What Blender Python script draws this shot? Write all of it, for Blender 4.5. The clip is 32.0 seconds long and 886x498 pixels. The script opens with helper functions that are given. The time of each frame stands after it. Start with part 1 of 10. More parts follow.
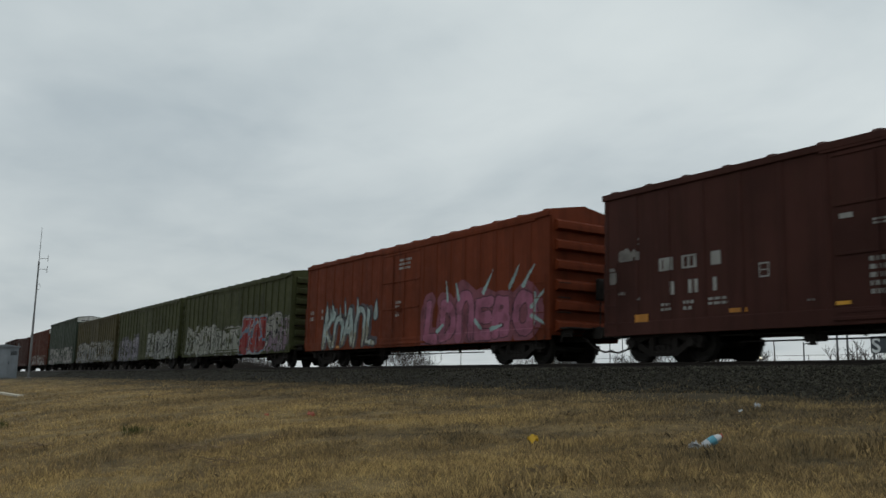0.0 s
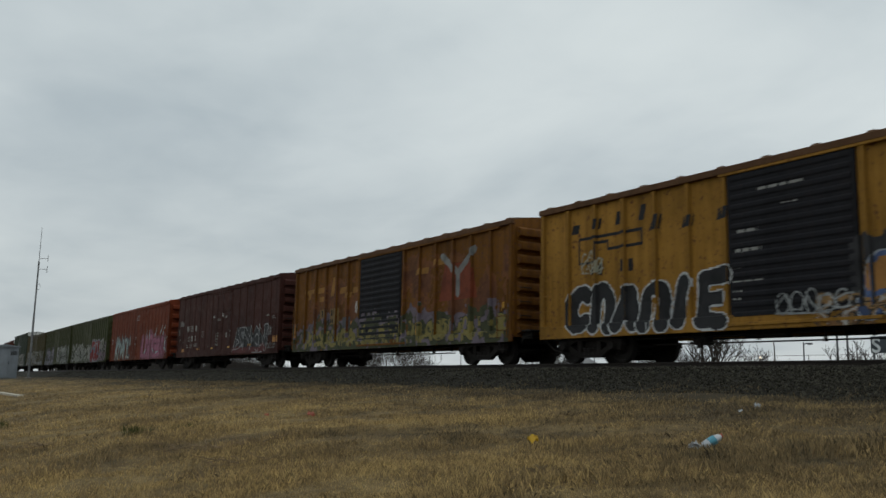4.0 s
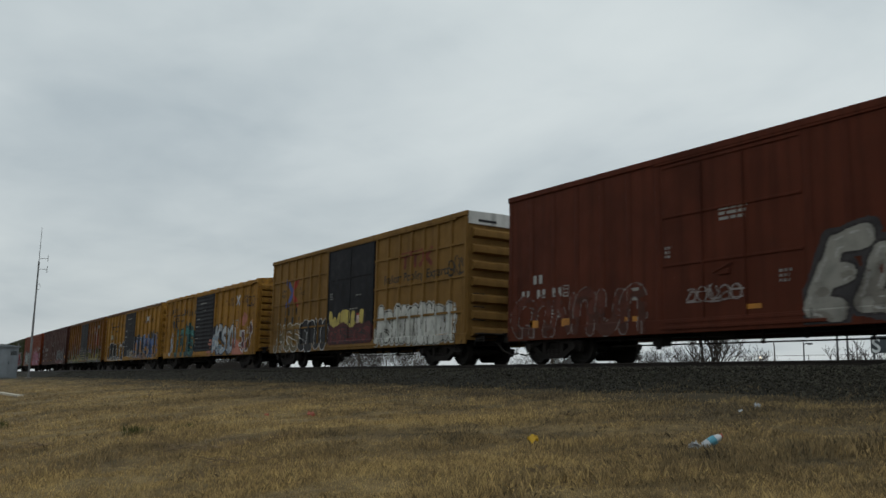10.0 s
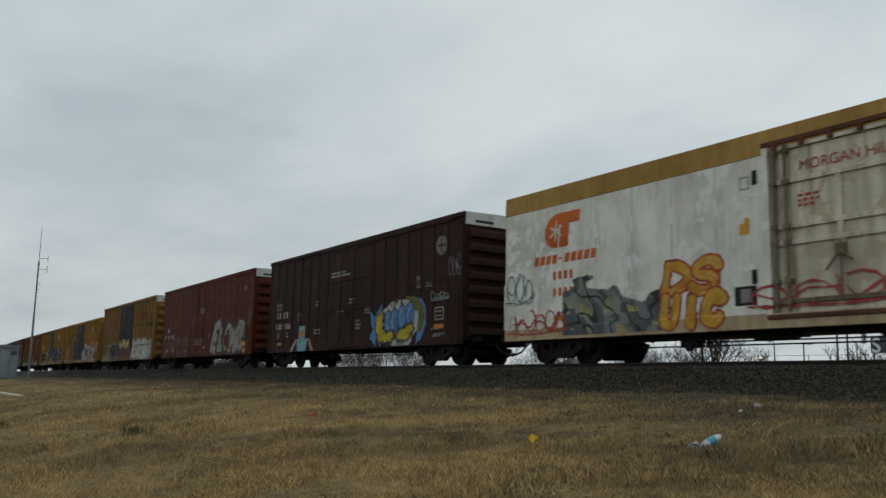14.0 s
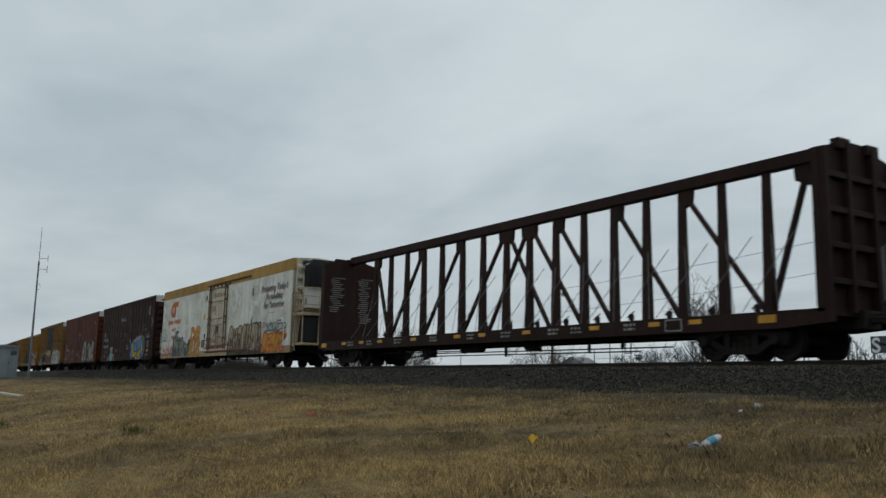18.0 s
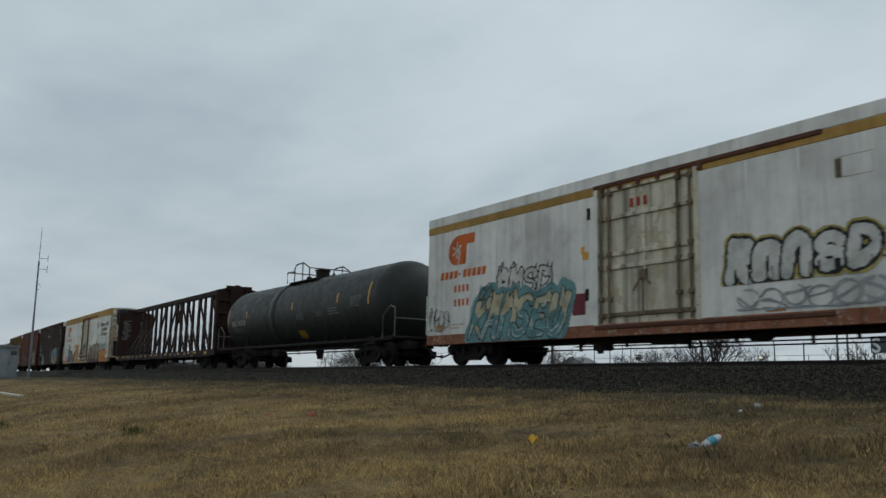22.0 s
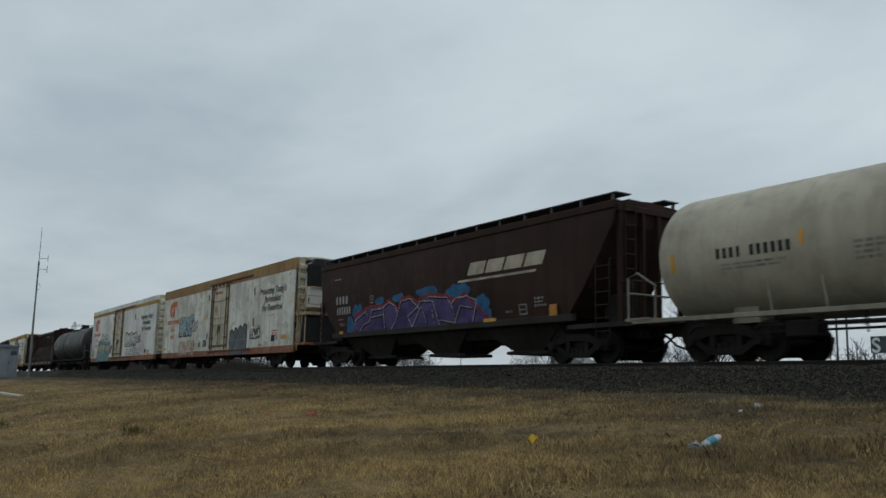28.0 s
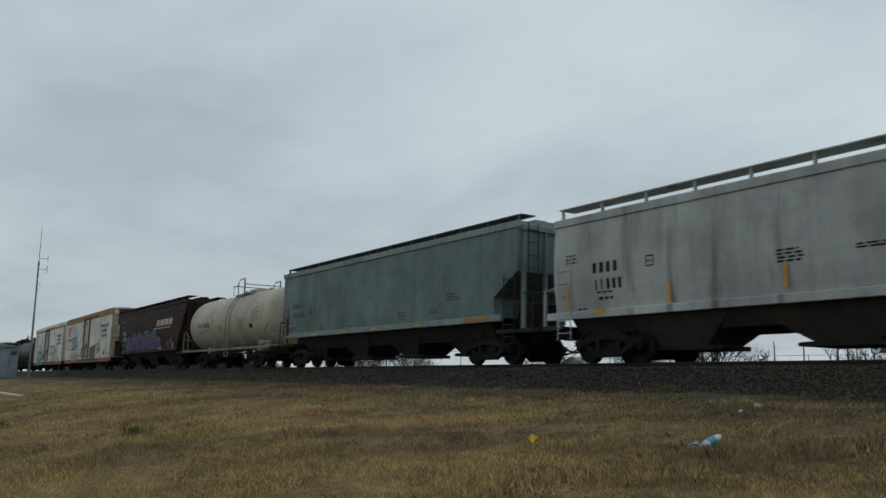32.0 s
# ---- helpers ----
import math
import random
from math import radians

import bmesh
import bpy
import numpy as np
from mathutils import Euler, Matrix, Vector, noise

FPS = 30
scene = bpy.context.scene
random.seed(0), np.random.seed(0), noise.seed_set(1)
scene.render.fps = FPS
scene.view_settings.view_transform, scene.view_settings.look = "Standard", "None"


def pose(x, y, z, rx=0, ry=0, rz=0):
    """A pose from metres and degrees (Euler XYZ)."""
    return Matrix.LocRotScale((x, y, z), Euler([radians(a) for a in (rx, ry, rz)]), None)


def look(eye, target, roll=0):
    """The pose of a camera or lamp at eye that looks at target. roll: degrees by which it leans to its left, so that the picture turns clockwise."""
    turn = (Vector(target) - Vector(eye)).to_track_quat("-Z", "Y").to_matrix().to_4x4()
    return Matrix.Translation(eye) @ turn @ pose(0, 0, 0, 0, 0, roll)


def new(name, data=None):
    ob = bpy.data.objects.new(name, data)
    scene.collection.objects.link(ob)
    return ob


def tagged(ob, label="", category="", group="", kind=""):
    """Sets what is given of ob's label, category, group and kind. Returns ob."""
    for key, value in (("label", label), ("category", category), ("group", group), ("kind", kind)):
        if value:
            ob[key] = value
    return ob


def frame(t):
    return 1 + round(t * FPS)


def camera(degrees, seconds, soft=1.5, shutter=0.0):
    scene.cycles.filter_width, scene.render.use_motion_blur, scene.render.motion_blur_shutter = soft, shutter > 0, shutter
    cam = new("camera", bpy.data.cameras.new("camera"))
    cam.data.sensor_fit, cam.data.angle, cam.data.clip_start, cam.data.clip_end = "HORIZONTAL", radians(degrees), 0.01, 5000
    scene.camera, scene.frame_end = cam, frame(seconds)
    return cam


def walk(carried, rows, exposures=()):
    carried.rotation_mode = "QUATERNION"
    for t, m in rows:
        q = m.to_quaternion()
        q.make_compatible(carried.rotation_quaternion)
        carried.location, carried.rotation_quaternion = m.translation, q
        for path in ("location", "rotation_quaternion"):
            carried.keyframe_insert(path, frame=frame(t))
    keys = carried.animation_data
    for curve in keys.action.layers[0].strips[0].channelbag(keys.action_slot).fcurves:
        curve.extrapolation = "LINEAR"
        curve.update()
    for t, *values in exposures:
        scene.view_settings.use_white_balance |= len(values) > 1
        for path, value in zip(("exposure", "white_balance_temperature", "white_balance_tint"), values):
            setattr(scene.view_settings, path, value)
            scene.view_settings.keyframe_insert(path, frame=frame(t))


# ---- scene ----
# Places, in metres: x along the railway, y away from the camera, z up.
EYE_Z = 1.30                      # the camera over the grass at its feet
RAIL_Z = 1.91                     # top of the rails
TRACK_Y = 16.25                   # centre line of the track
NEAR = -1.60                      # near side of a car, in the car's own space

cam = camera(53.91, 32.0, soft=1.5, shutter=0.25)
stand = pose(0, 0, EYE_Z, 98.831, 0, 57.088) @ pose(0, 0, 0, 0, 0, 1.158)
walk(cam, [(0.0, stand), (32.0, stand)], exposures=[(0.0, 0.02, 6450, 9), (15.5, 0.02, 6400, 9), (19.0, -0.06, 6180, 8), (24.0, -0.10, 6100, 8), (32.0, -0.10, 6120, 8)])

# how far the train has gone to the left, every four seconds
RUN = [(0, 0.0), (4, 36.05), (8, 71.65), (12, 107.03), (16, 142.54), (20, 177.85), (24, 213.22), (28, 248.49), (32, 283.55)]


def gone(t):
    return float(np.interp(t, [r[0] for r in RUN], [r[1] for r in RUN]))


def bend(x):
    """The track curves very gently away, far off to the left."""
    return 1.8e-4 * min(0.0, x + 40.0) ** 2


def bend_turn(x):
    return math.degrees(math.atan(2 * 1.8e-4 * min(0.0, x + 40.0)))


# ---- light ----
def node(tree, kind, at=(0, 0), **values):
    n = tree.nodes.new(kind)
    n.location = at
    for key, value in values.items():
        n.inputs[key.replace("_", " ")].default_value = value
    return n


def ramp(tree, source, stops):
    n = tree.nodes.new("ShaderNodeValToRGB")
    el = n.color_ramp.elements
    while len(el) < len(stops):
        el.new(0.5)
    for e, (p, c) in zip(el, stops):
        e.position, e.color = p, (*c, 1) if len(c) == 3 else c
    tree.links.new(source, n.inputs["Fac"])
    return n.outputs["Color"]


def mix(tree, fac, a, b, blend="MIX"):
    n = tree.nodes.new("ShaderNodeMix")
    n.data_type, n.blend_type = "RGBA", blend
    for socket, value in ((n.inputs[0], fac), (n.inputs[6], a), (n.inputs[7], b)):
        if isinstance(value, (int, float)):
            socket.default_value = value
        elif isinstance(value, tuple):
            socket.default_value = (*value, 1)
        else:
            tree.links.new(value, socket)
    return n.outputs[2]


def sky():
    """An overcast sky: a thick layer of uneven cloud over a little clear-sky light."""
    world = bpy.data.worlds.new("overcast_sky")
    world.use_nodes = True
    scene.world = world
    tree = world.node_tree
    back = tree.nodes["Background"]
    clear = tree.nodes.new("ShaderNodeTexSky")
    clear.sky_type, clear.sun_disc = "NISHITA", False
    clear.sun_elevation, clear.sun_rotation = radians(53), radians(27)
    where = tree.nodes.new("ShaderNodeTexCoord")
    # clouds lie in a flat layer: project the direction onto it
    split = tree.nodes.new("ShaderNodeSeparateXYZ")
    tree.links.new(where.outputs["Generated"], split.inputs[0])
    lift = tree.nodes.new("ShaderNodeMath")
    lift.operation = "MAXIMUM"
    tree.links.new(split.outputs[2], lift.inputs[0])
    lift.inputs[1].default_value = 0.0
    add = tree.nodes.new("ShaderNodeMath")
    add.operation = "ADD"
    tree.links.new(lift.outputs[0], add.inputs[0])
    add.inputs[1].default_value = 0.16
    flat = tree.nodes.new("ShaderNodeVectorMath")
    flat.operation = "DIVIDE"
    tree.links.new(where.outputs["Generated"], flat.inputs[0])
    comb = tree.nodes.new("ShaderNodeCombineXYZ")
    for i in range(3):
        tree.links.new(add.outputs[0], comb.inputs[i])
    tree.links.new(comb.outputs[0], flat.inputs[1])
    turn = node(tree, "ShaderNodeMapping")
    turn.inputs["Rotation"].default_value = (0, 0, 0)
    tree.links.new(flat.outputs[0], turn.inputs["Vector"])
    stretch = node(tree, "ShaderNodeMapping")
    stretch.inputs["Scale"].default_value = (0.78, 1.25, 0.0)
    stretch.inputs["Rotation"].default_value = (0, 0, radians(20))
    stretch.inputs["Location"].default_value = (3.1, 1.7, 0.0)
    tree.links.new(turn.outputs[0], stretch.inputs["Vector"])
    turn = stretch
    big = node(tree, "ShaderNodeTexNoise", Scale=0.85, Detail=5.0, Roughness=0.48, Distortion=0.25)
    tree.links.new(turn.outputs[0], big.inputs["Vector"])
    wisps = node(tree, "ShaderNodeTexNoise", Scale=2.6, Detail=7.0, Roughness=0.52, Distortion=0.5)
    tree.links.new(flat.outputs[0], wisps.inputs["Vector"])
    both = tree.nodes.new("ShaderNodeMath")
    both.operation = "MULTIPLY_ADD"
    tree.links.new(wisps.outputs["Fac"], both.inputs[0])
    both.inputs[1].default_value = 0.28
    lower = tree.nodes.new("ShaderNodeMath")
    lower.operation = "SUBTRACT"
    tree.links.new(big.outputs["Fac"], lower.inputs[0])
    lower.inputs[1].default_value = 0.14
    tree.links.new(lower.outputs[0], both.inputs[2])
    cloud = ramp(tree, both.outputs[0], [(0.28, (0.445, 0.505, 0.535)), (0.50, (0.585, 0.640, 0.655)), (0.72, (0.70, 0.75, 0.75))])
    low = ramp(tree, split.outputs[2], [(0.0, (0.92, 0.905, 0.905)), (0.10, (0.885, 0.885, 0.885)), (0.26, (1.0, 1.0, 1.0)), (0.6, (1.08, 1.08, 1.07))])
    grey = mix(tree, 1.0, cloud, low, "MULTIPLY")
    scaled = mix(tree, 1.0, clear.outputs[0], (0.06, 0.06, 0.06), "MULTIPLY")
    tree.links.new(mix(tree, 0.93, scaled, grey), back.inputs["Color"])
    back.inputs["Strength"].default_value = 1.0


sky()
sun_data = bpy.data.lights.new("sun", "SUN")
sun_data.energy, sun_data.angle, sun_data.color = 0.5, radians(30), (1.0, 0.97, 0.92)
sun = new("sun", sun_data)
sun.matrix_world = look((25, 50, 75), (0, 0, 0))


# ---- materials ----
def material(name, rough=0.6, metal=0.0, spec=0.35):
    m = bpy.data.materials.new(name)
    m.use_nodes = True
    b = m.node_tree.nodes["Principled BSDF"]
    b.inputs["Roughness"].default_value = rough
    b.inputs["Metallic"].default_value = metal
    b.inputs["Specular IOR Level"].default_value = spec
    return m, m.node_tree, b


def coords(tree, scale=(1, 1, 1), shift=(0, 0, 0), space="Object"):
    c = tree.nodes.new("ShaderNodeTexCoord")
    n = tree.nodes.new("ShaderNodeMapping")
    n.inputs["Scale"].default_value, n.inputs["Location"].default_value = scale, shift
    tree.links.new(c.outputs[space], n.inputs["Vector"])
    return n.outputs["Vector"]


def noise_at(tree, vector, scale, detail=4.0, rough=0.55, distort=0.0):
    n = node(tree, "ShaderNodeTexNoise", Scale=scale, Detail=detail, Roughness=rough, Distortion=distort)
    tree.links.new(vector, n.inputs["Vector"])
    return n.outputs["Fac"]


def bump(tree, b, height, strength=0.3, distance=0.01):
    n = node(tree, "ShaderNodeBump", Strength=strength, Distance=distance)
    tree.links.new(height, n.inputs["Height"])
    tree.links.new(n.outputs["Normal"], b.inputs["Normal"])


def shade(c, k):
    return tuple(min(1.0, v * k) for v in c)


def car_paint(name, base, rust=0.35, grime=0.5, seed=0.0, rough=0.62, rust_tint=(0.10, 0.045, 0.025), streak=0.22, peel=None):
    """Weathered freight-car paint: faded patches, vertical run-off streaks, rust specks and road dirt."""
    m, tree, b = material(name, rough, spec=0.22 if rough < 0.55 else 0.08)
    at = coords(tree, shift=(seed, seed * 0.7, seed * 0.3))
    streaks = coords(tree, (3.2, 3.2, 0.22), (seed * 1.3, 0, seed))
    patches = noise_at(tree, at, 0.55, 5)
    colour = ramp(tree, patches, [(0.32, shade(base, 0.74)), (0.5, base), (0.70, shade(base, 1.22))])
    run = noise_at(tree, streaks, 1.0, 6, 0.62)
    dirt = ramp(tree, run, [(0.47, (0, 0, 0)), (0.72, (grime, grime, grime))])
    colour = mix(tree, dirt, colour, shade(base, 0.42))
    film = noise_at(tree, at, 3.1, 6, 0.65)
    dust = ramp(tree, film, [(0.5, (0, 0, 0)), (0.80, (0.22, 0.22, 0.22))])
    colour = mix(tree, dust, colour, (0.06, 0.045, 0.035))
    specks = noise_at(tree, at, 9.0, 8, 0.7)
    lo = 0.70 - 0.17 * rust
    spots = ramp(tree, specks, [(lo, (0, 0, 0)), (lo + 0.07, (1, 1, 1))])
    colour = mix(tree, spots, colour, rust_tint)
    if peel:
        # large scabs where the paint has come off
        worn = noise_at(tree, at, 1.7, 9, 0.68, 0.4)
        colour = mix(tree, ramp(tree, worn, [(0.53, (0, 0, 0)), (0.57, (0.85, 0.85, 0.85))]), colour, peel)
    if streak:
        # long dark run-off from the roof
        long = noise_at(tree, coords(tree, (1.5, 1.5, 0.05), (seed, 0, 0)), 1.0, 4, 0.6)
        colour = mix(tree, ramp(tree, long, [(0.57, (0, 0, 0)), (0.66, (streak, streak, streak))]), colour, shade(base, 0.25))
    tree.links.new(colour, b.inputs["Base Color"])
    tree.links.new(ramp(tree, film, [(0.3, (rough - 0.12,) * 3), (0.7, (min(0.95, rough + 0.2),) * 3)]), b.inputs["Roughness"])
    bump(tree, b, specks, 0.25, 0.006)
    return m


def plain(name, base, rough=0.6, metal=0.0, spread=0.25, scale=8.0, spec=0.35):
    """A plain stuff with a little unevenness at two scales."""
    m, tree, b = material(name, rough, metal, spec)
    at = coords(tree)
    a = noise_at(tree, at, scale * 0.18, 4)
    c = ramp(tree, a, [(0.3, shade(base, 1 - spread)), (0.7, shade(base, 1 + spread))])
    f = noise_at(tree, at, scale, 6, 0.65)
    c = mix(tree, ramp(tree, f, [(0.5, (0, 0, 0)), (0.75, (0.45, 0.45, 0.45))]), c, shade(base, 0.55))
    tree.links.new(c, b.inputs["Base Color"])
    bump(tree, b, f, 0.2, 0.004)
    return m


def spray(name, base):
    """Sprayed or stencilled paint, thin and uneven."""
    m, tree, b = material(name, 0.65, spec=0.2)
    at = coords(tree)
    f = noise_at(tree, at, 2.2, 6, 0.6)
    c = ramp(tree, f, [(0.34, shade(base, 0.62)), (0.52, base), (0.72, shade(base, 1.15))])
    run = noise_at(tree, coords(tree, (5, 5, 0.5)), 1.0, 5)
    c = mix(tree, ramp(tree, run, [(0.5, (0, 0, 0)), (0.8, (0.3, 0.3, 0.3))]), c, shade(base, 0.5))
    tree.links.new(c, b.inputs["Base Color"])
    return m


def stony(name, dark, light, size, rough=0.95):
    m, tree, b = material(name, rough, spec=0.2)
    at = coords(tree)
    v = node(tree, "ShaderNodeTexVoronoi", Scale=1.0 / size)
    tree.links.new(at, v.inputs["Vector"])
    grain = noise_at(tree, at, 0.5, 6)
    c = mix(tree, v.outputs["Color"], dark, light)
    bw = tree.nodes.new("ShaderNodeRGBToBW")
    tree.links.new(v.outputs["Color"], bw.inputs[0])
    c = mix(tree, bw.outputs[0], dark, light)
    c = mix(tree, ramp(tree, grain, [(0.4, (0, 0, 0)), (0.7, (0.5, 0.5, 0.5))]), c, shade(dark, 0.8))
    tree.links.new(c, b.inputs["Base Color"])
    bump(tree, b, v.outputs["Distance"], 0.8, size * 0.5)
    return m


def island_mix(name, colours, rough=0.9):
    """One colour for each stone or leaf."""
    m, tree, b = material(name, rough, spec=0.15)
    g = tree.nodes.new("ShaderNodeNewGeometry")
    n = len(colours)
    c = ramp(tree, g.outputs["Random Per Island"], [(i / max(1, n - 1), col) for i, col in enumerate(colours)])
    tree.links.new(c, b.inputs["Base Color"])
    return m


def grown(tree, at, tones):
    """Soft areas of dark, brown, straw and golden growth, from broad drifts down to tufts."""
    wide = noise_at(tree, at, 0.26, 3, 0.5, 0.8)
    close = noise_at(tree, at, 1.5, 4, 0.6, 0.4)
    tufts = noise_at(tree, at, 5.5, 3, 0.6, 0.3)
    both = mix(tree, 0.30, mix(tree, 0.42, wide, close), tufts)
    return ramp(tree, both, [(p, c) for p, c in zip((0.38, 0.46, 0.53, 0.61), tones)])


def dry_blades(name, tones, low=0.42, high=1.6):
    """Blades that take the tone of the patch they grow in, each a little lighter or darker."""
    m, tree, b = material(name, 0.85, spec=0.15)
    g = tree.nodes.new("ShaderNodeNewGeometry")
    c = grown(tree, coords(tree), tones)
    tint = ramp(tree, g.outputs["Random Per Island"], [(0.0, (low, low, low)), (0.5, (1.0, 0.985, 0.96)), (1.0, (high, high * 0.97, high * 0.88))])
    c = mix(tree, 1.0, c, tint, "MULTIPLY")
    tree.links.new(c, b.inputs["Base Color"])
    return m


STRAW = [(0.141, 0.111, 0.066), (0.254, 0.185, 0.097), (0.352, 0.256, 0.124), (0.461, 0.340, 0.158)]
THATCH = [(0.086, 0.071, 0.049), (0.132, 0.103, 0.066), (0.179, 0.136, 0.083), (0.230, 0.174, 0.102)]


def dry_ground():
    m, tree, b = material("dry_grass_ground", 0.95, spec=0.1)
    at = coords(tree)
    c = grown(tree, at, [shade(t, 0.62) for t in STRAW])
    fine = noise_at(tree, at, 9.0, 8, 0.7)
    c = mix(tree, ramp(tree, fine, [(0.45, (0, 0, 0)), (0.70, (0.6, 0.6, 0.6))]), c, (0.07, 0.050, 0.028))
    # bare greyish soil along the foot of the bank
    split = tree.nodes.new("ShaderNodeSeparateXYZ")
    tree.links.new(at, split.inputs[0])
    wander = tree.nodes.new("ShaderNodeMath")
    wander.operation = "MULTIPLY_ADD"
    tree.links.new(noise_at(tree, at, 0.6, 5, 0.6), wander.inputs[0])
    wander.inputs[1].default_value = 4.0
    tree.links.new(split.outputs[1], wander.inputs[2])
    scaled = tree.nodes.new("ShaderNodeMapRange")
    tree.links.new(wander.outputs[0], scaled.inputs["Value"])
    scaled.inputs["From Min"].default_value, scaled.inputs["From Max"].default_value = 9.3, 12.0
    c = mix(tree, scaled.outputs["Result"], c, mix(tree, fine, (0.038, 0.031, 0.021), (0.10, 0.082, 0.055)))
    tree.links.new(c, b.inputs["Base Color"])
    bump(tree, b, fine, 0.9, 0.06)
    return m


BLACK_IRON = plain("black_iron", (0.026, 0.023, 0.021), 0.85, spread=0.4, spec=0.12)
TRUCK_IRON = plain("truck_iron", (0.019, 0.0165, 0.015), 0.9, spread=0.45, spec=0.1)
WHEEL_STEEL = plain("wheel_steel", (0.020, 0.018, 0.0165), 0.8, 0.0, spread=0.4, spec=0.12)
RAIL_STEEL = plain("rail_steel", (0.026, 0.020, 0.016), 0.7, 0.2)
TIE_WOOD = plain("tie_wood", (0.045, 0.036, 0.028), 0.9)
DOOR_BLACK = car_paint("door_black", (0.017, 0.017, 0.020), 0.15, 0.3, 3.0)
WHITE_STENCIL = spray("white_stencil", (0.25, 0.25, 0.235))
BLACK_STENCIL = spray("black_stencil", (0.018, 0.018, 0.02))
YELLOW_TAPE = plain("yellow_reflector", (0.52, 0.26, 0.02), 0.45, spread=0.2)
ORANGE_PLATE = plain("orange_placard", (0.42, 0.17, 0.015), 0.5, spread=0.25)
BALLAST = stony("ballast_rock", (0.012, 0.011, 0.0085), (0.046, 0.042, 0.031), 0.04)
STONES = island_mix("ballast_stones", [(0.010, 0.0095, 0.007), (0.022, 0.020, 0.015), (0.035, 0.032, 0.024), (0.052, 0.047, 0.035), (0.085, 0.078, 0.06), (0.018, 0.017, 0.013)])
GRASS = dry_blades("dry_grass", STRAW)
GREY_WEED = dry_blades("grey_weed", THATCH, 0.40, 1.5)
GREEN_WEED = island_mix("green_weed", [(0.035, 0.05, 0.015), (0.07, 0.085, 0.025), (0.11, 0.10, 0.04)])
TWIG = plain("bare_twig", (0.045, 0.036, 0.03), 0.9)
GROUND = dry_ground()


# ---- building tools ----
def part(name, bm, m, parent=None, label="", at=None, smooth=False):
    """Links a bmesh as one mesh object under a thing or a part."""
    bmesh.ops.recalc_face_normals(bm, faces=bm.faces)
    me = bpy.data.meshes.new(name)
    bm.to_mesh(me)
    bm.free()
    return mesh_part(name, me, m, parent, label, at, smooth)


def mesh_part(name, me, m, parent=None, label="", at=None, smooth=False):
    for one in m if isinstance(m, (list, tuple)) else [m]:
        me.materials.append(one)
    if smooth:
        me.shade_smooth()
    ob = new(name, me)
    ob.parent = parent
    if at is not None:
        ob.matrix_basis = at if isinstance(at, Matrix) else Matrix.Translation(at)
    return tagged(ob, label) if label else ob


def again(ob, at, parent=None):
    """Another part on the same mesh."""
    o = ob.copy()
    scene.collection.objects.link(o)
    o.parent = parent or ob.parent
    o.matrix_basis = at if isinstance(at, Matrix) else Matrix.Translation(at)
    return o


def box(bm, x0, x1, y0, y1, z0, z1, soft=0.0):
    if soft:
        tmp = bmesh.new()
        box(tmp, x0, x1, y0, y1, z0, z1)
        bmesh.ops.bevel(tmp, geom=tmp.edges[:], offset=soft, segments=1, affect="EDGES")
        merge(bm, tmp)
        return
    vs = [bm.verts.new(p) for p in ((x0, y0, z0), (x1, y0, z0), (x1, y1, z0), (x0, y1, z0), (x0, y0, z1), (x1, y0, z1), (x1, y1, z1), (x0, y1, z1))]
    for f in ((3, 2, 1, 0), (4, 5, 6, 7), (0, 1, 5, 4), (1, 2, 6, 5), (2, 3, 7, 6), (3, 0, 4, 7)):
        bm.faces.new([vs[i] for i in f])


def merge(bm, tmp):
    made = {v: bm.verts.new(v.co) for v in tmp.verts}
    for f in tmp.faces:
        bm.faces.new([made[v] for v in f.verts])
    tmp.free()


def prism(bm, outline, y0, y1):
    """A flat outline in x and z, given thickness along y."""
    a = [bm.verts.new((x, y0, z)) for x, z in outline]
    b = [bm.verts.new((x, y1, z)) for x, z in outline]
    n = len(outline)
    bm.faces.new(a)
    bm.faces.new(b[::-1])
    for i in range(n):
        bm.faces.new((a[i], b[i], b[(i + 1) % n], a[(i + 1) % n]))


def run_along(bm, outline, x0, x1):
    """An outline in y and z, drawn out along x, with closed ends."""
    a = [bm.verts.new((x0, y, z)) for y, z in outline]
    b = [bm.verts.new((x1, y, z)) for y, z in outline]
    n = len(outline)
    bm.faces.new(a)
    bm.faces.new(b[::-1])
    for i in range(n):
        bm.faces.new((a[i], b[i], b[(i + 1) % n], a[(i + 1) % n]))


def tube(bm, points, r, sides=6, tip=None):
    """A round bar along points; tip: its radius at the far end."""
    points = [Vector(p) for p in points]
    rings = []
    for i, p in enumerate(points):
        d = (points[min(i + 1, len(points) - 1)] - points[max(i - 1, 0)]).normalized()
        side = d.cross(Vector((0, 0, 1)) if abs(d.z) < 0.9 else Vector((1, 0, 0))).normalized()
        up = side.cross(d)
        k = r if tip is None else r + (tip - r) * i / max(1, len(points) - 1)
        rings.append([bm.verts.new(p + (side * math.cos(a) + up * math.sin(a)) * k) for a in (2 * math.pi * j / sides for j in range(sides))])
    for a, b in zip(rings, rings[1:]):
        for j in range(sides):
            bm.faces.new((a[j], a[(j + 1) % sides], b[(j + 1) % sides], b[j]))
    bm.faces.new(rings[0][::-1])
    bm.faces.new(rings[-1])


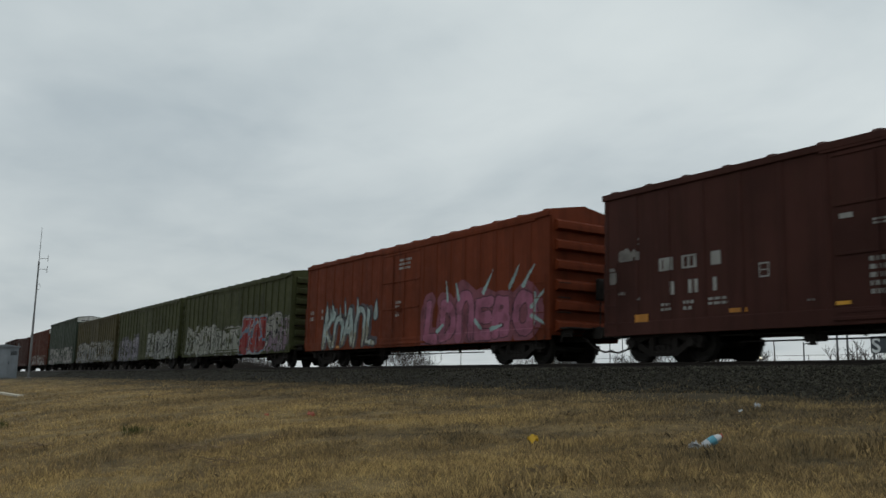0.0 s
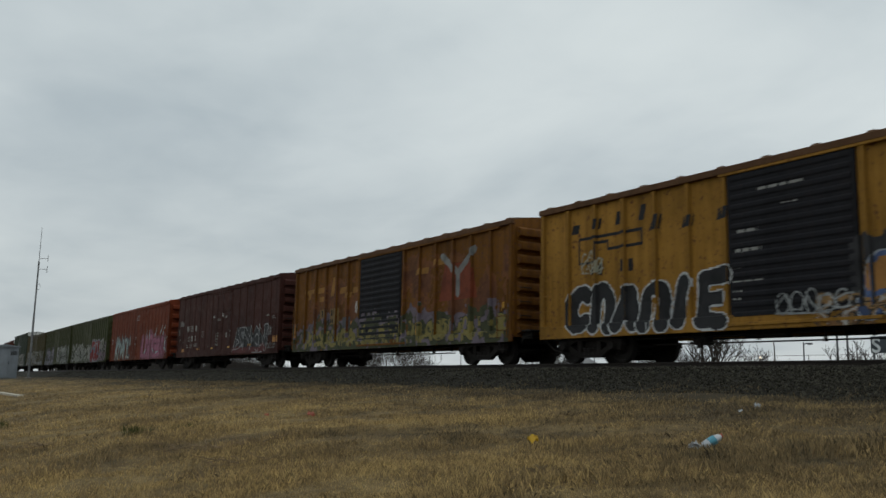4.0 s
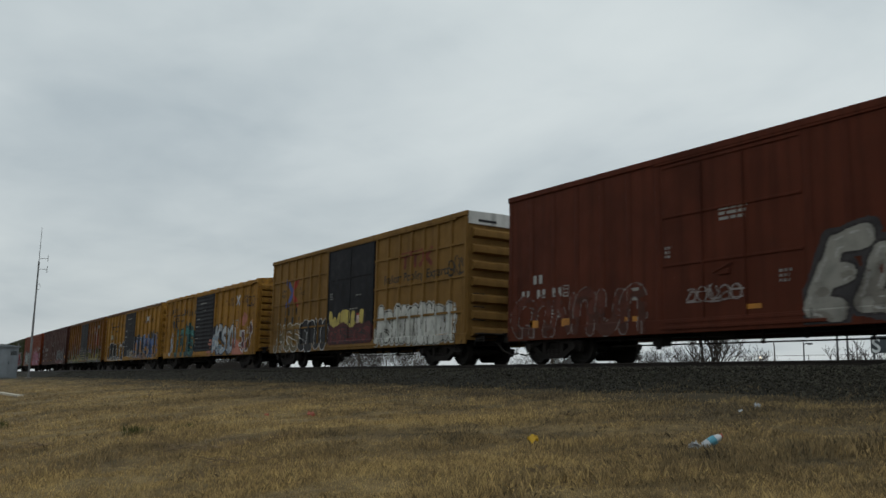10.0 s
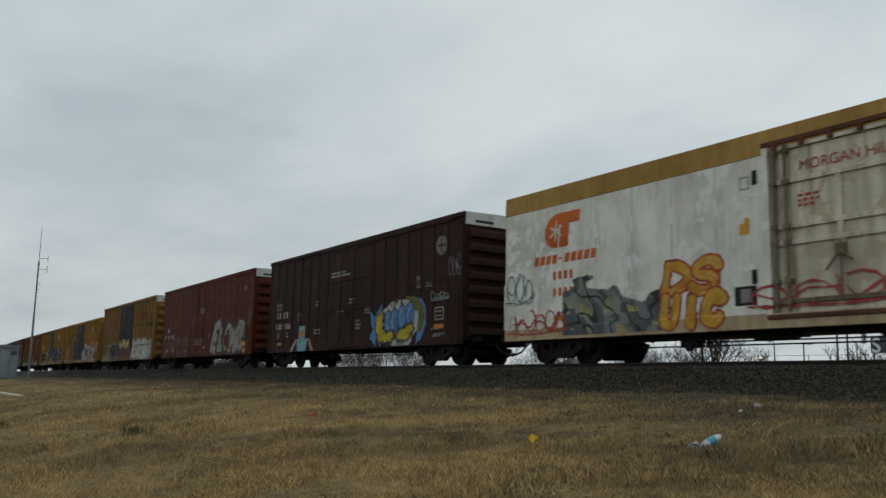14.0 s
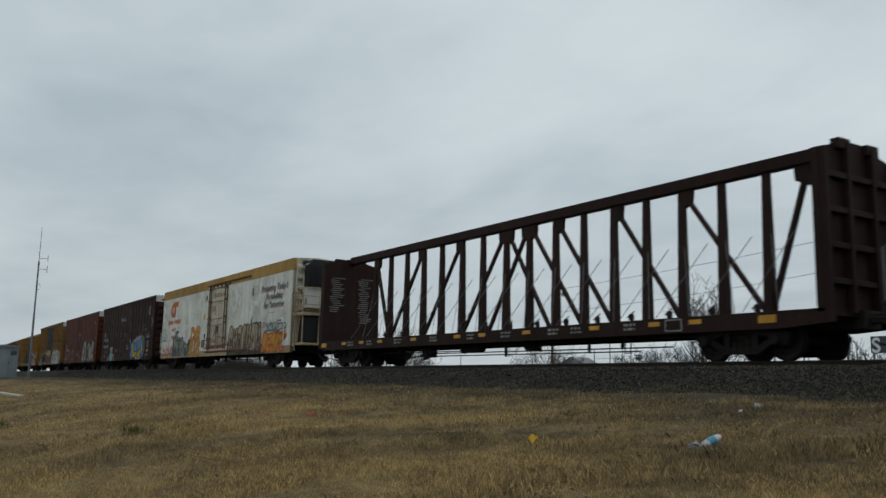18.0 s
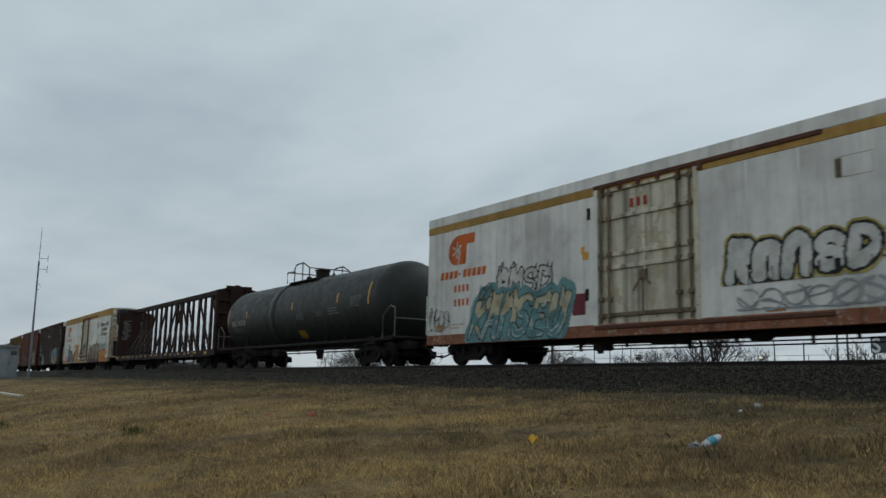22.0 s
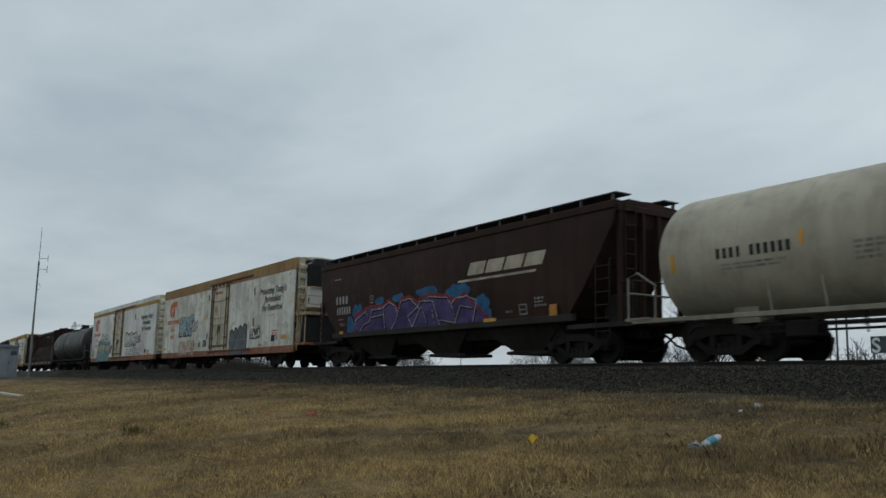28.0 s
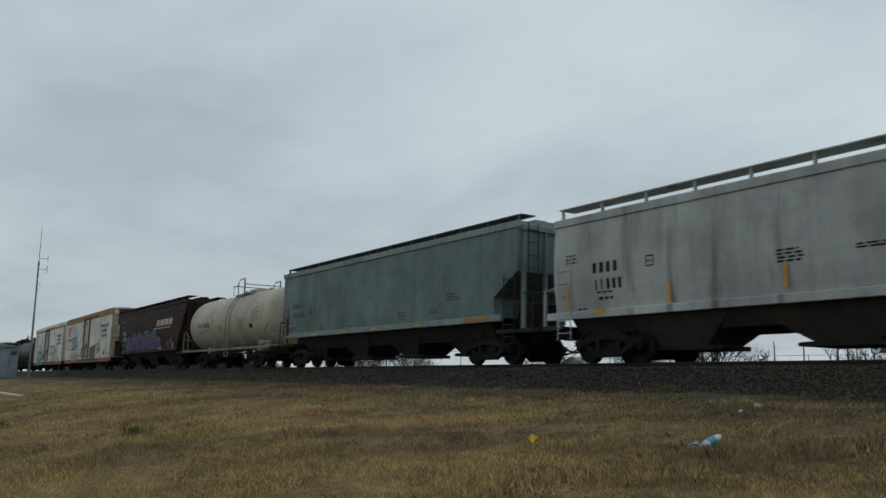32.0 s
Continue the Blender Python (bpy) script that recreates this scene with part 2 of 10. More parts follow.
def lathe(bm, profile, axis="y", sides=28, centre=(0, 0, 0)):
    """A profile of (place along the axis, radius), turned round it."""
    c = Vector(centre)
    rings = []
    for s, r in profile:
        ring = []
        for j in range(sides):
            a = 2 * math.pi * j / sides
            p = {"y": (r * math.cos(a), s, r * math.sin(a)), "x": (s, r * math.cos(a), r * math.sin(a)), "z": (r * math.cos(a), r * math.sin(a), s)}[axis]
            ring.append(bm.verts.new(c + Vector(p)))
        rings.append(ring)
    for a, b in zip(rings, rings[1:]):
        for j in range(sides):
            bm.faces.new((a[j], a[(j + 1) % sides], b[(j + 1) % sides], b[j]))
    bm.faces.new(rings[0][::-1])
    bm.faces.new(rings[-1])


def rough_field(u, z, size, seed):
    """Smooth random values between 0 and 1 over a plane."""
    g = np.random.default_rng(seed).random((64, 64))
    a, b = np.asarray(u) / size + 17.3, np.asarray(z) / size + 31.7
    i, j = np.floor(a).astype(int), np.floor(b).astype(int)
    fa, fb = a - i, b - j
    fa, fb = fa * fa * (3 - 2 * fa), fb * fb * (3 - 2 * fb)
    i0, j0, i1, j1 = i % 64, j % 64, (i + 1) % 64, (j + 1) % 64
    return (g[i0, j0] * (1 - fa) + g[i1, j0] * fa) * (1 - fb) + (g[i0, j1] * (1 - fa) + g[i1, j1] * fa) * fb


def text_mesh(words, size, shear=0.0, spacing=1.0, thick=0.0):
    data = bpy.data.curves.new("words", "FONT")
    data.body, data.size, data.shear, data.space_character, data.offset = words, size, shear, spacing, thick
    ob = bpy.data.objects.new("words", data)
    scene.collection.objects.link(ob)
    me = bpy.data.meshes.new_from_object(ob.evaluated_get(bpy.context.evaluated_depsgraph_get()))
    bpy.data.objects.remove(ob)
    return me


# ---- ground and track ----
def lay(y):
    """Height of the land across the railway."""
    return float(np.interp(y, [-40, -3, 0.5, 4, 8, 11.2, 13, 19.5, 22.5, 27, 60, 4000], [0.0, 0.0, 0.05, 0.55, 0.93, 1.18, 1.30, 1.30, 1.15, 1.0, 1.0, 0.5]))


def land(x, y):
    z = lay(y - bend(x) if 0 < y < 60 and x > -420 else y)
    if -6 < y < 12:
        z += 0.05 * noise.noise((x * 0.35, y * 0.5, 0)) + 0.035 * noise.noise((x * 1.3, y * 1.5, 4)) + 0.02 * noise.noise((x * 4, y * 4, 8))
    return z


def steps(fine0, fine1, step, outer):
    inner = [fine0 + step * i for i in range(int((fine1 - fine0) / step) + 1)]
    return sorted([v for v in outer if v < fine0 or v > inner[-1]] + inner)


def sheet(name, xs, ys, height, m, label, category, bent=False):
    verts = [(x, y + (bend(x) if bent else 0.0), height(x, y + (bend(x) if bent else 0.0))) for x in xs for y in ys]
    n = len(ys)
    faces = [(i * n + j, (i + 1) * n + j, (i + 1) * n + j + 1, i * n + j + 1) for i in range(len(xs) - 1) for j in range(n - 1)]
    me = bpy.data.meshes.new(name)
    me.from_pydata(verts, [], faces)
    ob = mesh_part(name, me, m, smooth=True)
    return tagged(ob, label, category, kind="structure")


FAR_OUT = [-4000, -1500, -600, -300, -200, -150, -120, 30, 60, 120, 300, 800, 2000, 4000]
sheet("ground", steps(-100, 12, 0.45, FAR_OUT), steps(-6, 46, 0.3, [-4000, -1500, -500, -150, -50, -20, -10, 60, 100, 200, 500, 1500, 4000]), land, GROUND,
      "dry straw-coloured winter grass sloping up to the track", "ground")


def road_bank(x, y):
    """A road bank that climbs to the right, behind the track."""
    return 0.7 + (0.3 + 1.8 * float(np.interp(x, [-64, -46, -31, -20, 60], [0.0, 0.60, 0.74, 0.84, 0.95]))) * float(np.interp(y, [25, 31.5, 37, 44], [0, 0.97, 1, 0]))


sheet("road_bank", [-66 + 4 * i for i in range(40)], [25, 28, 31, 34, 37, 40.5, 44], road_bank, plain("grey_road", (0.030, 0.030, 0.029), 0.95), "grey road bank rising behind the track", "road")


def bank(x, y):
    y = y - bend(x)
    z = float(np.interp(y, [11.0, 11.75, 13.15, 13.6, 19.0, 19.5, 22.2, 22.5], [0.98, 1.19, 1.66, 1.72, 1.72, 1.66, 1.05, 0.95]))
    return z + 0.03 * noise.noise((x * 1.1, y * 1.3, 2)) + 0.02 * noise.noise((x * 5, y * 5, 6))


sheet("ballast_bank", steps(-90, 8, 0.3, [-420, -360, -300, -260, -220, -190, -170, -150, -135, -120, -110, -100, 20, 50, 100, 300]), steps(11.0, 22.5, 0.23, []), bank, BALLAST,
      "bank of dark grey crushed-rock ballast", "ballast", True)


def scatter(name, m, shapes, label, category):
    """Many small loose pieces in one object. shapes: arrays of vertices (pieces, corners, 3) and the triangles of one piece."""
    verts, faces = shapes
    n, k, _ = verts.shape
    f = np.asarray(faces)
    all_faces = (f[None] + (np.arange(n) * k)[:, None, None]).reshape(-1)
    me = bpy.data.meshes.new(name)
    me.vertices.add(n * k)
    me.vertices.foreach_set("co", verts.reshape(-1).astype(np.float32))
    me.loops.add(len(all_faces))
    me.loops.foreach_set("vertex_index", all_faces.astype(np.int32))
    me.polygons.add(len(all_faces) // 3)
    me.polygons.foreach_set("loop_start", np.arange(0, len(all_faces), 3, dtype=np.int32))
    me.update(calc_edges=True)
    ob = mesh_part(name, me, m)
    return tagged(ob, label, category, kind="stuff")


GRID_X, GRID_Y = np.arange(-100.0, 14.0, 0.45), np.arange(-9.0, 13.0, 0.3)
GRID_Z = np.array([[max(land(p, q), bank(p, q) if q > 11.0 + bend(p) else 0.0) for q in GRID_Y] for p in GRID_X])


def land_at(x, y):
    """Heights of the slope for many places at once."""
    a, b = np.clip((x + 100.0) / 0.45, 0, len(GRID_X) - 1.01), np.clip((y + 9.0) / 0.3, 0, len(GRID_Y) - 1.01)
    i, j = a.astype(int), b.astype(int)
    s, t = a - i, b - j
    return (GRID_Z[i, j] * (1 - s) + GRID_Z[i + 1, j] * s) * (1 - t) + (GRID_Z[i, j + 1] * (1 - s) + GRID_Z[i + 1, j + 1] * s) * t


def blades(n, near, far, y_lo, y_hi, tall, wide, seed, lean=0.45, keep=None, spread=(25.0, 88.0)):
    """Grass blades, denser near the path; each one a bent strip of two triangles."""
    g = np.random.default_rng(seed)
    r = np.exp(g.uniform(np.log(near), np.log(far), n))
    a = np.radians(g.uniform(*spread, n))
    x, y = -r * np.sin(a), r * np.cos(a)
    ok = (y > y_lo) & (y < y_hi)
    if keep is not None:
        ok &= keep(x, y, g)
    x, y, r = x[ok], y[ok], r[ok]
    z = land_at(x, y) - 0.01
    n = len(x)
    tuft = 0.45 + 1.1 * rough_field(x, y, 0.55, seed) ** 1.6
    h = g.uniform(*tall, n) * tuft
    w = g.uniform(*wide, n) * np.clip(r / 6.0, 0.9, 5.0)
    t, tilt = g.uniform(0, 2 * np.pi, n), g.uniform(0.1, 1.0, n) * lean
    turn = g.uniform(0, 2 * np.pi, n)
    dx, dy = np.cos(turn) * w / 2, np.sin(turn) * w / 2
    bx, by = np.cos(t) * tilt * h, np.sin(t) * tilt * h
    v = np.empty((n, 4, 3))
    v[:, 0] = np.stack([x - dx, y - dy, z], -1)
    v[:, 1] = np.stack([x + dx, y + dy, z], -1)
    v[:, 2] = np.stack([x + dx * 0.7 + bx * 0.35, y + dy * 0.7 + by * 0.35, z + h * 0.62], -1)
    v[:, 3] = np.stack([x + bx, y + by, z + h * np.sqrt(np.clip(1 - tilt ** 2 * 0.8, 0.1, 1))], -1)
    return v, [(0, 1, 2), (0, 2, 3)]


def in_patches(level, size, seed):
    return lambda x, y, g: rough_field(x, y, size, seed) + g.uniform(-0.15, 0.15, len(x)) > level


def thinning(x, y, g):
    """The grass thins out towards the bank."""
    return g.random(len(x)) > np.clip((y + 4.0 * rough_field(x, y, 1.7, 19) - 9.3) / 3.5, 0, 0.8)


scatter("dry_grass", GRASS, blades(600000, 4.2, 70, 0.2, 11.8, (0.022, 0.070), (0.0018, 0.0034), 11, 0.6, thinning, (29.0, 87.0)), "short dry straw-coloured grass over the whole slope", "grass")
scatter("foot_grass", GRASS, blades(60000, 0.7, 13.0, -8.5, 11.0, (0.03, 0.08), (0.0022, 0.0042), 16, 0.8, lambda x, y, g: (x < 12) & ((np.hypot(x, y) < 4.6) | (g.random(len(x)) < 0.3)), (-180.0, 180.0)), "short dry grass trodden round the standpoint", "grass")
scatter("tall_grass", GRASS, blades(260000, 4.2, 60, 0.2, 11.0, (0.035, 0.10), (0.0016, 0.0030), 12, 0.5, in_patches(0.50, 0.9, 5), (29.0, 87.0)), "taller golden tufts of dry grass", "grass")
scatter("grey_weeds", GREY_WEED, blades(130000, 4.5, 60, 2.5, 12.0, (0.02, 0.07), (0.0015, 0.0030), 13, 0.9, in_patches(0.58, 1.6, 9), (29.0, 87.0)), "grey-brown dead weeds among the grass", "weeds")
scatter("verge_weeds", GREY_WEED, blades(200000, 6.0, 60, 7.6, 12.2, (0.02, 0.08), (0.0022, 0.0040), 15, 0.8, in_patches(0.34, 0.8, 10), (29.0, 87.0)), "grey-brown dead weeds below the bank", "weeds")
scatter("shoulder_weeds", GREY_WEED, blades(110000, 9, 60, 9.9, 12.5, (0.03, 0.09), (0.0010, 0.0020), 14, 0.35, in_patches(0.58, 0.8, 3), (29.0, 87.0)), "thin dry weeds along the foot of the ballast", "weeds")


def climbing(x, y, g):
    """Far along the track the dead weeds climb part of the bank."""
    up = y - np.array([bend(p) for p in x]) + 1.0 * rough_field(x, y, 1.3, 27)
    return (x < -11.0) & (g.random(len(x)) > np.clip((up - 11.5) / 1.3 + np.clip((x + 24.0) / 13.0, 0, 0.75), 0, 1))


scatter("bank_weeds", GREY_WEED, blades(260000, 14, 75, 9.8, 12.95, (0.03, 0.09), (0.0022, 0.0040), 18, 0.7, climbing, (29.0, 87.0)), "grey-brown dead weeds climbing the foot of the bank", "weeds")


def stones(n, seed):
    g = np.random.default_rng(seed)
    x = -6.0 - np.exp(g.uniform(np.log(2.0), np.log(75.0), n)) + 3.0
    y = 11.45 + 3.1 * g.random(n) ** 0.75
    y = y + np.array([bend(p) for p in x])
    z = np.array([bank(p, q) for p, q in zip(x, y)])
    size = g.uniform(0.010, 0.026, n) * (1 + 0.5 * (g.random(n) > 0.93))
    base = np.array([(1, 0, 0), (-1, 0, 0), (0, 1, 0), (0, -1, 0), (0, 0, 1), (0, 0, -1)], float)
    v = base[None] * g.uniform(0.6, 1.35, (n, 6, 1)) * size[:, None, None]
    a, b = g.uniform(0, 6.28, n), g.uniform(0, 6.28, n)
    c, s = np.cos(a)[:, None], np.sin(a)[:, None]
    px, py, pz = v[..., 0] * c - v[..., 1] * s, v[..., 0] * s + v[..., 1] * c, v[..., 2]
    c, s = np.cos(b)[:, None], np.sin(b)[:, None]
    v = np.stack([px * c - pz * s, py, px * s + pz * c], -1) + g.normal(0, 0.004, (n, 6, 3))
    v += np.stack([x, y, z + size * 0.35], -1)[:, None]
    return v, [(0, 2, 4), (2, 1, 4), (1, 3, 4), (3, 0, 4), (2, 0, 5), (1, 2, 5), (3, 1, 5), (0, 3, 5)]


scatter("ballast_stones", STONES, stones(62000, 21), "loose dark grey crushed stones on the bank", "ballast")


def railway():
    track = new("railway_track")
    tagged(track, "straight standard-gauge steel track on wooden ties", "track", kind="structure")
    w = [(-0.070, 0.0), (0.070, 0.0), (0.070, 0.012), (0.012, 0.035), (0.010, 0.125), (0.036, 0.138), (0.036, 0.168), (0.030, 0.175), (-0.030, 0.175), (-0.036, 0.168), (-0.036, 0.138), (-0.010, 0.125), (-0.012, 0.035), (-0.070, 0.012)]
    for y in (TRACK_Y - 0.755, TRACK_Y + 0.755):
        bm = bmesh.new()
        rings = []
        for x in [-420 + 10 * i for i in range(73)]:
            rings.append([bm.verts.new((x, y + bend(x) + a, RAIL_Z - 0.175 + b)) for a, b in w])
        for p, q in zip(rings, rings[1:]):
            for i in range(len(w)):
                bm.faces.new((p[i], p[(i + 1) % len(w)], q[(i + 1) % len(w)], q[i]))
        part("rail", bm, RAIL_STEEL, track)
    bm = bmesh.new()
    box(bm, -0.115, 0.115, -1.3, 1.3, -0.18, 0.0, 0.01)
    first = part("tie", bm, TIE_WOOD, track, at=(-125.0, TRACK_Y + bend(-125.0), RAIL_Z - 0.177))
    for i in range(1, 290):
        again(first, pose(-125.0 + 0.5 * i, TRACK_Y + bend(-125.0 + 0.5 * i) + random.uniform(-0.03, 0.03), RAIL_Z - 0.177, 0, 0, random.uniform(-0.8, 0.8)))


railway()


# ---- freight cars: common parts ----
# A car's own space: x along the car from its middle, y across (near side negative), z up from the rail.
WHEEL_R = 0.42
WHEELSETS = []          # (object, place along the truck)
TRAIN = []              # (car, place of its middle along the track at the start)


class Side:
    """The near side of a car: how far out its surface stands at a distance u from the car's left end."""

    def __init__(self, root, length, posts=(), half=0.05, depth=0.05, zones=()):
        self.root, self.length, self.posts, self.half, self.depth, self.zones = root, length, list(posts), half, depth, list(zones)
        self.layer, self.sill = 0, 0.94

    def y(self, u):
        for a, b, out in self.zones:
            if a <= u <= b:
                return out
        if any(abs(u - p) <= self.half + 0.012 for p in self.posts):
            return NEAR
        return NEAR + self.depth

    def cuts(self, u0, u1):
        edges = [u0, u1]
        for p in self.posts:
            edges += [p - self.half - 0.012, p + self.half + 0.012]
        for a, b, _ in self.zones:
            edges += [a, b]
        return sorted(e for e in edges if u0 <= e <= u1)

    def decal(self, bm, u0, u1, z0, z1, lean=0.0, lift=0.004):
        """A flat painted patch that follows posts and panels."""
        es = self.cuts(u0, u1)
        for a, b in zip(es, es[1:]):
            if b - a < 1e-4:
                continue
            y = self.y((a + b) / 2) - lift
            if (z0 + z1) / 2 < self.sill:
                y = min(y, NEAR - 0.008 - lift)
            xa, xb = a - self.length / 2, b - self.length / 2
            bm.faces.new([bm.verts.new(p) for p in ((xa, y, z0), (xb, y, z0), (xb + lean * (z1 - z0), y, z1), (xa + lean * (z1 - z0), y, z1))])

    def patch(self, name, u0, u1, z0, z1, m, label="", lean=0.0, lift=0.004):
        bm = bmesh.new()
        self.decal(bm, u0, u1, z0, z1, lean, lift)
        return part(name, bm, m, self.root, label)

    def lines(self, u, z, w, h, rows, m, seed=1, label="", lift=0.005):
        """Small stencilled writing, too fine to read: rows of short bars."""
        g = random.Random(seed)
        bm = bmesh.new()
        step = h / rows
        for i in range(rows):
            at, end = u, u + w * g.uniform(0.7, 1.0)
            while at < end:
                n = min(end, at + w * g.uniform(0.12, 0.3))
                self.decal(bm, at, n, z + h - (i + 0.58) * step, z + h - i * step, lift=lift)
                at = n + 0.05
        return tagged(part("stencil", bm, m, self.root, label), kind="stuff")

    def marks(self, u, z, size, h, pattern, m, label="", lean=0.0, lift=0.005):
        """A row of characters as plain bars; a blank in the pattern leaves a gap."""
        for i, c in enumerate(pattern):
            if c != " ":
                bm = bmesh.new()
                w = size * (0.26 if c == "i" else 0.56)
                self.decal(bm, u + i * size, u + i * size + w, z, z + h, lean, lift)
                part("lettering", bm, m, self.root, label)

    def words(self, words, u, z, size, m, label="", shear=0.0, spacing=1.0, thick=0.0, lift=0.005, rise=0.0, wide=None):
        me = text_mesh(words, size, shear, spacing, thick)
        k = wide / max(v.co.x for v in me.vertices) if wide else 1.0
        for v in me.vertices:
            x, up = v.co.x * k, v.co.y
            v.co = (u + x - self.length / 2, self.y(u + x) - lift, z + up + rise * x)
        return mesh_part("lettering", me, m, self.root, label)

    def raster(self, name, u0, u1, z0, z1, colours, pick, label, cell=0.028):
        """Sprayed painting that follows posts and panels. pick(u, z) gives the number of the colour, or -1."""
        nu, nz = int((u1 - u0) / cell), int((z1 - z0) / cell)
        us, zs = u0 + np.arange(nu + 1) * cell, z0 + np.arange(nz + 1) * cell
        cu, cz = np.meshgrid(us[:-1] + cell / 2, zs[:-1] + cell / 2, indexing="ij")
        which = pick(cu, cz)
        self.layer += 1
        lift = 0.006 + 0.003 * self.layer
        out = np.array([self.y(u) for u in us]) - lift
        verts = np.empty((nu + 1, nz + 1, 3))
        verts[..., 0], verts[..., 1], verts[..., 2] = (us - self.length / 2)[:, None], np.where(zs[None] <= self.sill + 0.01, np.minimum(out, NEAR - 0.006 - lift)[:, None], out[:, None]), zs[None]
        i, j = np.nonzero(which >= 0)
        n = nz + 1
        faces = np.stack([i * n + j, (i + 1) * n + j, (i + 1) * n + j + 1, i * n + j + 1], -1)
        used, back = np.unique(faces, return_inverse=True)
        me = bpy.data.meshes.new(name)
        me.from_pydata(verts.reshape(-1, 3)[used].tolist(), [], back.reshape(-1, 4).tolist())
        me.polygons.foreach_set("material_index", which[i, j].astype(np.int32))
        ob = mesh_part(name, me, list(colours), self.root, label)
        return tagged(ob, label, kind="stuff") if name in ("graffiti", "worn_patch") else ob


def stroke_far(u, z, points):
    """Distance from each place to a line of points."""
    best = np.full(u.shape, 1e9)
    for (a, b), (c, d) in zip(points, points[1:]):
        du, dz = c - a, d - b
        t = np.clip(((u - a) * du + (z - b) * dz) / (du * du + dz * dz + 1e-9), 0, 1)
        best = np.minimum(best, np.hypot(u - a - t * du, z - b - t * dz))
    return best


def arc(cx, cz, rx, rz, a0, a1, n=9):
    return [(cx + rx * math.cos(math.radians(a0 + (a1 - a0) * i / n)), cz + rz * math.sin(math.radians(a0 + (a1 - a0) * i / n))) for i in range(n + 1)]


def curl(g, points, wild=1.0):
    """A smooth wandering line in a unit square, from bottom to top or side to side."""
    ps = []
    for i in range(points):
        t = i / (points - 1)
        ps.append((0.5 + (0.42 if i % 2 else -0.42) * g.uniform(0.35, 1.0) * wild + g.uniform(-0.08, 0.08), t if g.random() < 0.85 else g.random()))
    out = []
    for i in range(len(ps) - 1):
        p0, p1, p2, p3 = ps[max(0, i - 1)], ps[i], ps[i + 1], ps[min(len(ps) - 1, i + 2)]
        for k in range(5):
            t = k / 5
            out.append(tuple(0.5 * (2 * b + (c - a) * t + (2 * a - 5 * b + 4 * c - d) * t * t + (3 * b - a - 3 * c + d) * t ** 3) for a, b, c, d in zip(p0, p1, p2, p3)))
    return out + [ps[-1]]


def odd_slits(g):
    """Crooked cuts into a form, of no readable shape."""
    made = []
    for k in range(g.randint(2, 3)):
        edge = g.randrange(4)
        along = g.uniform(0.2, 0.8)
        a = ((along, -0.1), (along, 1.1), (-0.1, along), (1.1, along))[edge]
        c = (g.uniform(0.3, 0.7), g.uniform(0.3, 0.7))
        mid = ((a[0] + c[0]) / 2 + g.uniform(-0.22, 0.22), (a[1] + c[1]) / 2 + g.uniform(-0.14, 0.14))
        end = (c[0] + g.uniform(-0.25, 0.25), c[1] + g.uniform(-0.12, 0.12))
        made.append([a, mid, c, end])
    return made


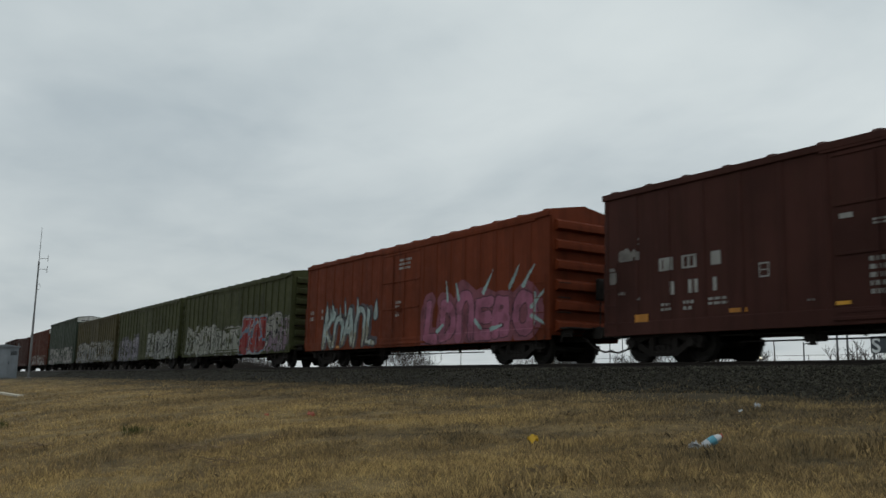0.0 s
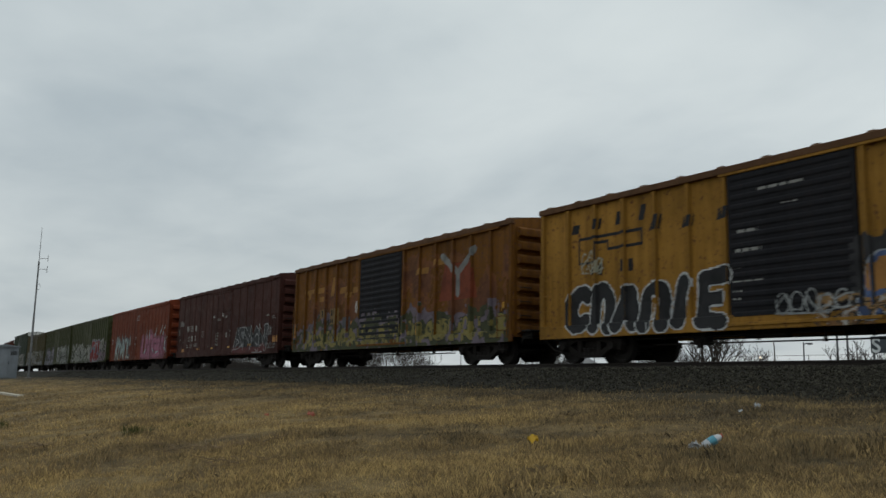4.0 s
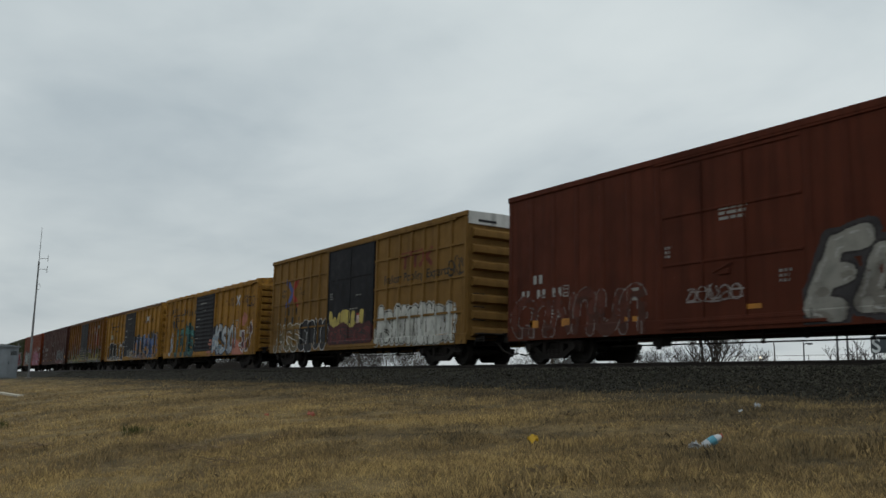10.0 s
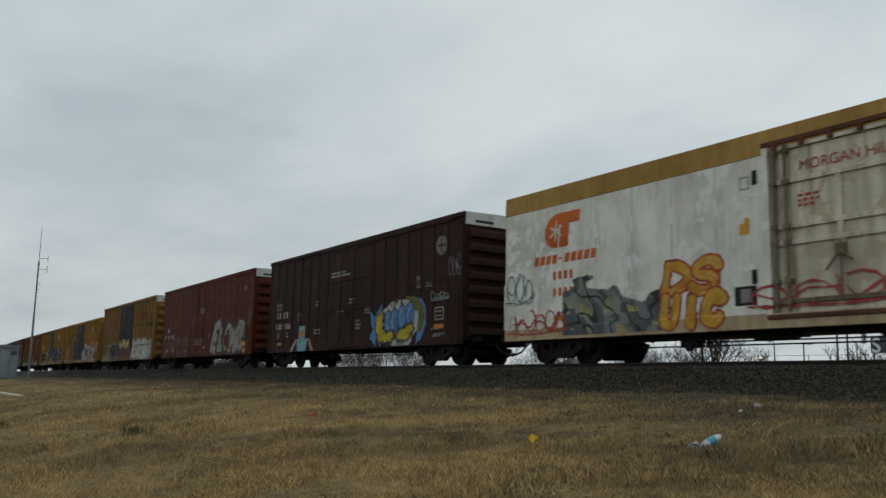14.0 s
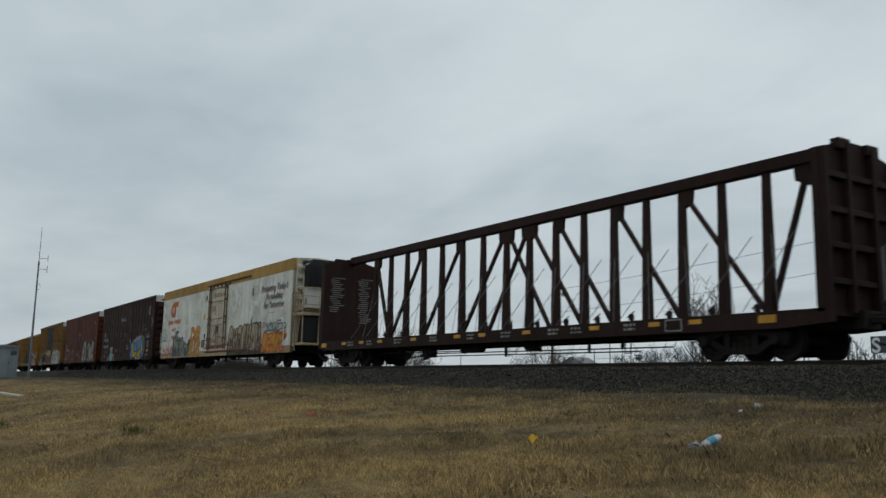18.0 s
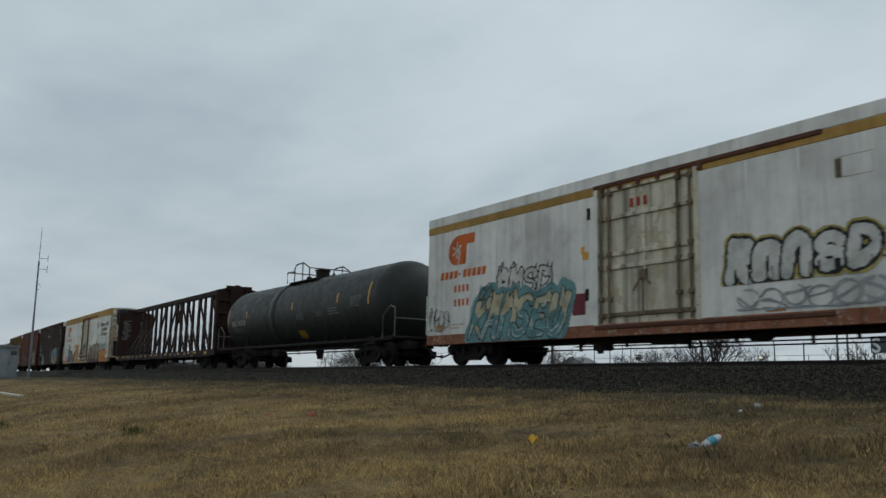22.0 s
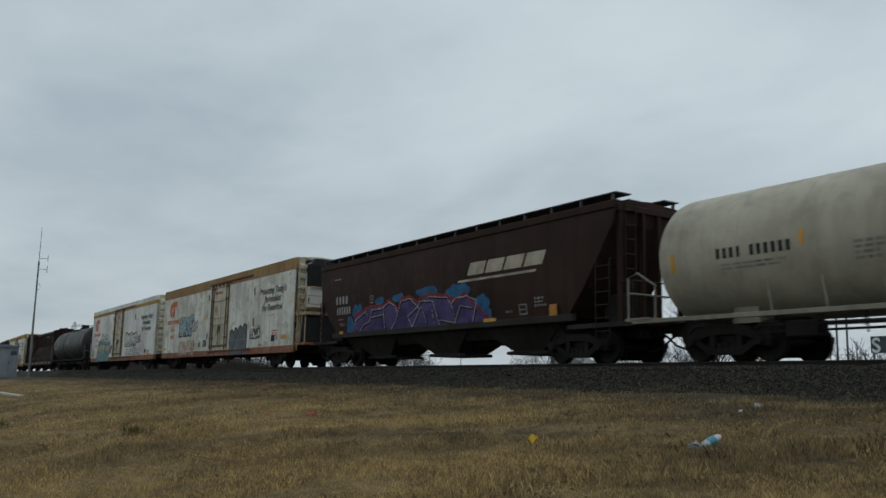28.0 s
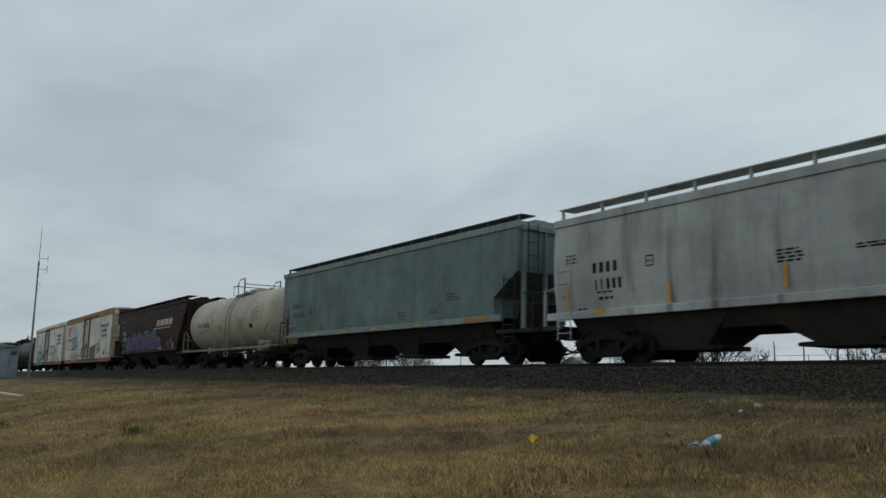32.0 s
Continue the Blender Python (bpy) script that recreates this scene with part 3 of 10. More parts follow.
def sprayed(u0, u1, z0, z1, count, seed, thick=0.17, edge=0.05, slant=0.12, cloud=0.0, wobble=0.16, ragged=0.0, shine=True, flow=0.5, jag=0.0, slit=0.05, inner=False, rim=0.0, cloud_up=False):
    """Chooses colours for a row of swollen, packed forms: 0 and 1 fill, 2 outline, 3 cloud behind, 4 shine. thick: how round they are."""
    g = random.Random(seed)
    w = (u1 - u0) / count
    forms = []
    for i in range(count):
        top = z1 - (z1 - z0) * wobble * g.random()
        low = z0 + (z1 - z0) * wobble * 0.6 * g.random()
        a = u0 + (i - 0.02) * w
        wide = w * g.uniform(0.98, 1.22)
        lean = slant + g.uniform(-0.12, 0.12)
        cuts = [[(a + wide * px + lean * (pz - 0.5) * (top - low), low + (top - low) * pz) for px, pz in line] for line in odd_slits(g)]
        spikes = []
        if jag:
            for k in range(g.randint(1, 3)):
                px, up = g.uniform(0.1, 0.9), g.random() < 0.6
                z = top if up else low
                spikes.append([(a + wide * px, z + (-0.3 if up else 0.3)), (a + wide * (px + g.uniform(-0.5, 0.5)), z + (1 if up else -0.5) * jag * g.uniform(0.5, 1.2))])
        forms.append((a + wide / 2, (low + top) / 2, wide / 2, (top - low) / 2, lean, min(thick, wide * 0.42), cuts, spikes, g.uniform(-0.12, 0.12)))

    def pick(u, z):
        wave = rough_field(u, z, 0.22, seed + 5)
        swell = (wave - 0.5) * 0.07 + (rough_field(u, z, 0.55, seed + 6) - 0.5) * 0.16
        out = np.full(u.shape, -1)
        near = np.full(u.shape, 1e9)
        for uc, zc, hw, hh, lean, rc, cuts, spikes, tint in forms:
            hot = np.abs(u - uc) < hw + 0.6 + 0.5 * abs(lean)
            if not hot.any():
                continue
            uu, zz = u[hot], z[hot]
            qu, qz = np.abs(uu - uc - lean * (zz - zc)) - hw + rc, np.abs(zz - zc) - hh + rc
            body = np.hypot(np.maximum(qu, 0), np.maximum(qz, 0)) + np.minimum(np.maximum(qu, qz), 0) - rc
            for line in spikes:
                t = np.clip((zz - line[0][1]) / (line[1][1] - line[0][1]), 0, 1)
                body = np.minimum(body, stroke_far(uu, zz, line) - 0.13 * (1 - t))
            body = body + swell[hot]
            hole = np.minimum.reduce([stroke_far(uu, zz, line) for line in cuts])
            d = np.maximum(body, slit * (0.6 + wave[hot]) - hole)
            tone = rough_field(uu, zz, 0.45, seed + 9) * 0.45 + (zz - z0) / max(0.1, z1 - z0) * 0.55 + tint
            o = out[hot]
            o = np.where(d < edge, 2, o)
            o = np.where(d < 0, np.where(tone > flow, 0, 1), o)
            o = np.where((d < -edge * 1.2) & (np.abs(tone - flow - 0.18) < 0.014), 2, o)
            if shine:
                lit = (d < -edge * 0.7) & (d > -edge * 0.7 - 0.045) & (uu - uc - (zz - zc) * 0.4 < 0) & (wave[hot] > 0.40)
                o = np.where(lit, 4, o)
            if inner:
                o = np.where((d < -0.05) & (d > -0.085) & (wave[hot] > 0.25), 4, o)
            out[hot] = o
            near[hot] = np.minimum(near[hot], body)
        if rim:
            out = np.where((out < 0) & (near < edge + rim * (0.7 + 0.6 * wave)), 5, out)
        if cloud:
            edge_wave = rough_field(u, z, 0.35, seed + 2) * 0.9 + rough_field(u, z, 0.12, seed + 3) * 0.3
            out = np.where((out < 0) & (near < cloud * (0.35 + 1.1 * edge_wave)) & ((z > (z0 + z1) / 2) | (not cloud_up)), 3, out)
        # thin overspray and drips
        drip = (near < -0.05) & (rough_field(u, z * 0.05, 0.07, seed + 41) > 0.86) & (z < z0 + 0.35)
        out = np.where(drip & (out == 1), 2, out)
        if ragged:
            worn = rough_field(u, z, 0.16, seed + 21) * 0.6 + rough_field(u, z, 0.5, seed + 22) * 0.4
            out = np.where(worn < ragged, -1, out)
        inside = (u > u0 - 0.3) & (u < u1 + 0.3)
        return np.where(inside, out, -1)

    return pick


def ring(cx, cz, rx, rz):
    return arc(cx, cz, rx, rz, 0, 360, 14)


# skeletons of sprayed signs, in a unit square
SIGNS = {
    "a": [[(0, 0), (0.42, 1), (0.6, 1), (1, 0)], [(0.2, 0.4), (0.8, 0.4)]],
    "b": [[(0.1, 0), (0.1, 1), (0.65, 0.95), (0.7, 0.6), (0.2, 0.52), (0.85, 0.45), (0.9, 0.08), (0.1, 0)]],
    "c": [arc(0.6, 0.5, 0.55, 0.5, 50, 310)],
    "d": [[(0.1, 0), (0.1, 1)] + arc(0.15, 0.5, 0.8, 0.5, 90, -90)],
    "e": [[(0.95, 1), (0.1, 0.95), (0.1, 0.05), (0.95, 0)], [(0.1, 0.5), (0.75, 0.52)]],
    "f": [[(0.95, 1), (0.1, 0.92), (0.15, 0)], [(0.1, 0.5), (0.75, 0.55)]],
    "g": [arc(0.55, 0.5, 0.5, 0.5, 50, 330) + [(0.55, 0.4)]],
    "h": [[(0.1, 0), (0.1, 1)], [(0.9, 0), (0.9, 1)], [(0.1, 0.5), (0.9, 0.55)]],
    "i": [[(0.5, 0), (0.5, 1)]],
    "k": [[(0.1, 0), (0.15, 1)], [(0.95, 1), (0.2, 0.48), (1, 0)]],
    "l": [[(0.2, 1), (0.15, 0.05), (0.9, 0)]],
    "m": [[(0, 0), (0.12, 1), (0.5, 0.45), (0.88, 1), (1, 0)]],
    "n": [[(0.05, 0), (0.1, 1), (0.9, 0.05), (0.95, 1)]],
    "o": [ring(0.5, 0.5, 0.46, 0.5)],
    "p": [[(0.15, 0), (0.15, 1), (0.85, 0.95), (0.85, 0.55), (0.2, 0.45)]],
    "r": [[(0.1, 0), (0.12, 1), (0.8, 0.92), (0.8, 0.58), (0.2, 0.48), (1, 0)]],
    "s": [arc(0.52, 0.74, 0.42, 0.25, 20, 230, 7) + arc(0.48, 0.26, 0.44, 0.25, 60, -160, 7)],
    "t": [[(0, 0.95), (1, 1)], [(0.5, 0), (0.5, 0.95)]],
    "u": [[(0.08, 1)] + arc(0.5, 0.38, 0.42, 0.38, 180, 360) + [(0.92, 1)]],
    "w": [[(0, 1), (0.22, 0), (0.5, 0.6), (0.78, 0), (1, 1)]],
    "v": [arc(0.5, 0.62, 0.42, 0.38, 180, 0) + [(0.92, 0)], [(0.08, 0.62), (0.08, 0)]],
}


def lettered(u0, u1, z0, z1, signs, seed, r=0.12, edge=0.045, slant=0.1, halo=0.0, drop=None, shine=True, flow=0.5, ragged=0.0, wobble=0.12, rim=0.0, spikes=0.0, loose=0.0):
    """Chooses colours for a row of fat sprayed signs: 0 and 1 fill, 2 outline, 3 ground or thrown shadow behind, 4 shine, 5 rim."""
    g = random.Random(seed)
    w = (u1 - u0) / len(signs)
    made = []
    for i, c in enumerate(signs):
        top, low = z1 - (z1 - z0) * wobble * g.random(), z0 + (z1 - z0) * wobble * 0.5 * g.random()
        fat = r * g.uniform(0.85, 1.15)
        a, wide = u0 + i * w + fat * 0.75 - 0.04 * w, max(0.1, w * g.uniform(1.02, 1.14) - 1.5 * fat)
        lean = slant + g.uniform(-0.08, 0.08)
        lines = [[(a + wide * px + lean * (pz - 0.5) * (top - low), low + fat * 0.9 + (top - low - 1.8 * fat) * pz) for px, pz in line] for line in SIGNS[c]]
        tips = []
        if spikes:
            for k in range(g.randint(1, 3)):
                b = a + wide * g.uniform(0.0, 1.0)
                tips.append([(b, top - 0.25), (b + g.uniform(-0.15, 0.35), top + spikes * g.uniform(0.3, 1.0))])
        made.append((lines, tips, fat, a - 0.5, a + wide + 0.5, g.uniform(-0.1, 0.1)))

    def pick(u, z):
        wave = rough_field(u, z, 0.16, seed + 5)
        swell = (wave - 0.5) * 0.035 + (rough_field(u, z, 0.6, seed + 6) - 0.5) * 0.10
        out, near = np.full(u.shape, -1), np.full(u.shape, 1e9)
        if drop:
            for lines, tips, fat, a, b, tint in made:
                d = np.minimum.reduce([stroke_far(u - drop[0], z - drop[1], line) for line in lines]) - fat + swell
                out = np.where(d < edge, 3, out)
        for lines, tips, fat, a, b, tint in made:
            hot = (u > a - 0.4) & (u < b + 0.4)
            if not hot.any():
                continue
            uu, zz = u[hot], z[hot]
            d = np.minimum.reduce([stroke_far(uu, zz, line) for line in lines]) - fat
            for tip in tips:
                t = np.clip((zz - tip[0][1]) / (tip[1][1] - tip[0][1]), 0, 1)
                d = np.minimum(d, stroke_far(uu, zz, tip) - 0.11 * (1 - t))
            d = d + swell[hot]
            tone = rough_field(uu, zz, 0.3, seed + 9) * 0.5 + (zz - z0) / max(0.1, z1 - z0) * 0.5 + tint
            o = out[hot]
            o = np.where((d < edge) & (wave[hot] > loose), 2, o)
            o = np.where(d < 0, np.where(tone > flow, 0, 1), o)
            if shine:
                o = np.where((d < -fat * 0.35) & (d > -fat * 0.35 - 0.035) & (wave[hot] > 0.52), 4, o)
            out[hot] = o
            near[hot] = np.minimum(near[hot], d)
        if rim:
            out = np.where((out < 0) & (near < edge + rim * (0.7 + 0.6 * wave)), 5, out)
        if halo:
            out = np.where((out < 0) & (near < halo * (0.5 + rough_field(u, z, 0.4, seed + 2))), 3, out)
        drip = (rough_field(u, z * 0.05, 0.07, seed + 41) > 0.88) & (z < z0 + 0.3) & (near < edge)
        out = np.where(drip & (out >= 0), 2, out)
        if ragged:
            out = np.where(rough_field(u, z, 0.13, seed + 21) * 0.6 + rough_field(u, z, 0.5, seed + 22) * 0.4 < ragged, -1, out)
        return out

    return pick


def within(u, z, outline):
    """True inside a closed outline."""
    odd = np.zeros(u.shape, bool)
    for (a, b), (c, d) in zip(outline, outline[1:] + outline[:1]):
        if b != d:
            odd ^= ((b > z) != (d > z)) & (u < (c - a) * (z - b) / (d - b) + a)
    return odd


def tags(u0, u1, z0, z1, count, seed, thick=0.03):
    """Thin running scrawls of one colour: loops and zigzags that never stop to make a sign."""
    g = random.Random(seed)
    h, w = z1 - z0, (u1 - u0) / count
    lines = []
    for i in range(count):
        mid, low = u0 + (i + 0.5) * w, z0 + h * g.uniform(0.0, 0.15)
        tall, wide = h * g.uniform(0.55, 0.85), w * g.uniform(0.35, 0.5)
        a0, turn = g.uniform(0, 360), g.choice((-1, 1)) * g.uniform(230, 420)
        lines.append(arc(mid, low + tall * 0.5, wide, tall * 0.5, a0, a0 + turn, 12))
        lines.append([(mid - wide, low + tall * g.random()), (mid + wide * g.uniform(-0.3, 0.6), low + tall * g.random()), (mid + wide * 1.4, low + tall * g.random())])
    lines.append([(u0, z0 + h * 0.1), (u0 + (u1 - u0) * 0.55, z0 + h * 0.04), (u1, z0 + h * 0.2)])

    def pick(u, z):
        d = np.minimum.reduce([stroke_far(u, z, line) for line in lines])
        return np.where(d < thick * 0.8 * (0.5 + 0.9 * rough_field(u, z, 0.2, seed)), 0, -1)

    return pick


def colours(*rgb):
    return [spray("sprayed_paint", c) for c in rgb]


def truck_meshes():
    bm = bmesh.new()
    prism(bm, [(-1.16, 0.42), (-1.16, 0.56), (-0.72, 0.61), (-0.40, 0.74), (0.40, 0.74), (0.72, 0.61), (1.16, 0.56), (1.16, 0.42), (0.70, 0.46), (0.36, 0.56), (-0.36, 0.56), (-0.70, 0.46)], -0.08, 0.08)
    prism(bm, [(-0.80, 0.36), (-0.72, 0.46), (-0.36, 0.26), (0.36, 0.26), (0.72, 0.46), (0.80, 0.36), (0.44, 0.13), (-0.44, 0.13)], -0.07, 0.07)
    for s in (-1, 1):
        prism(bm, [(s * 0.28, 0.24), (s * 0.42, 0.24), (s * 0.42, 0.60), (s * 0.28, 0.60)], -0.06, 0.06)
        prism(bm, [(s * 0.74, 0.34), (s * 1.10, 0.30), (s * 1.14, 0.46), (s * 0.72, 0.50)], -0.06, 0.06)
    for s in (-1, 1):
        lathe(bm, [(-0.16, 0.10), (-0.06, 0.125), (0.06, 0.125)], "y", 12, (0.89 * s, -0.02, 0.42))
    me_frame = bpy.data.meshes.new("side_frame")
    bmesh.ops.recalc_face_normals(bm, faces=bm.faces)
    bm.to_mesh(me_frame)
    bm.free()
    me_frame.materials.append(TRUCK_IRON)
    bm = bmesh.new()
    for s in (-1, 1):
        # flange, tread, rim, plate, hub
        prof = [(0.68, 0.44), (0.705, 0.445), (0.72, WHEEL_R + 0.003), (0.82, WHEEL_R - 0.003), (0.83, 0.36), (0.79, 0.34), (0.77, 0.2), (0.83, 0.15), (0.84, 0.09)]
        lathe(bm, [(s * a, r) for a, r in [(0.68, 0.10)] + prof], "y", 30)
        tube(bm, [(0.25, s * 0.832, 0.0), (0.27, s * 0.84, 0.0)], 0.03, 6)
    tube(bm, [(0, -0.98, 0), (0, 0.98, 0)], 0.08, 10)
    me_set = bpy.data.meshes.new("wheelset")
    bmesh.ops.recalc_face_normals(bm, faces=bm.faces)
    bm.to_mesh(me_set)
    bm.free()
    me_set.materials.append(WHEEL_STEEL)
    bm = bmesh.new()
    box(bm, -0.2, 0.2, -0.98, 0.98, 0.36, 0.72, 0.03)
    me_bolster = bpy.data.meshes.new("truck")
    bm.to_mesh(me_bolster)
    bm.free()
    me_bolster.materials.append(TRUCK_IRON)
    bm = bmesh.new()
    lathe(bm, [(0.19 + 0.0225 * k, 0.085 if k % 2 else 0.065) for k in range(10)], "z", 8)
    me_spring = bpy.data.meshes.new("spring")
    bm.to_mesh(me_spring)
    bm.free()
    me_spring.materials.append(BLACK_IRON)
    bm = bmesh.new()
    tube(bm, [(0, -0.8, 0), (0, 0.8, 0)], 0.05, 6)
    for s in (-1, 1):
        box(bm, -0.08, 0.06, s * 0.75 - 0.05, s * 0.75 + 0.05, -0.16, 0.16)
    me_beam = bpy.data.meshes.new("brake_beam")
    bm.to_mesh(me_beam)
    bm.free()
    me_beam.materials.append(BLACK_IRON)
    return me_frame, me_set, me_bolster, me_spring, me_beam


FRAME_ME, SET_ME, BOLSTER_ME, SPRING_ME, BEAM_ME = truck_meshes()


def truck(root, x):
    t = new("truck", BOLSTER_ME)
    t.parent = root
    t.matrix_basis = Matrix.Translation((x, 0, 0))
    for y in (-1.0, 1.0):
        f = new("side_frame", FRAME_ME)
        f.parent, f.location = t, (0, y, 0)
        if y > 0:
            f.rotation_euler = (0, 0, math.pi)
        for sx in (-0.17, 0.0, 0.17):
            s = new("spring", SPRING_ME)
            s.parent, s.location = t, (sx, y, 0)
    for dx in (-0.89, 0.89):
        w = new("wheelset", SET_ME)
        w.parent, w.location = t, (dx, 0, WHEEL_R)
        WHEELSETS.append((w, dx))
        b = new("brake_beam", BEAM_ME)
        b.parent, b.location = t, (dx * 0.42, 0, 0.42)


def coupler_mesh():
    bm = bmesh.new()
    box(bm, -0.75, 0.0, -0.10, 0.10, 0.72, 0.92, 0.02)
    prism(bm, [(0.0, 0.68), (0.22, 0.66), (0.34, 0.70), (0.34, 0.96), (0.2, 0.98), (0.0, 0.95)], -0.16, 0.14)
    box(bm, 0.24, 0.40, -0.02, 0.12, 0.68, 0.96, 0.02)
    me = bpy.data.meshes.new("coupler")
    bmesh.ops.recalc_face_normals(bm, faces=bm.faces)
    bm.to_mesh(me)
    bm.free()
    me.materials.append(BLACK_IRON)
    bm = bmesh.new()
    tube(bm, [(-0.25, -0.35, 0.72), (0.0, -0.36, 0.62), (0.25, -0.32, 0.40), (0.55, -0.25, 0.30), (0.78, -0.2, 0.34)], 0.028, 6)
    hose = bpy.data.meshes.new("air_hose")
    bm.to_mesh(hose)
    bm.free()
    hose.materials.append(BLACK_IRON)
    bm = bmesh.new()
    tube(bm, [(-0.15, -1.15, 0.55), (-0.1, -1.12, 0.75), (-0.1, -0.4, 0.80), (0.1, -0.2, 0.98)], 0.016, 5)
    lever = bpy.data.meshes.new("cut_lever")
    bm.to_mesh(lever)
    bm.free()
    lever.materials.append(BLACK_IRON)
    return me, hose, lever


COUPLER_ME, HOSE_ME, LEVER_ME = coupler_mesh()


def couplers(root, length, reach=0.9, stub=0.0):
    for s in (-1, 1):
        c = new("coupler", COUPLER_ME)
        c.parent = root
        c.matrix_basis = pose(s * (length / 2 + reach - 0.36), 0, 0, 0, 0, 0 if s > 0 else 180)
        for name, me in (("air_hose", HOSE_ME), ("cut_lever", LEVER_ME)):
            h = new(name, me)
            h.parent = c
    end = length / 2 + reach - 1.0
    for a, b in ((-end, -end + stub), (end - stub, end)) if stub else ((-end, end),):
        bm = bmesh.new()
        box(bm, a, b, -0.33, 0.33, 0.62, 0.98)
        part("center_sill", bm, BLACK_IRON, root)


def under_gear(root, length, seed=1, low=0.36):
    """Air tank, brake cylinder, valve and rods hung below the floor."""
    g = random.Random(seed)
    k = length / 15.5
    bm = bmesh.new()
    x = g.uniform(-1.6, 0.4) * k
    lathe(bm, [(x - 0.55, 0.05), (x - 0.5, 0.2), (x + 0.5, 0.2), (x + 0.55, 0.05)], "x", 14, (0, -0.75, low + 0.32))
    part("air_tank", bm, BLACK_IRON, root)
    bm = bmesh.new()
    lathe(bm, [(-0.25, 0.16), (0.25, 0.16), (0.3, 0.06), (0.75, 0.03)], "x", 12, (x + 1.9 * k, -0.6, low + 0.30))
    part("brake_cylinder", bm, BLACK_IRON, root)
    bm = bmesh.new()
    box(bm, x - 1.9 * k, x - 1.5 * k, -0.95, -0.6, low + 0.02, low + 0.4, 0.03)
    box(bm, x - 1.75 * k, x - 1.6 * k, -1.0, -0.9, low - 0.06, low + 0.2, 0.02)
    part("brake_valve", bm, BLACK_IRON, root)
    for a, b, y, z in ((-4.2, 3.9, -0.85, low + 0.06), (-3.0, 4.4, -0.45, low + 0.16), (-4.5, -0.5, -1.15, low + 0.2)):
        bm = bmesh.new()
        tube(bm, [(a * k, y, z), (b * k, y + 0.1, z - 0.03)], 0.018, 5)
        for t in (0.2, 0.55, 0.85):
            xx = (a + (b - a) * t) * k
            box(bm, xx - 0.015, xx + 0.015, y - 0.02, y + 0.1, z - 0.05, 0.66)
        part("brake_rod", bm, BLACK_IRON, root)


def ladder(root, x, y, z0, z1, wide, m, face="y", rungs=None, rail=0.018):
    """A ladder against a side (face y) or an end (face x)."""
    def at(a, out, z):
        return (x + a, y - out, z) if face == "y" else (x + out, y + a, z)
    bm = bmesh.new()
    for a in (-wide / 2, wide / 2):
        tube(bm, [at(a, 0.02, z0), at(a, 0.09, z0), at(a, 0.09, z1), at(a, 0.02, z1)], rail, 5)
    lad = part("ladder", bm, m, root)
    n = rungs or max(2, int((z1 - z0) / 0.36))
    for i in range(n):
        z = z0 + (z1 - z0) * (i + 0.5) / n
        bm = bmesh.new()
        tube(bm, [at(-wide / 2, 0.09, z), at(wide / 2, 0.09, z)], 0.014, 5)
        part("rung", bm, m, lad)
    return lad


def start_car(name, label, left, length, category="freight car"):
    root = new(name)
    tagged(root, label, category, "cars of the freight train")
    TRAIN.append((root, left + length / 2))
    return root


def gable(h, rise, wide=1.6):
    return [(-wide, h), (-wide * 0.94, h + rise * 0.28), (0, h + rise), (wide * 0.94, h + rise * 0.28), (wide, h)]


def end_wall(root, L, high, m, ribs, top=None, top_label="", rib_h=0.20, low=0.75, rise=0.2, deep=0.15):
    """Both ends: a flat plate with pressed level ribs."""
    for s in (-1, 1):
        bm = bmesh.new()
        outline = [(-1.52, low), (1.52, low), (1.52, high), (0, high + rise), (-1.52, high)]
        x0, x1 = (L / 2 - 0.06, L / 2 + 0.0) if s > 0 else (-L / 2 - 0.0, -L / 2 + 0.06)
        run_along(bm, outline, x0, x1)
        e = part("end_wall", bm, m, root)
        upper = high - (0.55 if top else 0.25)
        first = None
        for i in range(ribs):
            z = low + 0.25 + (upper - low - 0.35) * i / max(1, ribs - 1)
            if first is None:
                bm = bmesh.new()
                run = [(0.0, -rib_h * 0.8), (deep, -rib_h * 0.55), (deep * 1.04, 0.0), (deep, rib_h * 0.4), (0.0, rib_h * 0.8)]
                a = [bm.verts.new((p, -1.36, q)) for p, q in run]
                b = [bm.verts.new((p, 1.36, q)) for p, q in run]
                for j in range(4):
                    bm.faces.new((a[j], b[j], b[j + 1], a[j + 1]))
                bm.faces.new(a)
                bm.faces.new(b[::-1])
                first = part("end_rib", bm, m, e, at=pose(s * L / 2, 0, z, 0, 0, 0 if s > 0 else 180))
            else:
                again(first, pose(s * L / 2, 0, z, 0, 0, 0 if s > 0 else 180), e)
        if top:
            bm = bmesh.new()
            run_along(bm, [(-1.54, high - 0.38), (1.54, high - 0.38), (1.54, high + 0.01), (0, high + rise * 0.8), (-1.54, high + 0.01)], *((L / 2, L / 2 + 0.05) if s > 0 else (-L / 2 - 0.05, -L / 2)))
            part("end_cap", bm, top, root, top_label)
            if s > 0:
                bm = bmesh.new()
                box(bm, L / 2 + 0.05, L / 2 + 0.056, -1.1, -0.2, high - 0.3, high - 0.22)
                box(bm, L / 2 + 0.05, L / 2 + 0.056, 0.5, 1.2, high - 0.28, high - 0.16)
                part("stencil", bm, BLACK_STENCIL, root)


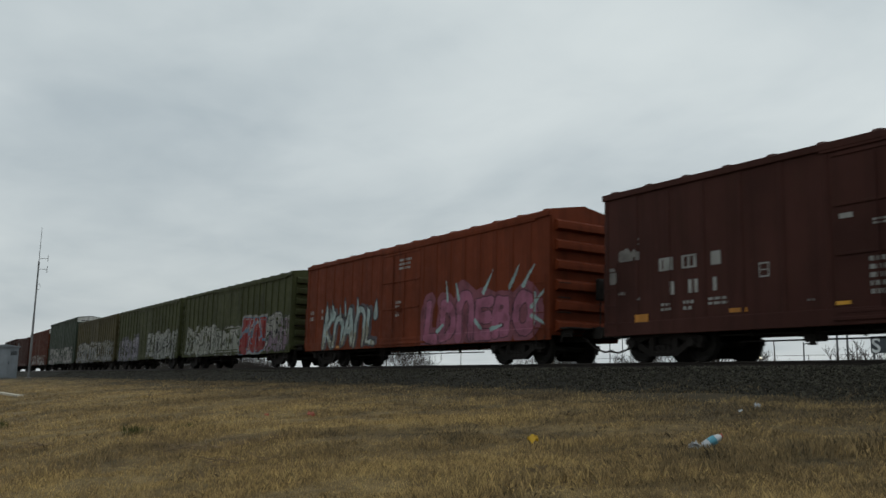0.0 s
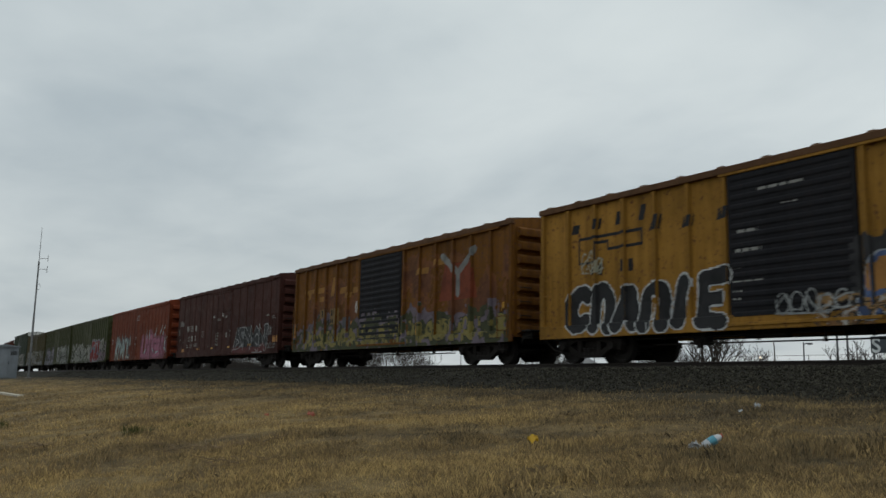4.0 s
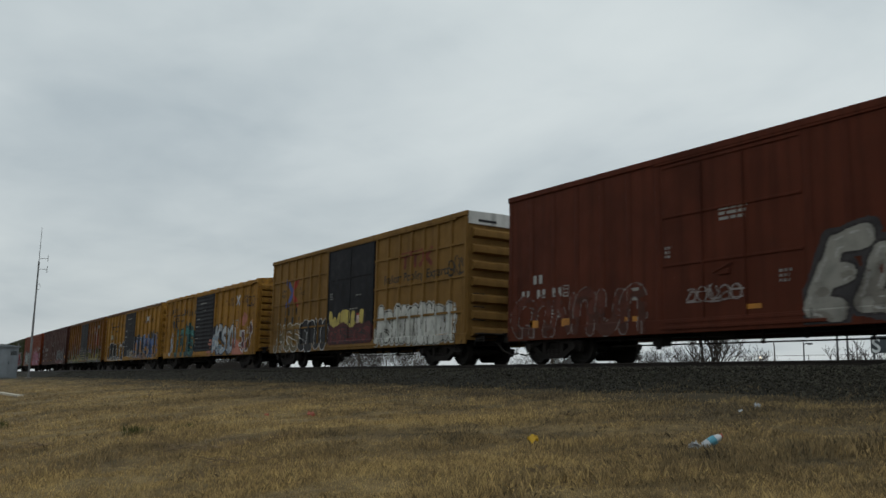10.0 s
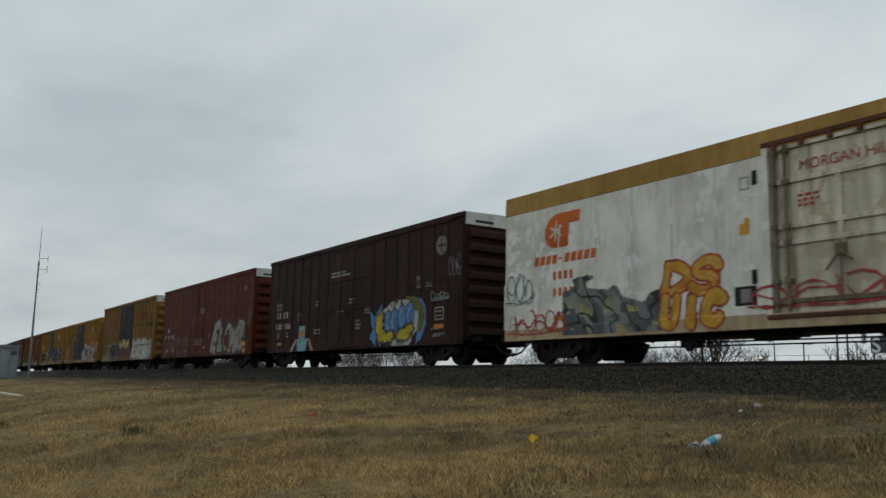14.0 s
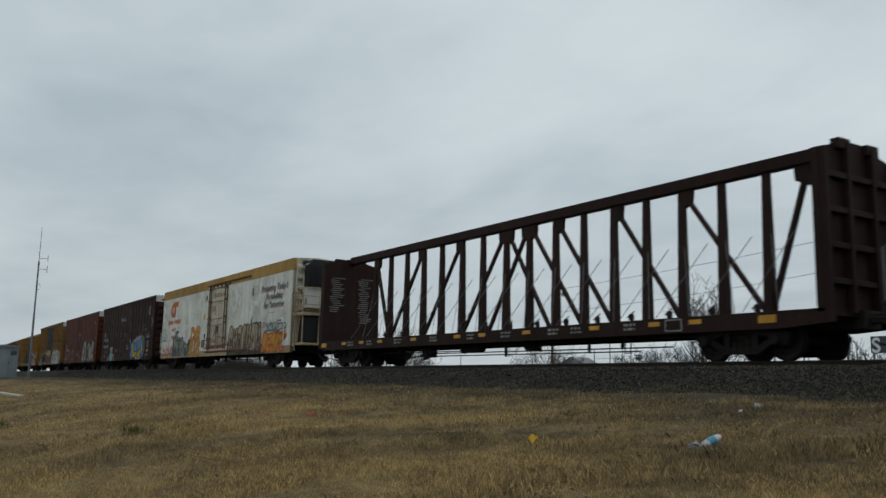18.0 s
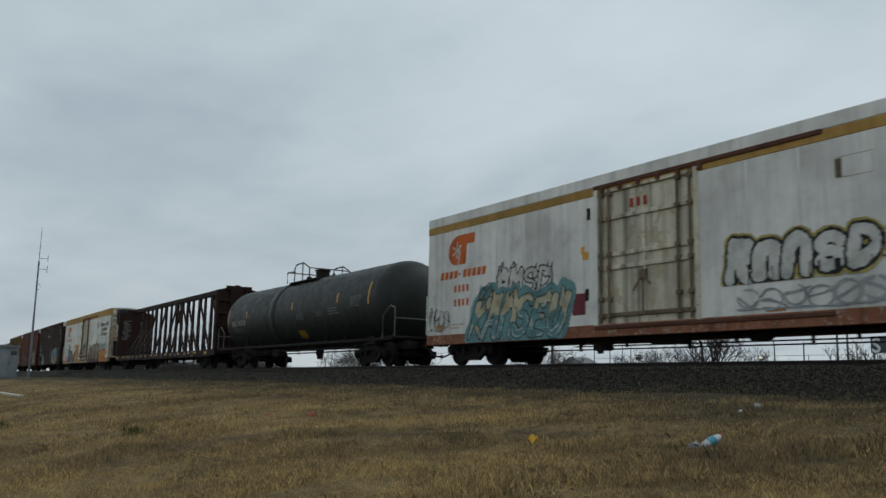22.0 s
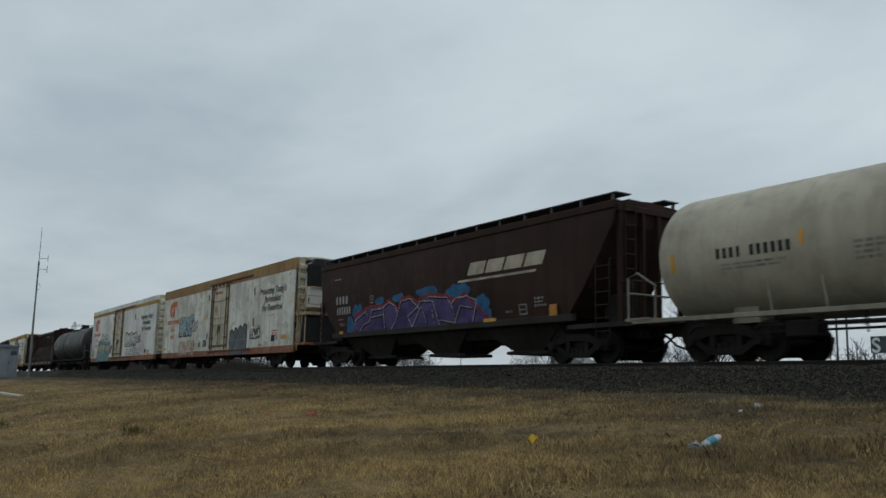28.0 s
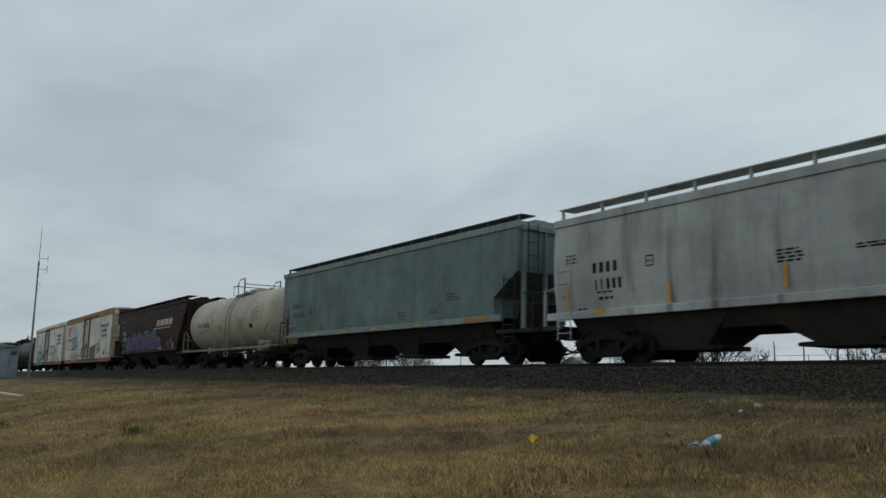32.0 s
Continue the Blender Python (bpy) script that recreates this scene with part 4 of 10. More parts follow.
def end_gear(root, L, low):
    """Hand brake, crossing step and grab irons on the right-hand end."""
    x = L / 2 + 0.12
    bm = bmesh.new()
    box(bm, x, x + 0.16, 0.35, 0.75, 1.75, 2.35, 0.03)
    gear = part("hand_brake", bm, BLACK_IRON, root)
    bm = bmesh.new()
    pts = [(x + 0.24, 0.55 + 0.28 * math.cos(a), 2.05 + 0.28 * math.sin(a)) for a in (2 * math.pi * k / 16 for k in range(17))]
    tube(bm, pts, 0.022, 6)
    for k in range(4):
        a = math.pi / 4 * (2 * k + 1)
        tube(bm, [(x + 0.2, 0.55, 2.05), (x + 0.24, 0.55 + 0.28 * math.cos(a), 2.05 + 0.28 * math.sin(a))], 0.014, 5)
    part("brake_wheel", bm, BLACK_IRON, gear)
    bm = bmesh.new()
    tube(bm, [(x + 0.05, 0.55, 1.8), (x + 0.05, 0.5, 0.8)], 0.02, 5)
    part("brake_chain", bm, BLACK_IRON, gear)
    bm = bmesh.new()
    box(bm, x - 0.02, x + 0.42, -1.3, 1.3, low + 0.28, low + 0.33, 0.01)
    for y in (-1.1, 0.0, 1.1):
        box(bm, x - 0.1, x + 0.35, y - 0.03, y + 0.03, low + 0.08, low + 0.28)
    part("end_platform", bm, BLACK_IRON, root)
    for z in (1.35, 1.75, 2.15):
        bm = bmesh.new()
        tube(bm, [(x, -1.35, z), (x + 0.09, -1.35, z), (x + 0.09, -0.9, z), (x, -0.9, z)], 0.014, 5)
        part("grab_iron", bm, BLACK_IRON, root)


def boxcar(label, left, L, high, paint, spacing=1.0, half=0.05, depth=0.05, door=(6.05, 9.2), door_kind="bars", door_paint=None, roof=None,
           ribs=7, cap=None, belts=(), seams=14, sill=None, low=0.62, seed=1, rise=0.2, name="boxcar"):
    root = start_car(name, label, left, L)
    door_paint = door_paint or paint
    roof = roof or paint
    d0, d1 = door
    posts = []
    n = max(1, round((d0 - 0.2) / spacing))
    posts += [0.10 + (d0 - 0.2) * i / n for i in range(n + 1)]
    n = max(1, round((L - d1 - 0.2) / spacing))
    posts += [d1 + 0.12 + (L - d1 - 0.22) * i / n for i in range(n + 1)]
    panel = NEAR + depth
    side = Side(root, L, posts, half, depth, [(d0 + 0.02, d1 - 0.02, NEAR + 0.012)])
    # walls
    bm = bmesh.new()
    box(bm, -L / 2 + 0.03, L / 2 - 0.03, panel, -panel, low + 0.30, high - 0.02)
    part("body", bm, paint, root)
    for s in (-1, 1):
        bm = bmesh.new()
        box(bm, -L / 2, L / 2, s * (1.6 - 0.02) if s > 0 else -1.6 - 0.005, 1.6 + 0.005 if s > 0 else -1.58 + 0.06, low, low + 0.32, 0.012)
        part("side_sill", bm, sill or paint, root)
        bm = bmesh.new()
        y0, y1 = (-1.64, -1.50) if s < 0 else (1.50, 1.64)
        box(bm, -L / 2 - 0.01, L / 2 + 0.01, y0, y1, high - 0.13, high + 0.02, 0.012)
        part("top_chord", bm, roof if s < 0 else paint, root)
    bm = bmesh.new()
    h2 = (high - 0.13 - low - 0.32)
    prof = [(-half - 0.02, depth), (-half, 0.0), (half, 0.0), (half + 0.02, depth)]
    a = [bm.verts.new((x, y, 0)) for x, y in prof]
    b = [bm.verts.new((x, y, h2)) for x, y in prof]
    for i in range(3):
        bm.faces.new((a[i], a[i + 1], b[i + 1], b[i]))
    first = part("side_post", bm, paint, root, at=(posts[0] - L / 2, NEAR, low + 0.32))
    for p in posts:
        if p != posts[0]:
            again(first, (p - L / 2, NEAR, low + 0.32))
        again(first, pose(p - L / 2, -NEAR, low + 0.32, 0, 0, 180))
    for z in belts:
        for a, b in ((0.1, d0), (d1, L - 0.1)):
            bm = bmesh.new()
            box(bm, a - L / 2, b - L / 2, NEAR + 0.012, panel + 0.02, z - 0.035, z + 0.035)
            part("belt_rail", bm, paint, root)
    # roof with pressed seams
    bm = bmesh.new()
    run_along(bm, [(-1.5, high - 0.1)] + gable(high, rise, 1.58) + [(1.5, high - 0.1)], -L / 2 + 0.02, L / 2 - 0.02)
    r = part("roof", bm, roof, root)
    bm = bmesh.new()
    pts = gable(high + 0.03, rise, 1.60)
    run_along(bm, pts + [(y * 0.98, z - 0.06) for y, z in pts[::-1]], -0.06, 0.06)
    first = part("roof_seam", bm, roof, r, at=(-L / 2 + 0.3, 0, 0))
    for i in range(1, seams):
        again(first, (-L / 2 + 0.3 + (L - 0.6) * i / (seams - 1), 0, 0), r)
    end_wall(root, L, high, paint, ribs, cap, "white-painted upper end" if cap else "", rise=rise)
    # doors
    zb, zt = low + 0.2, high - 0.16
    for s in (-1, 1):
        turn = Matrix.Identity(4) if s < 0 else pose(0, 0, 0, 0, 0, 180)
        xa, xb = (d0 - L / 2, d1 - L / 2)
        bm = bmesh.new()
        box(bm, xa + 0.02, xb - 0.02, NEAR + 0.014, NEAR + 0.10, zb, zt)
        dr = part("door", bm, door_paint, root, at=turn)
        if door_kind == "corrugated":
            first = None
            rows = 15
            for i in range(rows):
                z = zb + 0.12 + (zt - zb - 0.24) * i / (rows - 1)
                if first is None:
                    bm = bmesh.new()
                    run_along(bm, [(0.0, -0.07), (-0.028, -0.03), (-0.028, 0.03), (0.0, 0.07)], xa + 0.1, xb - 0.1)
                    first = part("corrugation", bm, door_paint, dr, at=(0, NEAR + 0.014, z))
                else:
                    again(first, (0, NEAR + 0.014, z), dr)
        elif door_kind == "bars":
            for z in (zb + 0.05, zb + (zt - zb) * 0.36, zb + (zt - zb) * 0.66, zt - 0.1):
                bm = bmesh.new()
                box(bm, xa + 0.05, xb - 0.05, NEAR - 0.02, NEAR + 0.02, z - 0.03, z + 0.03, 0.008)
                part("door_rib", bm, door_paint, dr)
            for k in (0.32, 0.62):
                bm = bmesh.new()
                x = xa + (xb - xa) * k
                tube(bm, [(x, NEAR - 0.03, zb + 0.1), (x, NEAR - 0.03, zt - 0.15)], 0.018, 6)
                part("lock_rod", bm, door_paint, dr)
            bm = bmesh.new()
            x = xa + (xb - xa) * 0.47
            box(bm, x - 0.16, x + 0.16, NEAR - 0.035, NEAR + 0.015, zb + 1.0, zb + 1.12, 0.01)
            tube(bm, [(x - 0.25, NEAR - 0.05, zb + 1.06), (x + 0.25, NEAR - 0.05, zb + 1.25)], 0.02, 6)
            part("door_handle", bm, door_paint, dr)
        else:
            for k in (0.0, 0.5, 1.0):
                bm = bmesh.new()
                x = xa + 0.08 + (xb - xa - 0.16) * k
                box(bm, x - 0.04, x + 0.04, NEAR - 0.012, NEAR + 0.02, zb + 0.05, zt - 0.05, 0.006)
                part("door_stile", bm, door_paint, dr)
            for z in (zb + (zt - zb) * 0.32, zb + (zt - zb) * 0.68):
                bm = bmesh.new()
                box(bm, xa + 0.1, xb - 0.1, NEAR - 0.006, NEAR + 0.02, z - 0.025, z + 0.025)
                part("door_rib", bm, door_paint, dr)
        for z, y in ((zt + 0.01, -0.03), (zb - 0.08, -0.05)):
            bm = bmesh.new()
            box(bm, xa - (0.05 if z < 2 else 0.2), xb + 0.4 if z < 2 else L / 2 - 0.6, NEAR + y, NEAR + 0.03, z - 0.035, z + 0.035, 0.008)
            part("door_track", bm, sill or paint, root, at=turn)
    for x, w in ((-L / 2 + 0.32, 0.42), (L / 2 - 0.36, 0.46)):
        ladder(root, x, NEAR, low + 0.12, low + 1.75, w, paint, rungs=4)
    ladder(root, L / 2, 1.1, low + 0.2, high - 0.2, 0.42, paint, "x")
    end_gear(root, L, low)
    # grab irons and step
    bm = bmesh.new()
    tube(bm, [(L / 2 - 0.55, NEAR, low + 0.1), (L / 2 - 0.55, NEAR - 0.02, low - 0.22), (L / 2 - 0.2, NEAR - 0.02, low - 0.22), (L / 2 - 0.2, NEAR, low + 0.1)], 0.02, 5)
    part("sill_step", bm, BLACK_IRON, root)
    for s in (-1, 1):
        truck(root, s * (L / 2 - 1.72))
    couplers(root, L, 0.85)
    under_gear(root, L, seed)
    bm = bmesh.new()
    box(bm, -0.06, 0.06, -1.45, 1.45, low + 0.08, low + 0.3)
    first = part("floor_beam", bm, BLACK_IRON, root, at=(-L / 2 + 1.0, 0, 0))
    for i in range(1, 9):
        again(first, (-L / 2 + 1.0 + (L - 2.0) * i / 8, 0, 0))
    bm = bmesh.new()
    box(bm, -L / 2 + 0.1, L / 2 - 0.1, -1.5, 1.5, low + 0.22, low + 0.31)
    part("floor", bm, BLACK_IRON, root)
    return side


def placards(side, *places):
    """Yellow and orange plates and reflector strips on the near side."""
    for u, z, w, h, m in places:
        bm = bmesh.new()
        y = min(side.y(u), side.y(u + w)) - 0.012
        box(bm, u - side.length / 2, u + w - side.length / 2, y, y + 0.008, z, z + h)
        part("reflector_plate", bm, m, side.root)


def frame_box(side, u, z, w, h, m, cells=0):
    """A stencilled outline box."""
    bm = bmesh.new()
    t = min(w, h) * 0.12
    for a, b, c, d in ((u, u + w, z, z + t), (u, u + w, z + h - t, z + h), (u, u + t, z, z + h), (u + w - t, u + w, z, z + h)):
        side.decal(bm, a, b, c, d)
    for i in range(cells):
        zz = z + h * (i + 1) / (cells + 1)
        side.decal(bm, u + t, u + w * 0.8, zz - t * 0.4, zz + t * 0.4)
    part("stencil_box", bm, m, side.root)


# ---- freight cars: other kinds ----
def reefer(label, left, L, paint, band, sill, door, cool_end, white_cap=False, seed=1):
    """A long white insulated car; cool_end: with the cooling machine and its platform on one end."""
    root = start_car("refrigerator_car", label, left, L)
    high, low = 4.72, 0.62
    d0, d1 = door
    seams = [0.06] + [1.25 * i for i in range(1, 16) if not d0 - 0.3 < 1.25 * i < d1 + 0.3] + [L - 0.06]
    side = Side(root, L, seams, 0.035, 0.008, [(d0 + 0.02, d1 - 0.02, NEAR + 0.055)])
    band_z = 4.20
    for name, y0, y1, z0, z1, m in (("side_wall", NEAR + 0.008, -1.40, 0.92, band_z, paint), ("side_wall", 1.40, 1.592, 0.92, band_z, paint)):
        bm = bmesh.new()
        if y0 < 0:
            box(bm, -L / 2, d0 - L / 2, y0, y1, z0, z1, 0.01)
            box(bm, d1 - L / 2, L / 2, y0, y1, z0, z1, 0.01)
        else:
            box(bm, -L / 2, L / 2, y0, y1, z0, z1, 0.01)
        part(name, bm, m, root)
    first = None
    for p in seams:
        if first is None:
            bm = bmesh.new()
            box(bm, -0.035, 0.035, 0.0, 0.02, 0.93, band_z - 0.01, 0.004)
            first = part("side_seam", bm, paint, root, at=(p - L / 2, NEAR, 0))
        else:
            again(first, (p - L / 2, NEAR, 0))
    for s in (-1, 1):
        y0, y1 = (-1.60, -1.38) if s < 0 else (1.38, 1.60)
        bm = bmesh.new()
        box(bm, -L / 2 - 0.01, L / 2 + 0.01, y0 - 0.004, y1, band_z, high - (0.30 if white_cap else 0.0), 0.01)
        part("top_band", bm, band, root, "tan-painted band under the roof")
        if white_cap:
            bm = bmesh.new()
            box(bm, -L / 2 - 0.01, L / 2 + 0.01, y0 - 0.012, y1, high - 0.30, high, 0.02)
            part("roof_rail", bm, paint, root)
        bm = bmesh.new()
        box(bm, -L / 2, L / 2, y0 + (0.0 if s > 0 else -0.006), y1, low, 0.925, 0.012)
        part("side_sill", bm, sill, root)
    bm = bmesh.new()
    run_along(bm, [(-1.5, high - 0.1)] + gable(high, 0.10, 1.57) + [(1.5, high - 0.1)], -L / 2 + 0.02, L / 2 - 0.02)
    part("roof", bm, paint, root)
    bm = bmesh.new()
    box(bm, -L / 2 + 0.1, L / 2 - 0.1, -1.45, 1.45, low + 0.2, low + 0.34)
    part("floor", bm, BLACK_IRON, root)
    end_wall(root, L, high - 0.02, CREAM_END, 9 if not cool_end else 8, rise=0.1, low=0.95, rib_h=0.15)
    # the sliding plug door in its frame
    xa, xb, zb, zt = d0 - L / 2, d1 - L / 2, 0.92, 4.32
    bm = bmesh.new()
    box(bm, xa, xb, NEAR + 0.06, NEAR + 0.18, zb, zt)
    door_ob = part("door", bm, DIRTY_CREAM, root, "dirt-streaked cream sliding door")
    for x in (xa + 0.14, xa + 0.42, xb - 0.46, xb - 0.10):
        bm = bmesh.new()
        tube(bm, [(x, NEAR - 0.03, zb + 0.02), (x, NEAR - 0.03, zt)], 0.038, 8)
        for z in (zb + 0.2, zb + 0.62, zb + 1.4, zb + 1.72, zb + 2.62, zb + 3.25):
            box(bm, x - 0.075, x + 0.075, NEAR - 0.075, NEAR + 0.06, z - 0.05, z + 0.05, 0.01)
        part("lock_bar", bm, GRIMY_BAR, door_ob, "grime-blackened lock bar")
    bm = bmesh.new()
    box(bm, (xa + xb) / 2 - 0.06, (xa + xb) / 2 + 0.06, NEAR + 0.005, NEAR + 0.06, zb + 0.2, zb + 2.64, 0.012)
    part("door_stile", bm, DIRTY_CREAM, door_ob)
    for z in (zb + 0.22, zb + 1.38, zb + 1.71, zb + 2.63, zb + 3.33):
        bm = bmesh.new()
        box(bm, xa + 0.06, xb - 0.06, NEAR - 0.005, NEAR + 0.07, z - 0.05, z + 0.05, 0.012)
        part("door_rib", bm, GRIMY_BAR if z < zb + 0.5 else DIRTY_CREAM, door_ob)
    bm = bmesh.new()
    x = (xa + xb) / 2
    box(bm, x - 0.12, x + 0.1, NEAR - 0.06, NEAR + 0.06, zb + 1.0, zb + 1.25, 0.02)
    tube(bm, [(x - 0.3, NEAR - 0.06, zb + 0.75), (x, NEAR - 0.07, zb + 1.1), (x + 0.25, NEAR - 0.06, zb + 0.9)], 0.026, 6)
    tube(bm, [(x + 0.02, NEAR - 0.07, zb + 0.25), (x + 0.02, NEAR - 0.07, zb + 1.3)], 0.026, 6)
    part("door_handle", bm, GRIMY_BAR, door_ob)
    for x in (xa - 0.06, xb + 0.06):
        bm = bmesh.new()
        box(bm, x - 0.07, x + 0.07, NEAR - 0.015, NEAR + 0.05, zb - 0.02, zt + 0.06, 0.01)
        part("door_post", bm, DIRTY_CREAM if x > 0 else paint, root)
    bm = bmesh.new()
    box(bm, xa - 0.12, xb + 3.2, NEAR - 0.05, NEAR + 0.02, zt + 0.02, zt + 0.12, 0.012)
    for i in range(6):
        x = xa + 0.2 + i * (xb - xa) / 5
        box(bm, x - 0.06, x + 0.06, NEAR - 0.07, NEAR + 0.0, zt - 0.10, zt + 0.05, 0.01)
    part("door_track", bm, BROWN_TRACK, root, "rust-brown door track")
    bm = bmesh.new()
    box(bm, xa - 0.1, xb + 3.3, NEAR - 0.045, NEAR + 0.02, zb - 0.12, zb - 0.03, 0.012)
    part("door_track", bm, BROWN_TRACK, root)
    # flush hatches with hinges
    for u, z in ((d1 + 3.45, 3.40),) + (((d1 + 3.45, 1.92),) if cool_end else ()):
        bm = bmesh.new()
        for a, b, c, d in ((u, u + 0.75, z, z + 0.012), (u, u + 0.75, z + 0.4, z + 0.412), (u + 0.74, u + 0.75, z, z + 0.41)):
            side.decal(bm, a, b, c, d)
        part("hatch_outline", bm, GREY_LINE, root)
        bm = bmesh.new()
        box(bm, u - L / 2 - 0.02, u - L / 2 + 0.11, NEAR - 0.01, NEAR + 0.01, z + 0.02, z + 0.38, 0.005)
        for k in range(3):
            box(bm, u + 0.01 - L / 2, u + 0.08 - L / 2, NEAR - 0.03, NEAR, z + 0.05 + 0.12 * k, z + 0.12 + 0.12 * k)
        part("hatch_hinge", bm, GRIMY_BAR, root)
    for u, z0, z1 in ((8.42 - 8.8 + d0, 3.62, 3.92), (8.35 - 8.8 + d0, 1.55, 1.85), (8.2 - 8.8 + d0, 2.75, 2.95)):
        bm = bmesh.new()
        box(bm, u - L / 2, u + 0.12 - L / 2, NEAR - 0.02, NEAR + 0.01, z0, z1, 0.01)
        part("side_bracket", bm, BLACK_IRON if z0 != 2.75 else YELLOW_TAPE, root)
    ladder(root, L / 2 - 0.32, NEAR, 0.95, 2.35, 0.46, paint, rungs=4)
    ladder(root, -L / 2 + 0.28, NEAR, 0.95, 2.2, 0.40, paint, rungs=4)
    ladder(root, L / 2 + 0.06, -1.2, 0.95, high - 0.3, 0.42, paint, "x")
    if not cool_end:
        end_gear(root, L, low)
    if cool_end:
        x0 = L / 2 + 0.06
        bm = bmesh.new()
        run_along(bm, [(-1.0, 2.55), (0.85, 2.55), (0.85, 4.44), (0.65, 4.58), (-0.8, 4.58), (-1.0, 4.44)], x0, x0 + 0.54)
        unit = part("cooling_unit", bm, UNIT_WHITE, root, "white cooling machine on the car's end")
        bm = bmesh.new()
        run_along(bm, [(-1.03, 3.42), (0.88, 3.42), (0.88, 4.40), (0.65, 4.64), (-0.78, 4.64), (-1.03, 4.40)], x0 + 0.22, x0 + 0.64)
        part("fan_housing", bm, UNIT_BLACK, unit, "black rounded fan housing")
        bm = bmesh.new()
        prism(bm, [(x0 - 0.01, 4.42), (x0 + 0.23, 4.42), (x0 + 0.23, 4.62), (x0 - 0.01, 4.62)], -1.02, 0.87)
        part("fan_housing", bm, UNIT_BLACK, unit)
        for i in range(9):
            bm = bmesh.new()
            box(bm, x0 + 0.28, x0 + 0.66, -1.05, 0.8, 3.52 + 0.10 * i, 3.555 + 0.10 * i)
            part("fan_louvre", bm, BLACK_IRON, unit)
        for a, z in ((0.12, 4.05), (0.10, 3.0), (0.42, 2.72)):
            bm = bmesh.new()
            box(bm, x0 + a, x0 + a + 0.07, -1.03, -0.99, z, z + 0.22, 0.01)
            part("latch", bm, BLACK_IRON, unit)
        for z0, z1, m2 in ((0.92, 1.02, sill), (2.18, 2.30, TAN_SILL)):
            bm = bmesh.new()
            box(bm, x0, x0 + 1.02, -1.5, 1.5, z0, z1, 0.01)
            part("end_platform", bm, m2, root)
        bm = bmesh.new()
        box(bm, x0 + 0.12, x0 + 0.92, -1.36, 1.36, 1.03, 2.16, 0.06)
        part("fuel_tank", bm, UNIT_BLACK, root, "dark grey tank under the cooling machine")
        for a, y in ((0.98, -1.46), (0.98, -0.5), (0.98, 0.4), (0.98, 1.28), (0.42, -1.46)):
            bm = bmesh.new()
            tube(bm, [(x0 + a, y, 1.0), (x0 + a, y, 3.36)], 0.028, 6)
            part("railing_post", bm, TAN_SILL, root)
        for z in (2.64, 3.0, 3.36):
            bm = bmesh.new()
            tube(bm, [(x0 + 0.42, -1.46, z), (x0 + 0.98, -1.46, z), (x0 + 0.98, 1.28, z), (x0 + 0.05, 1.28, z)], 0.022, 6)
            part("platform_railing", bm, TAN_SILL, root)
        bm = bmesh.new()
        tube(bm, [(x0 + 0.42, -1.44, 1.05), (x0 + 0.62, -1.44, 2.2)], 0.035, 6)
        part("brace", bm, TAN_SILL, root)
        ladder(root, x0 + 0.16, -1.46, 0.7, 3.2, 0.40, TAN_SILL, rungs=7, rail=0.03)
    for s in (-1, 1):
        truck(root, s * (L / 2 - 2.15))
    couplers(root, L, 1.15 if not cool_end else 1.35)
    under_gear(root, L, seed, 0.30)
    return side


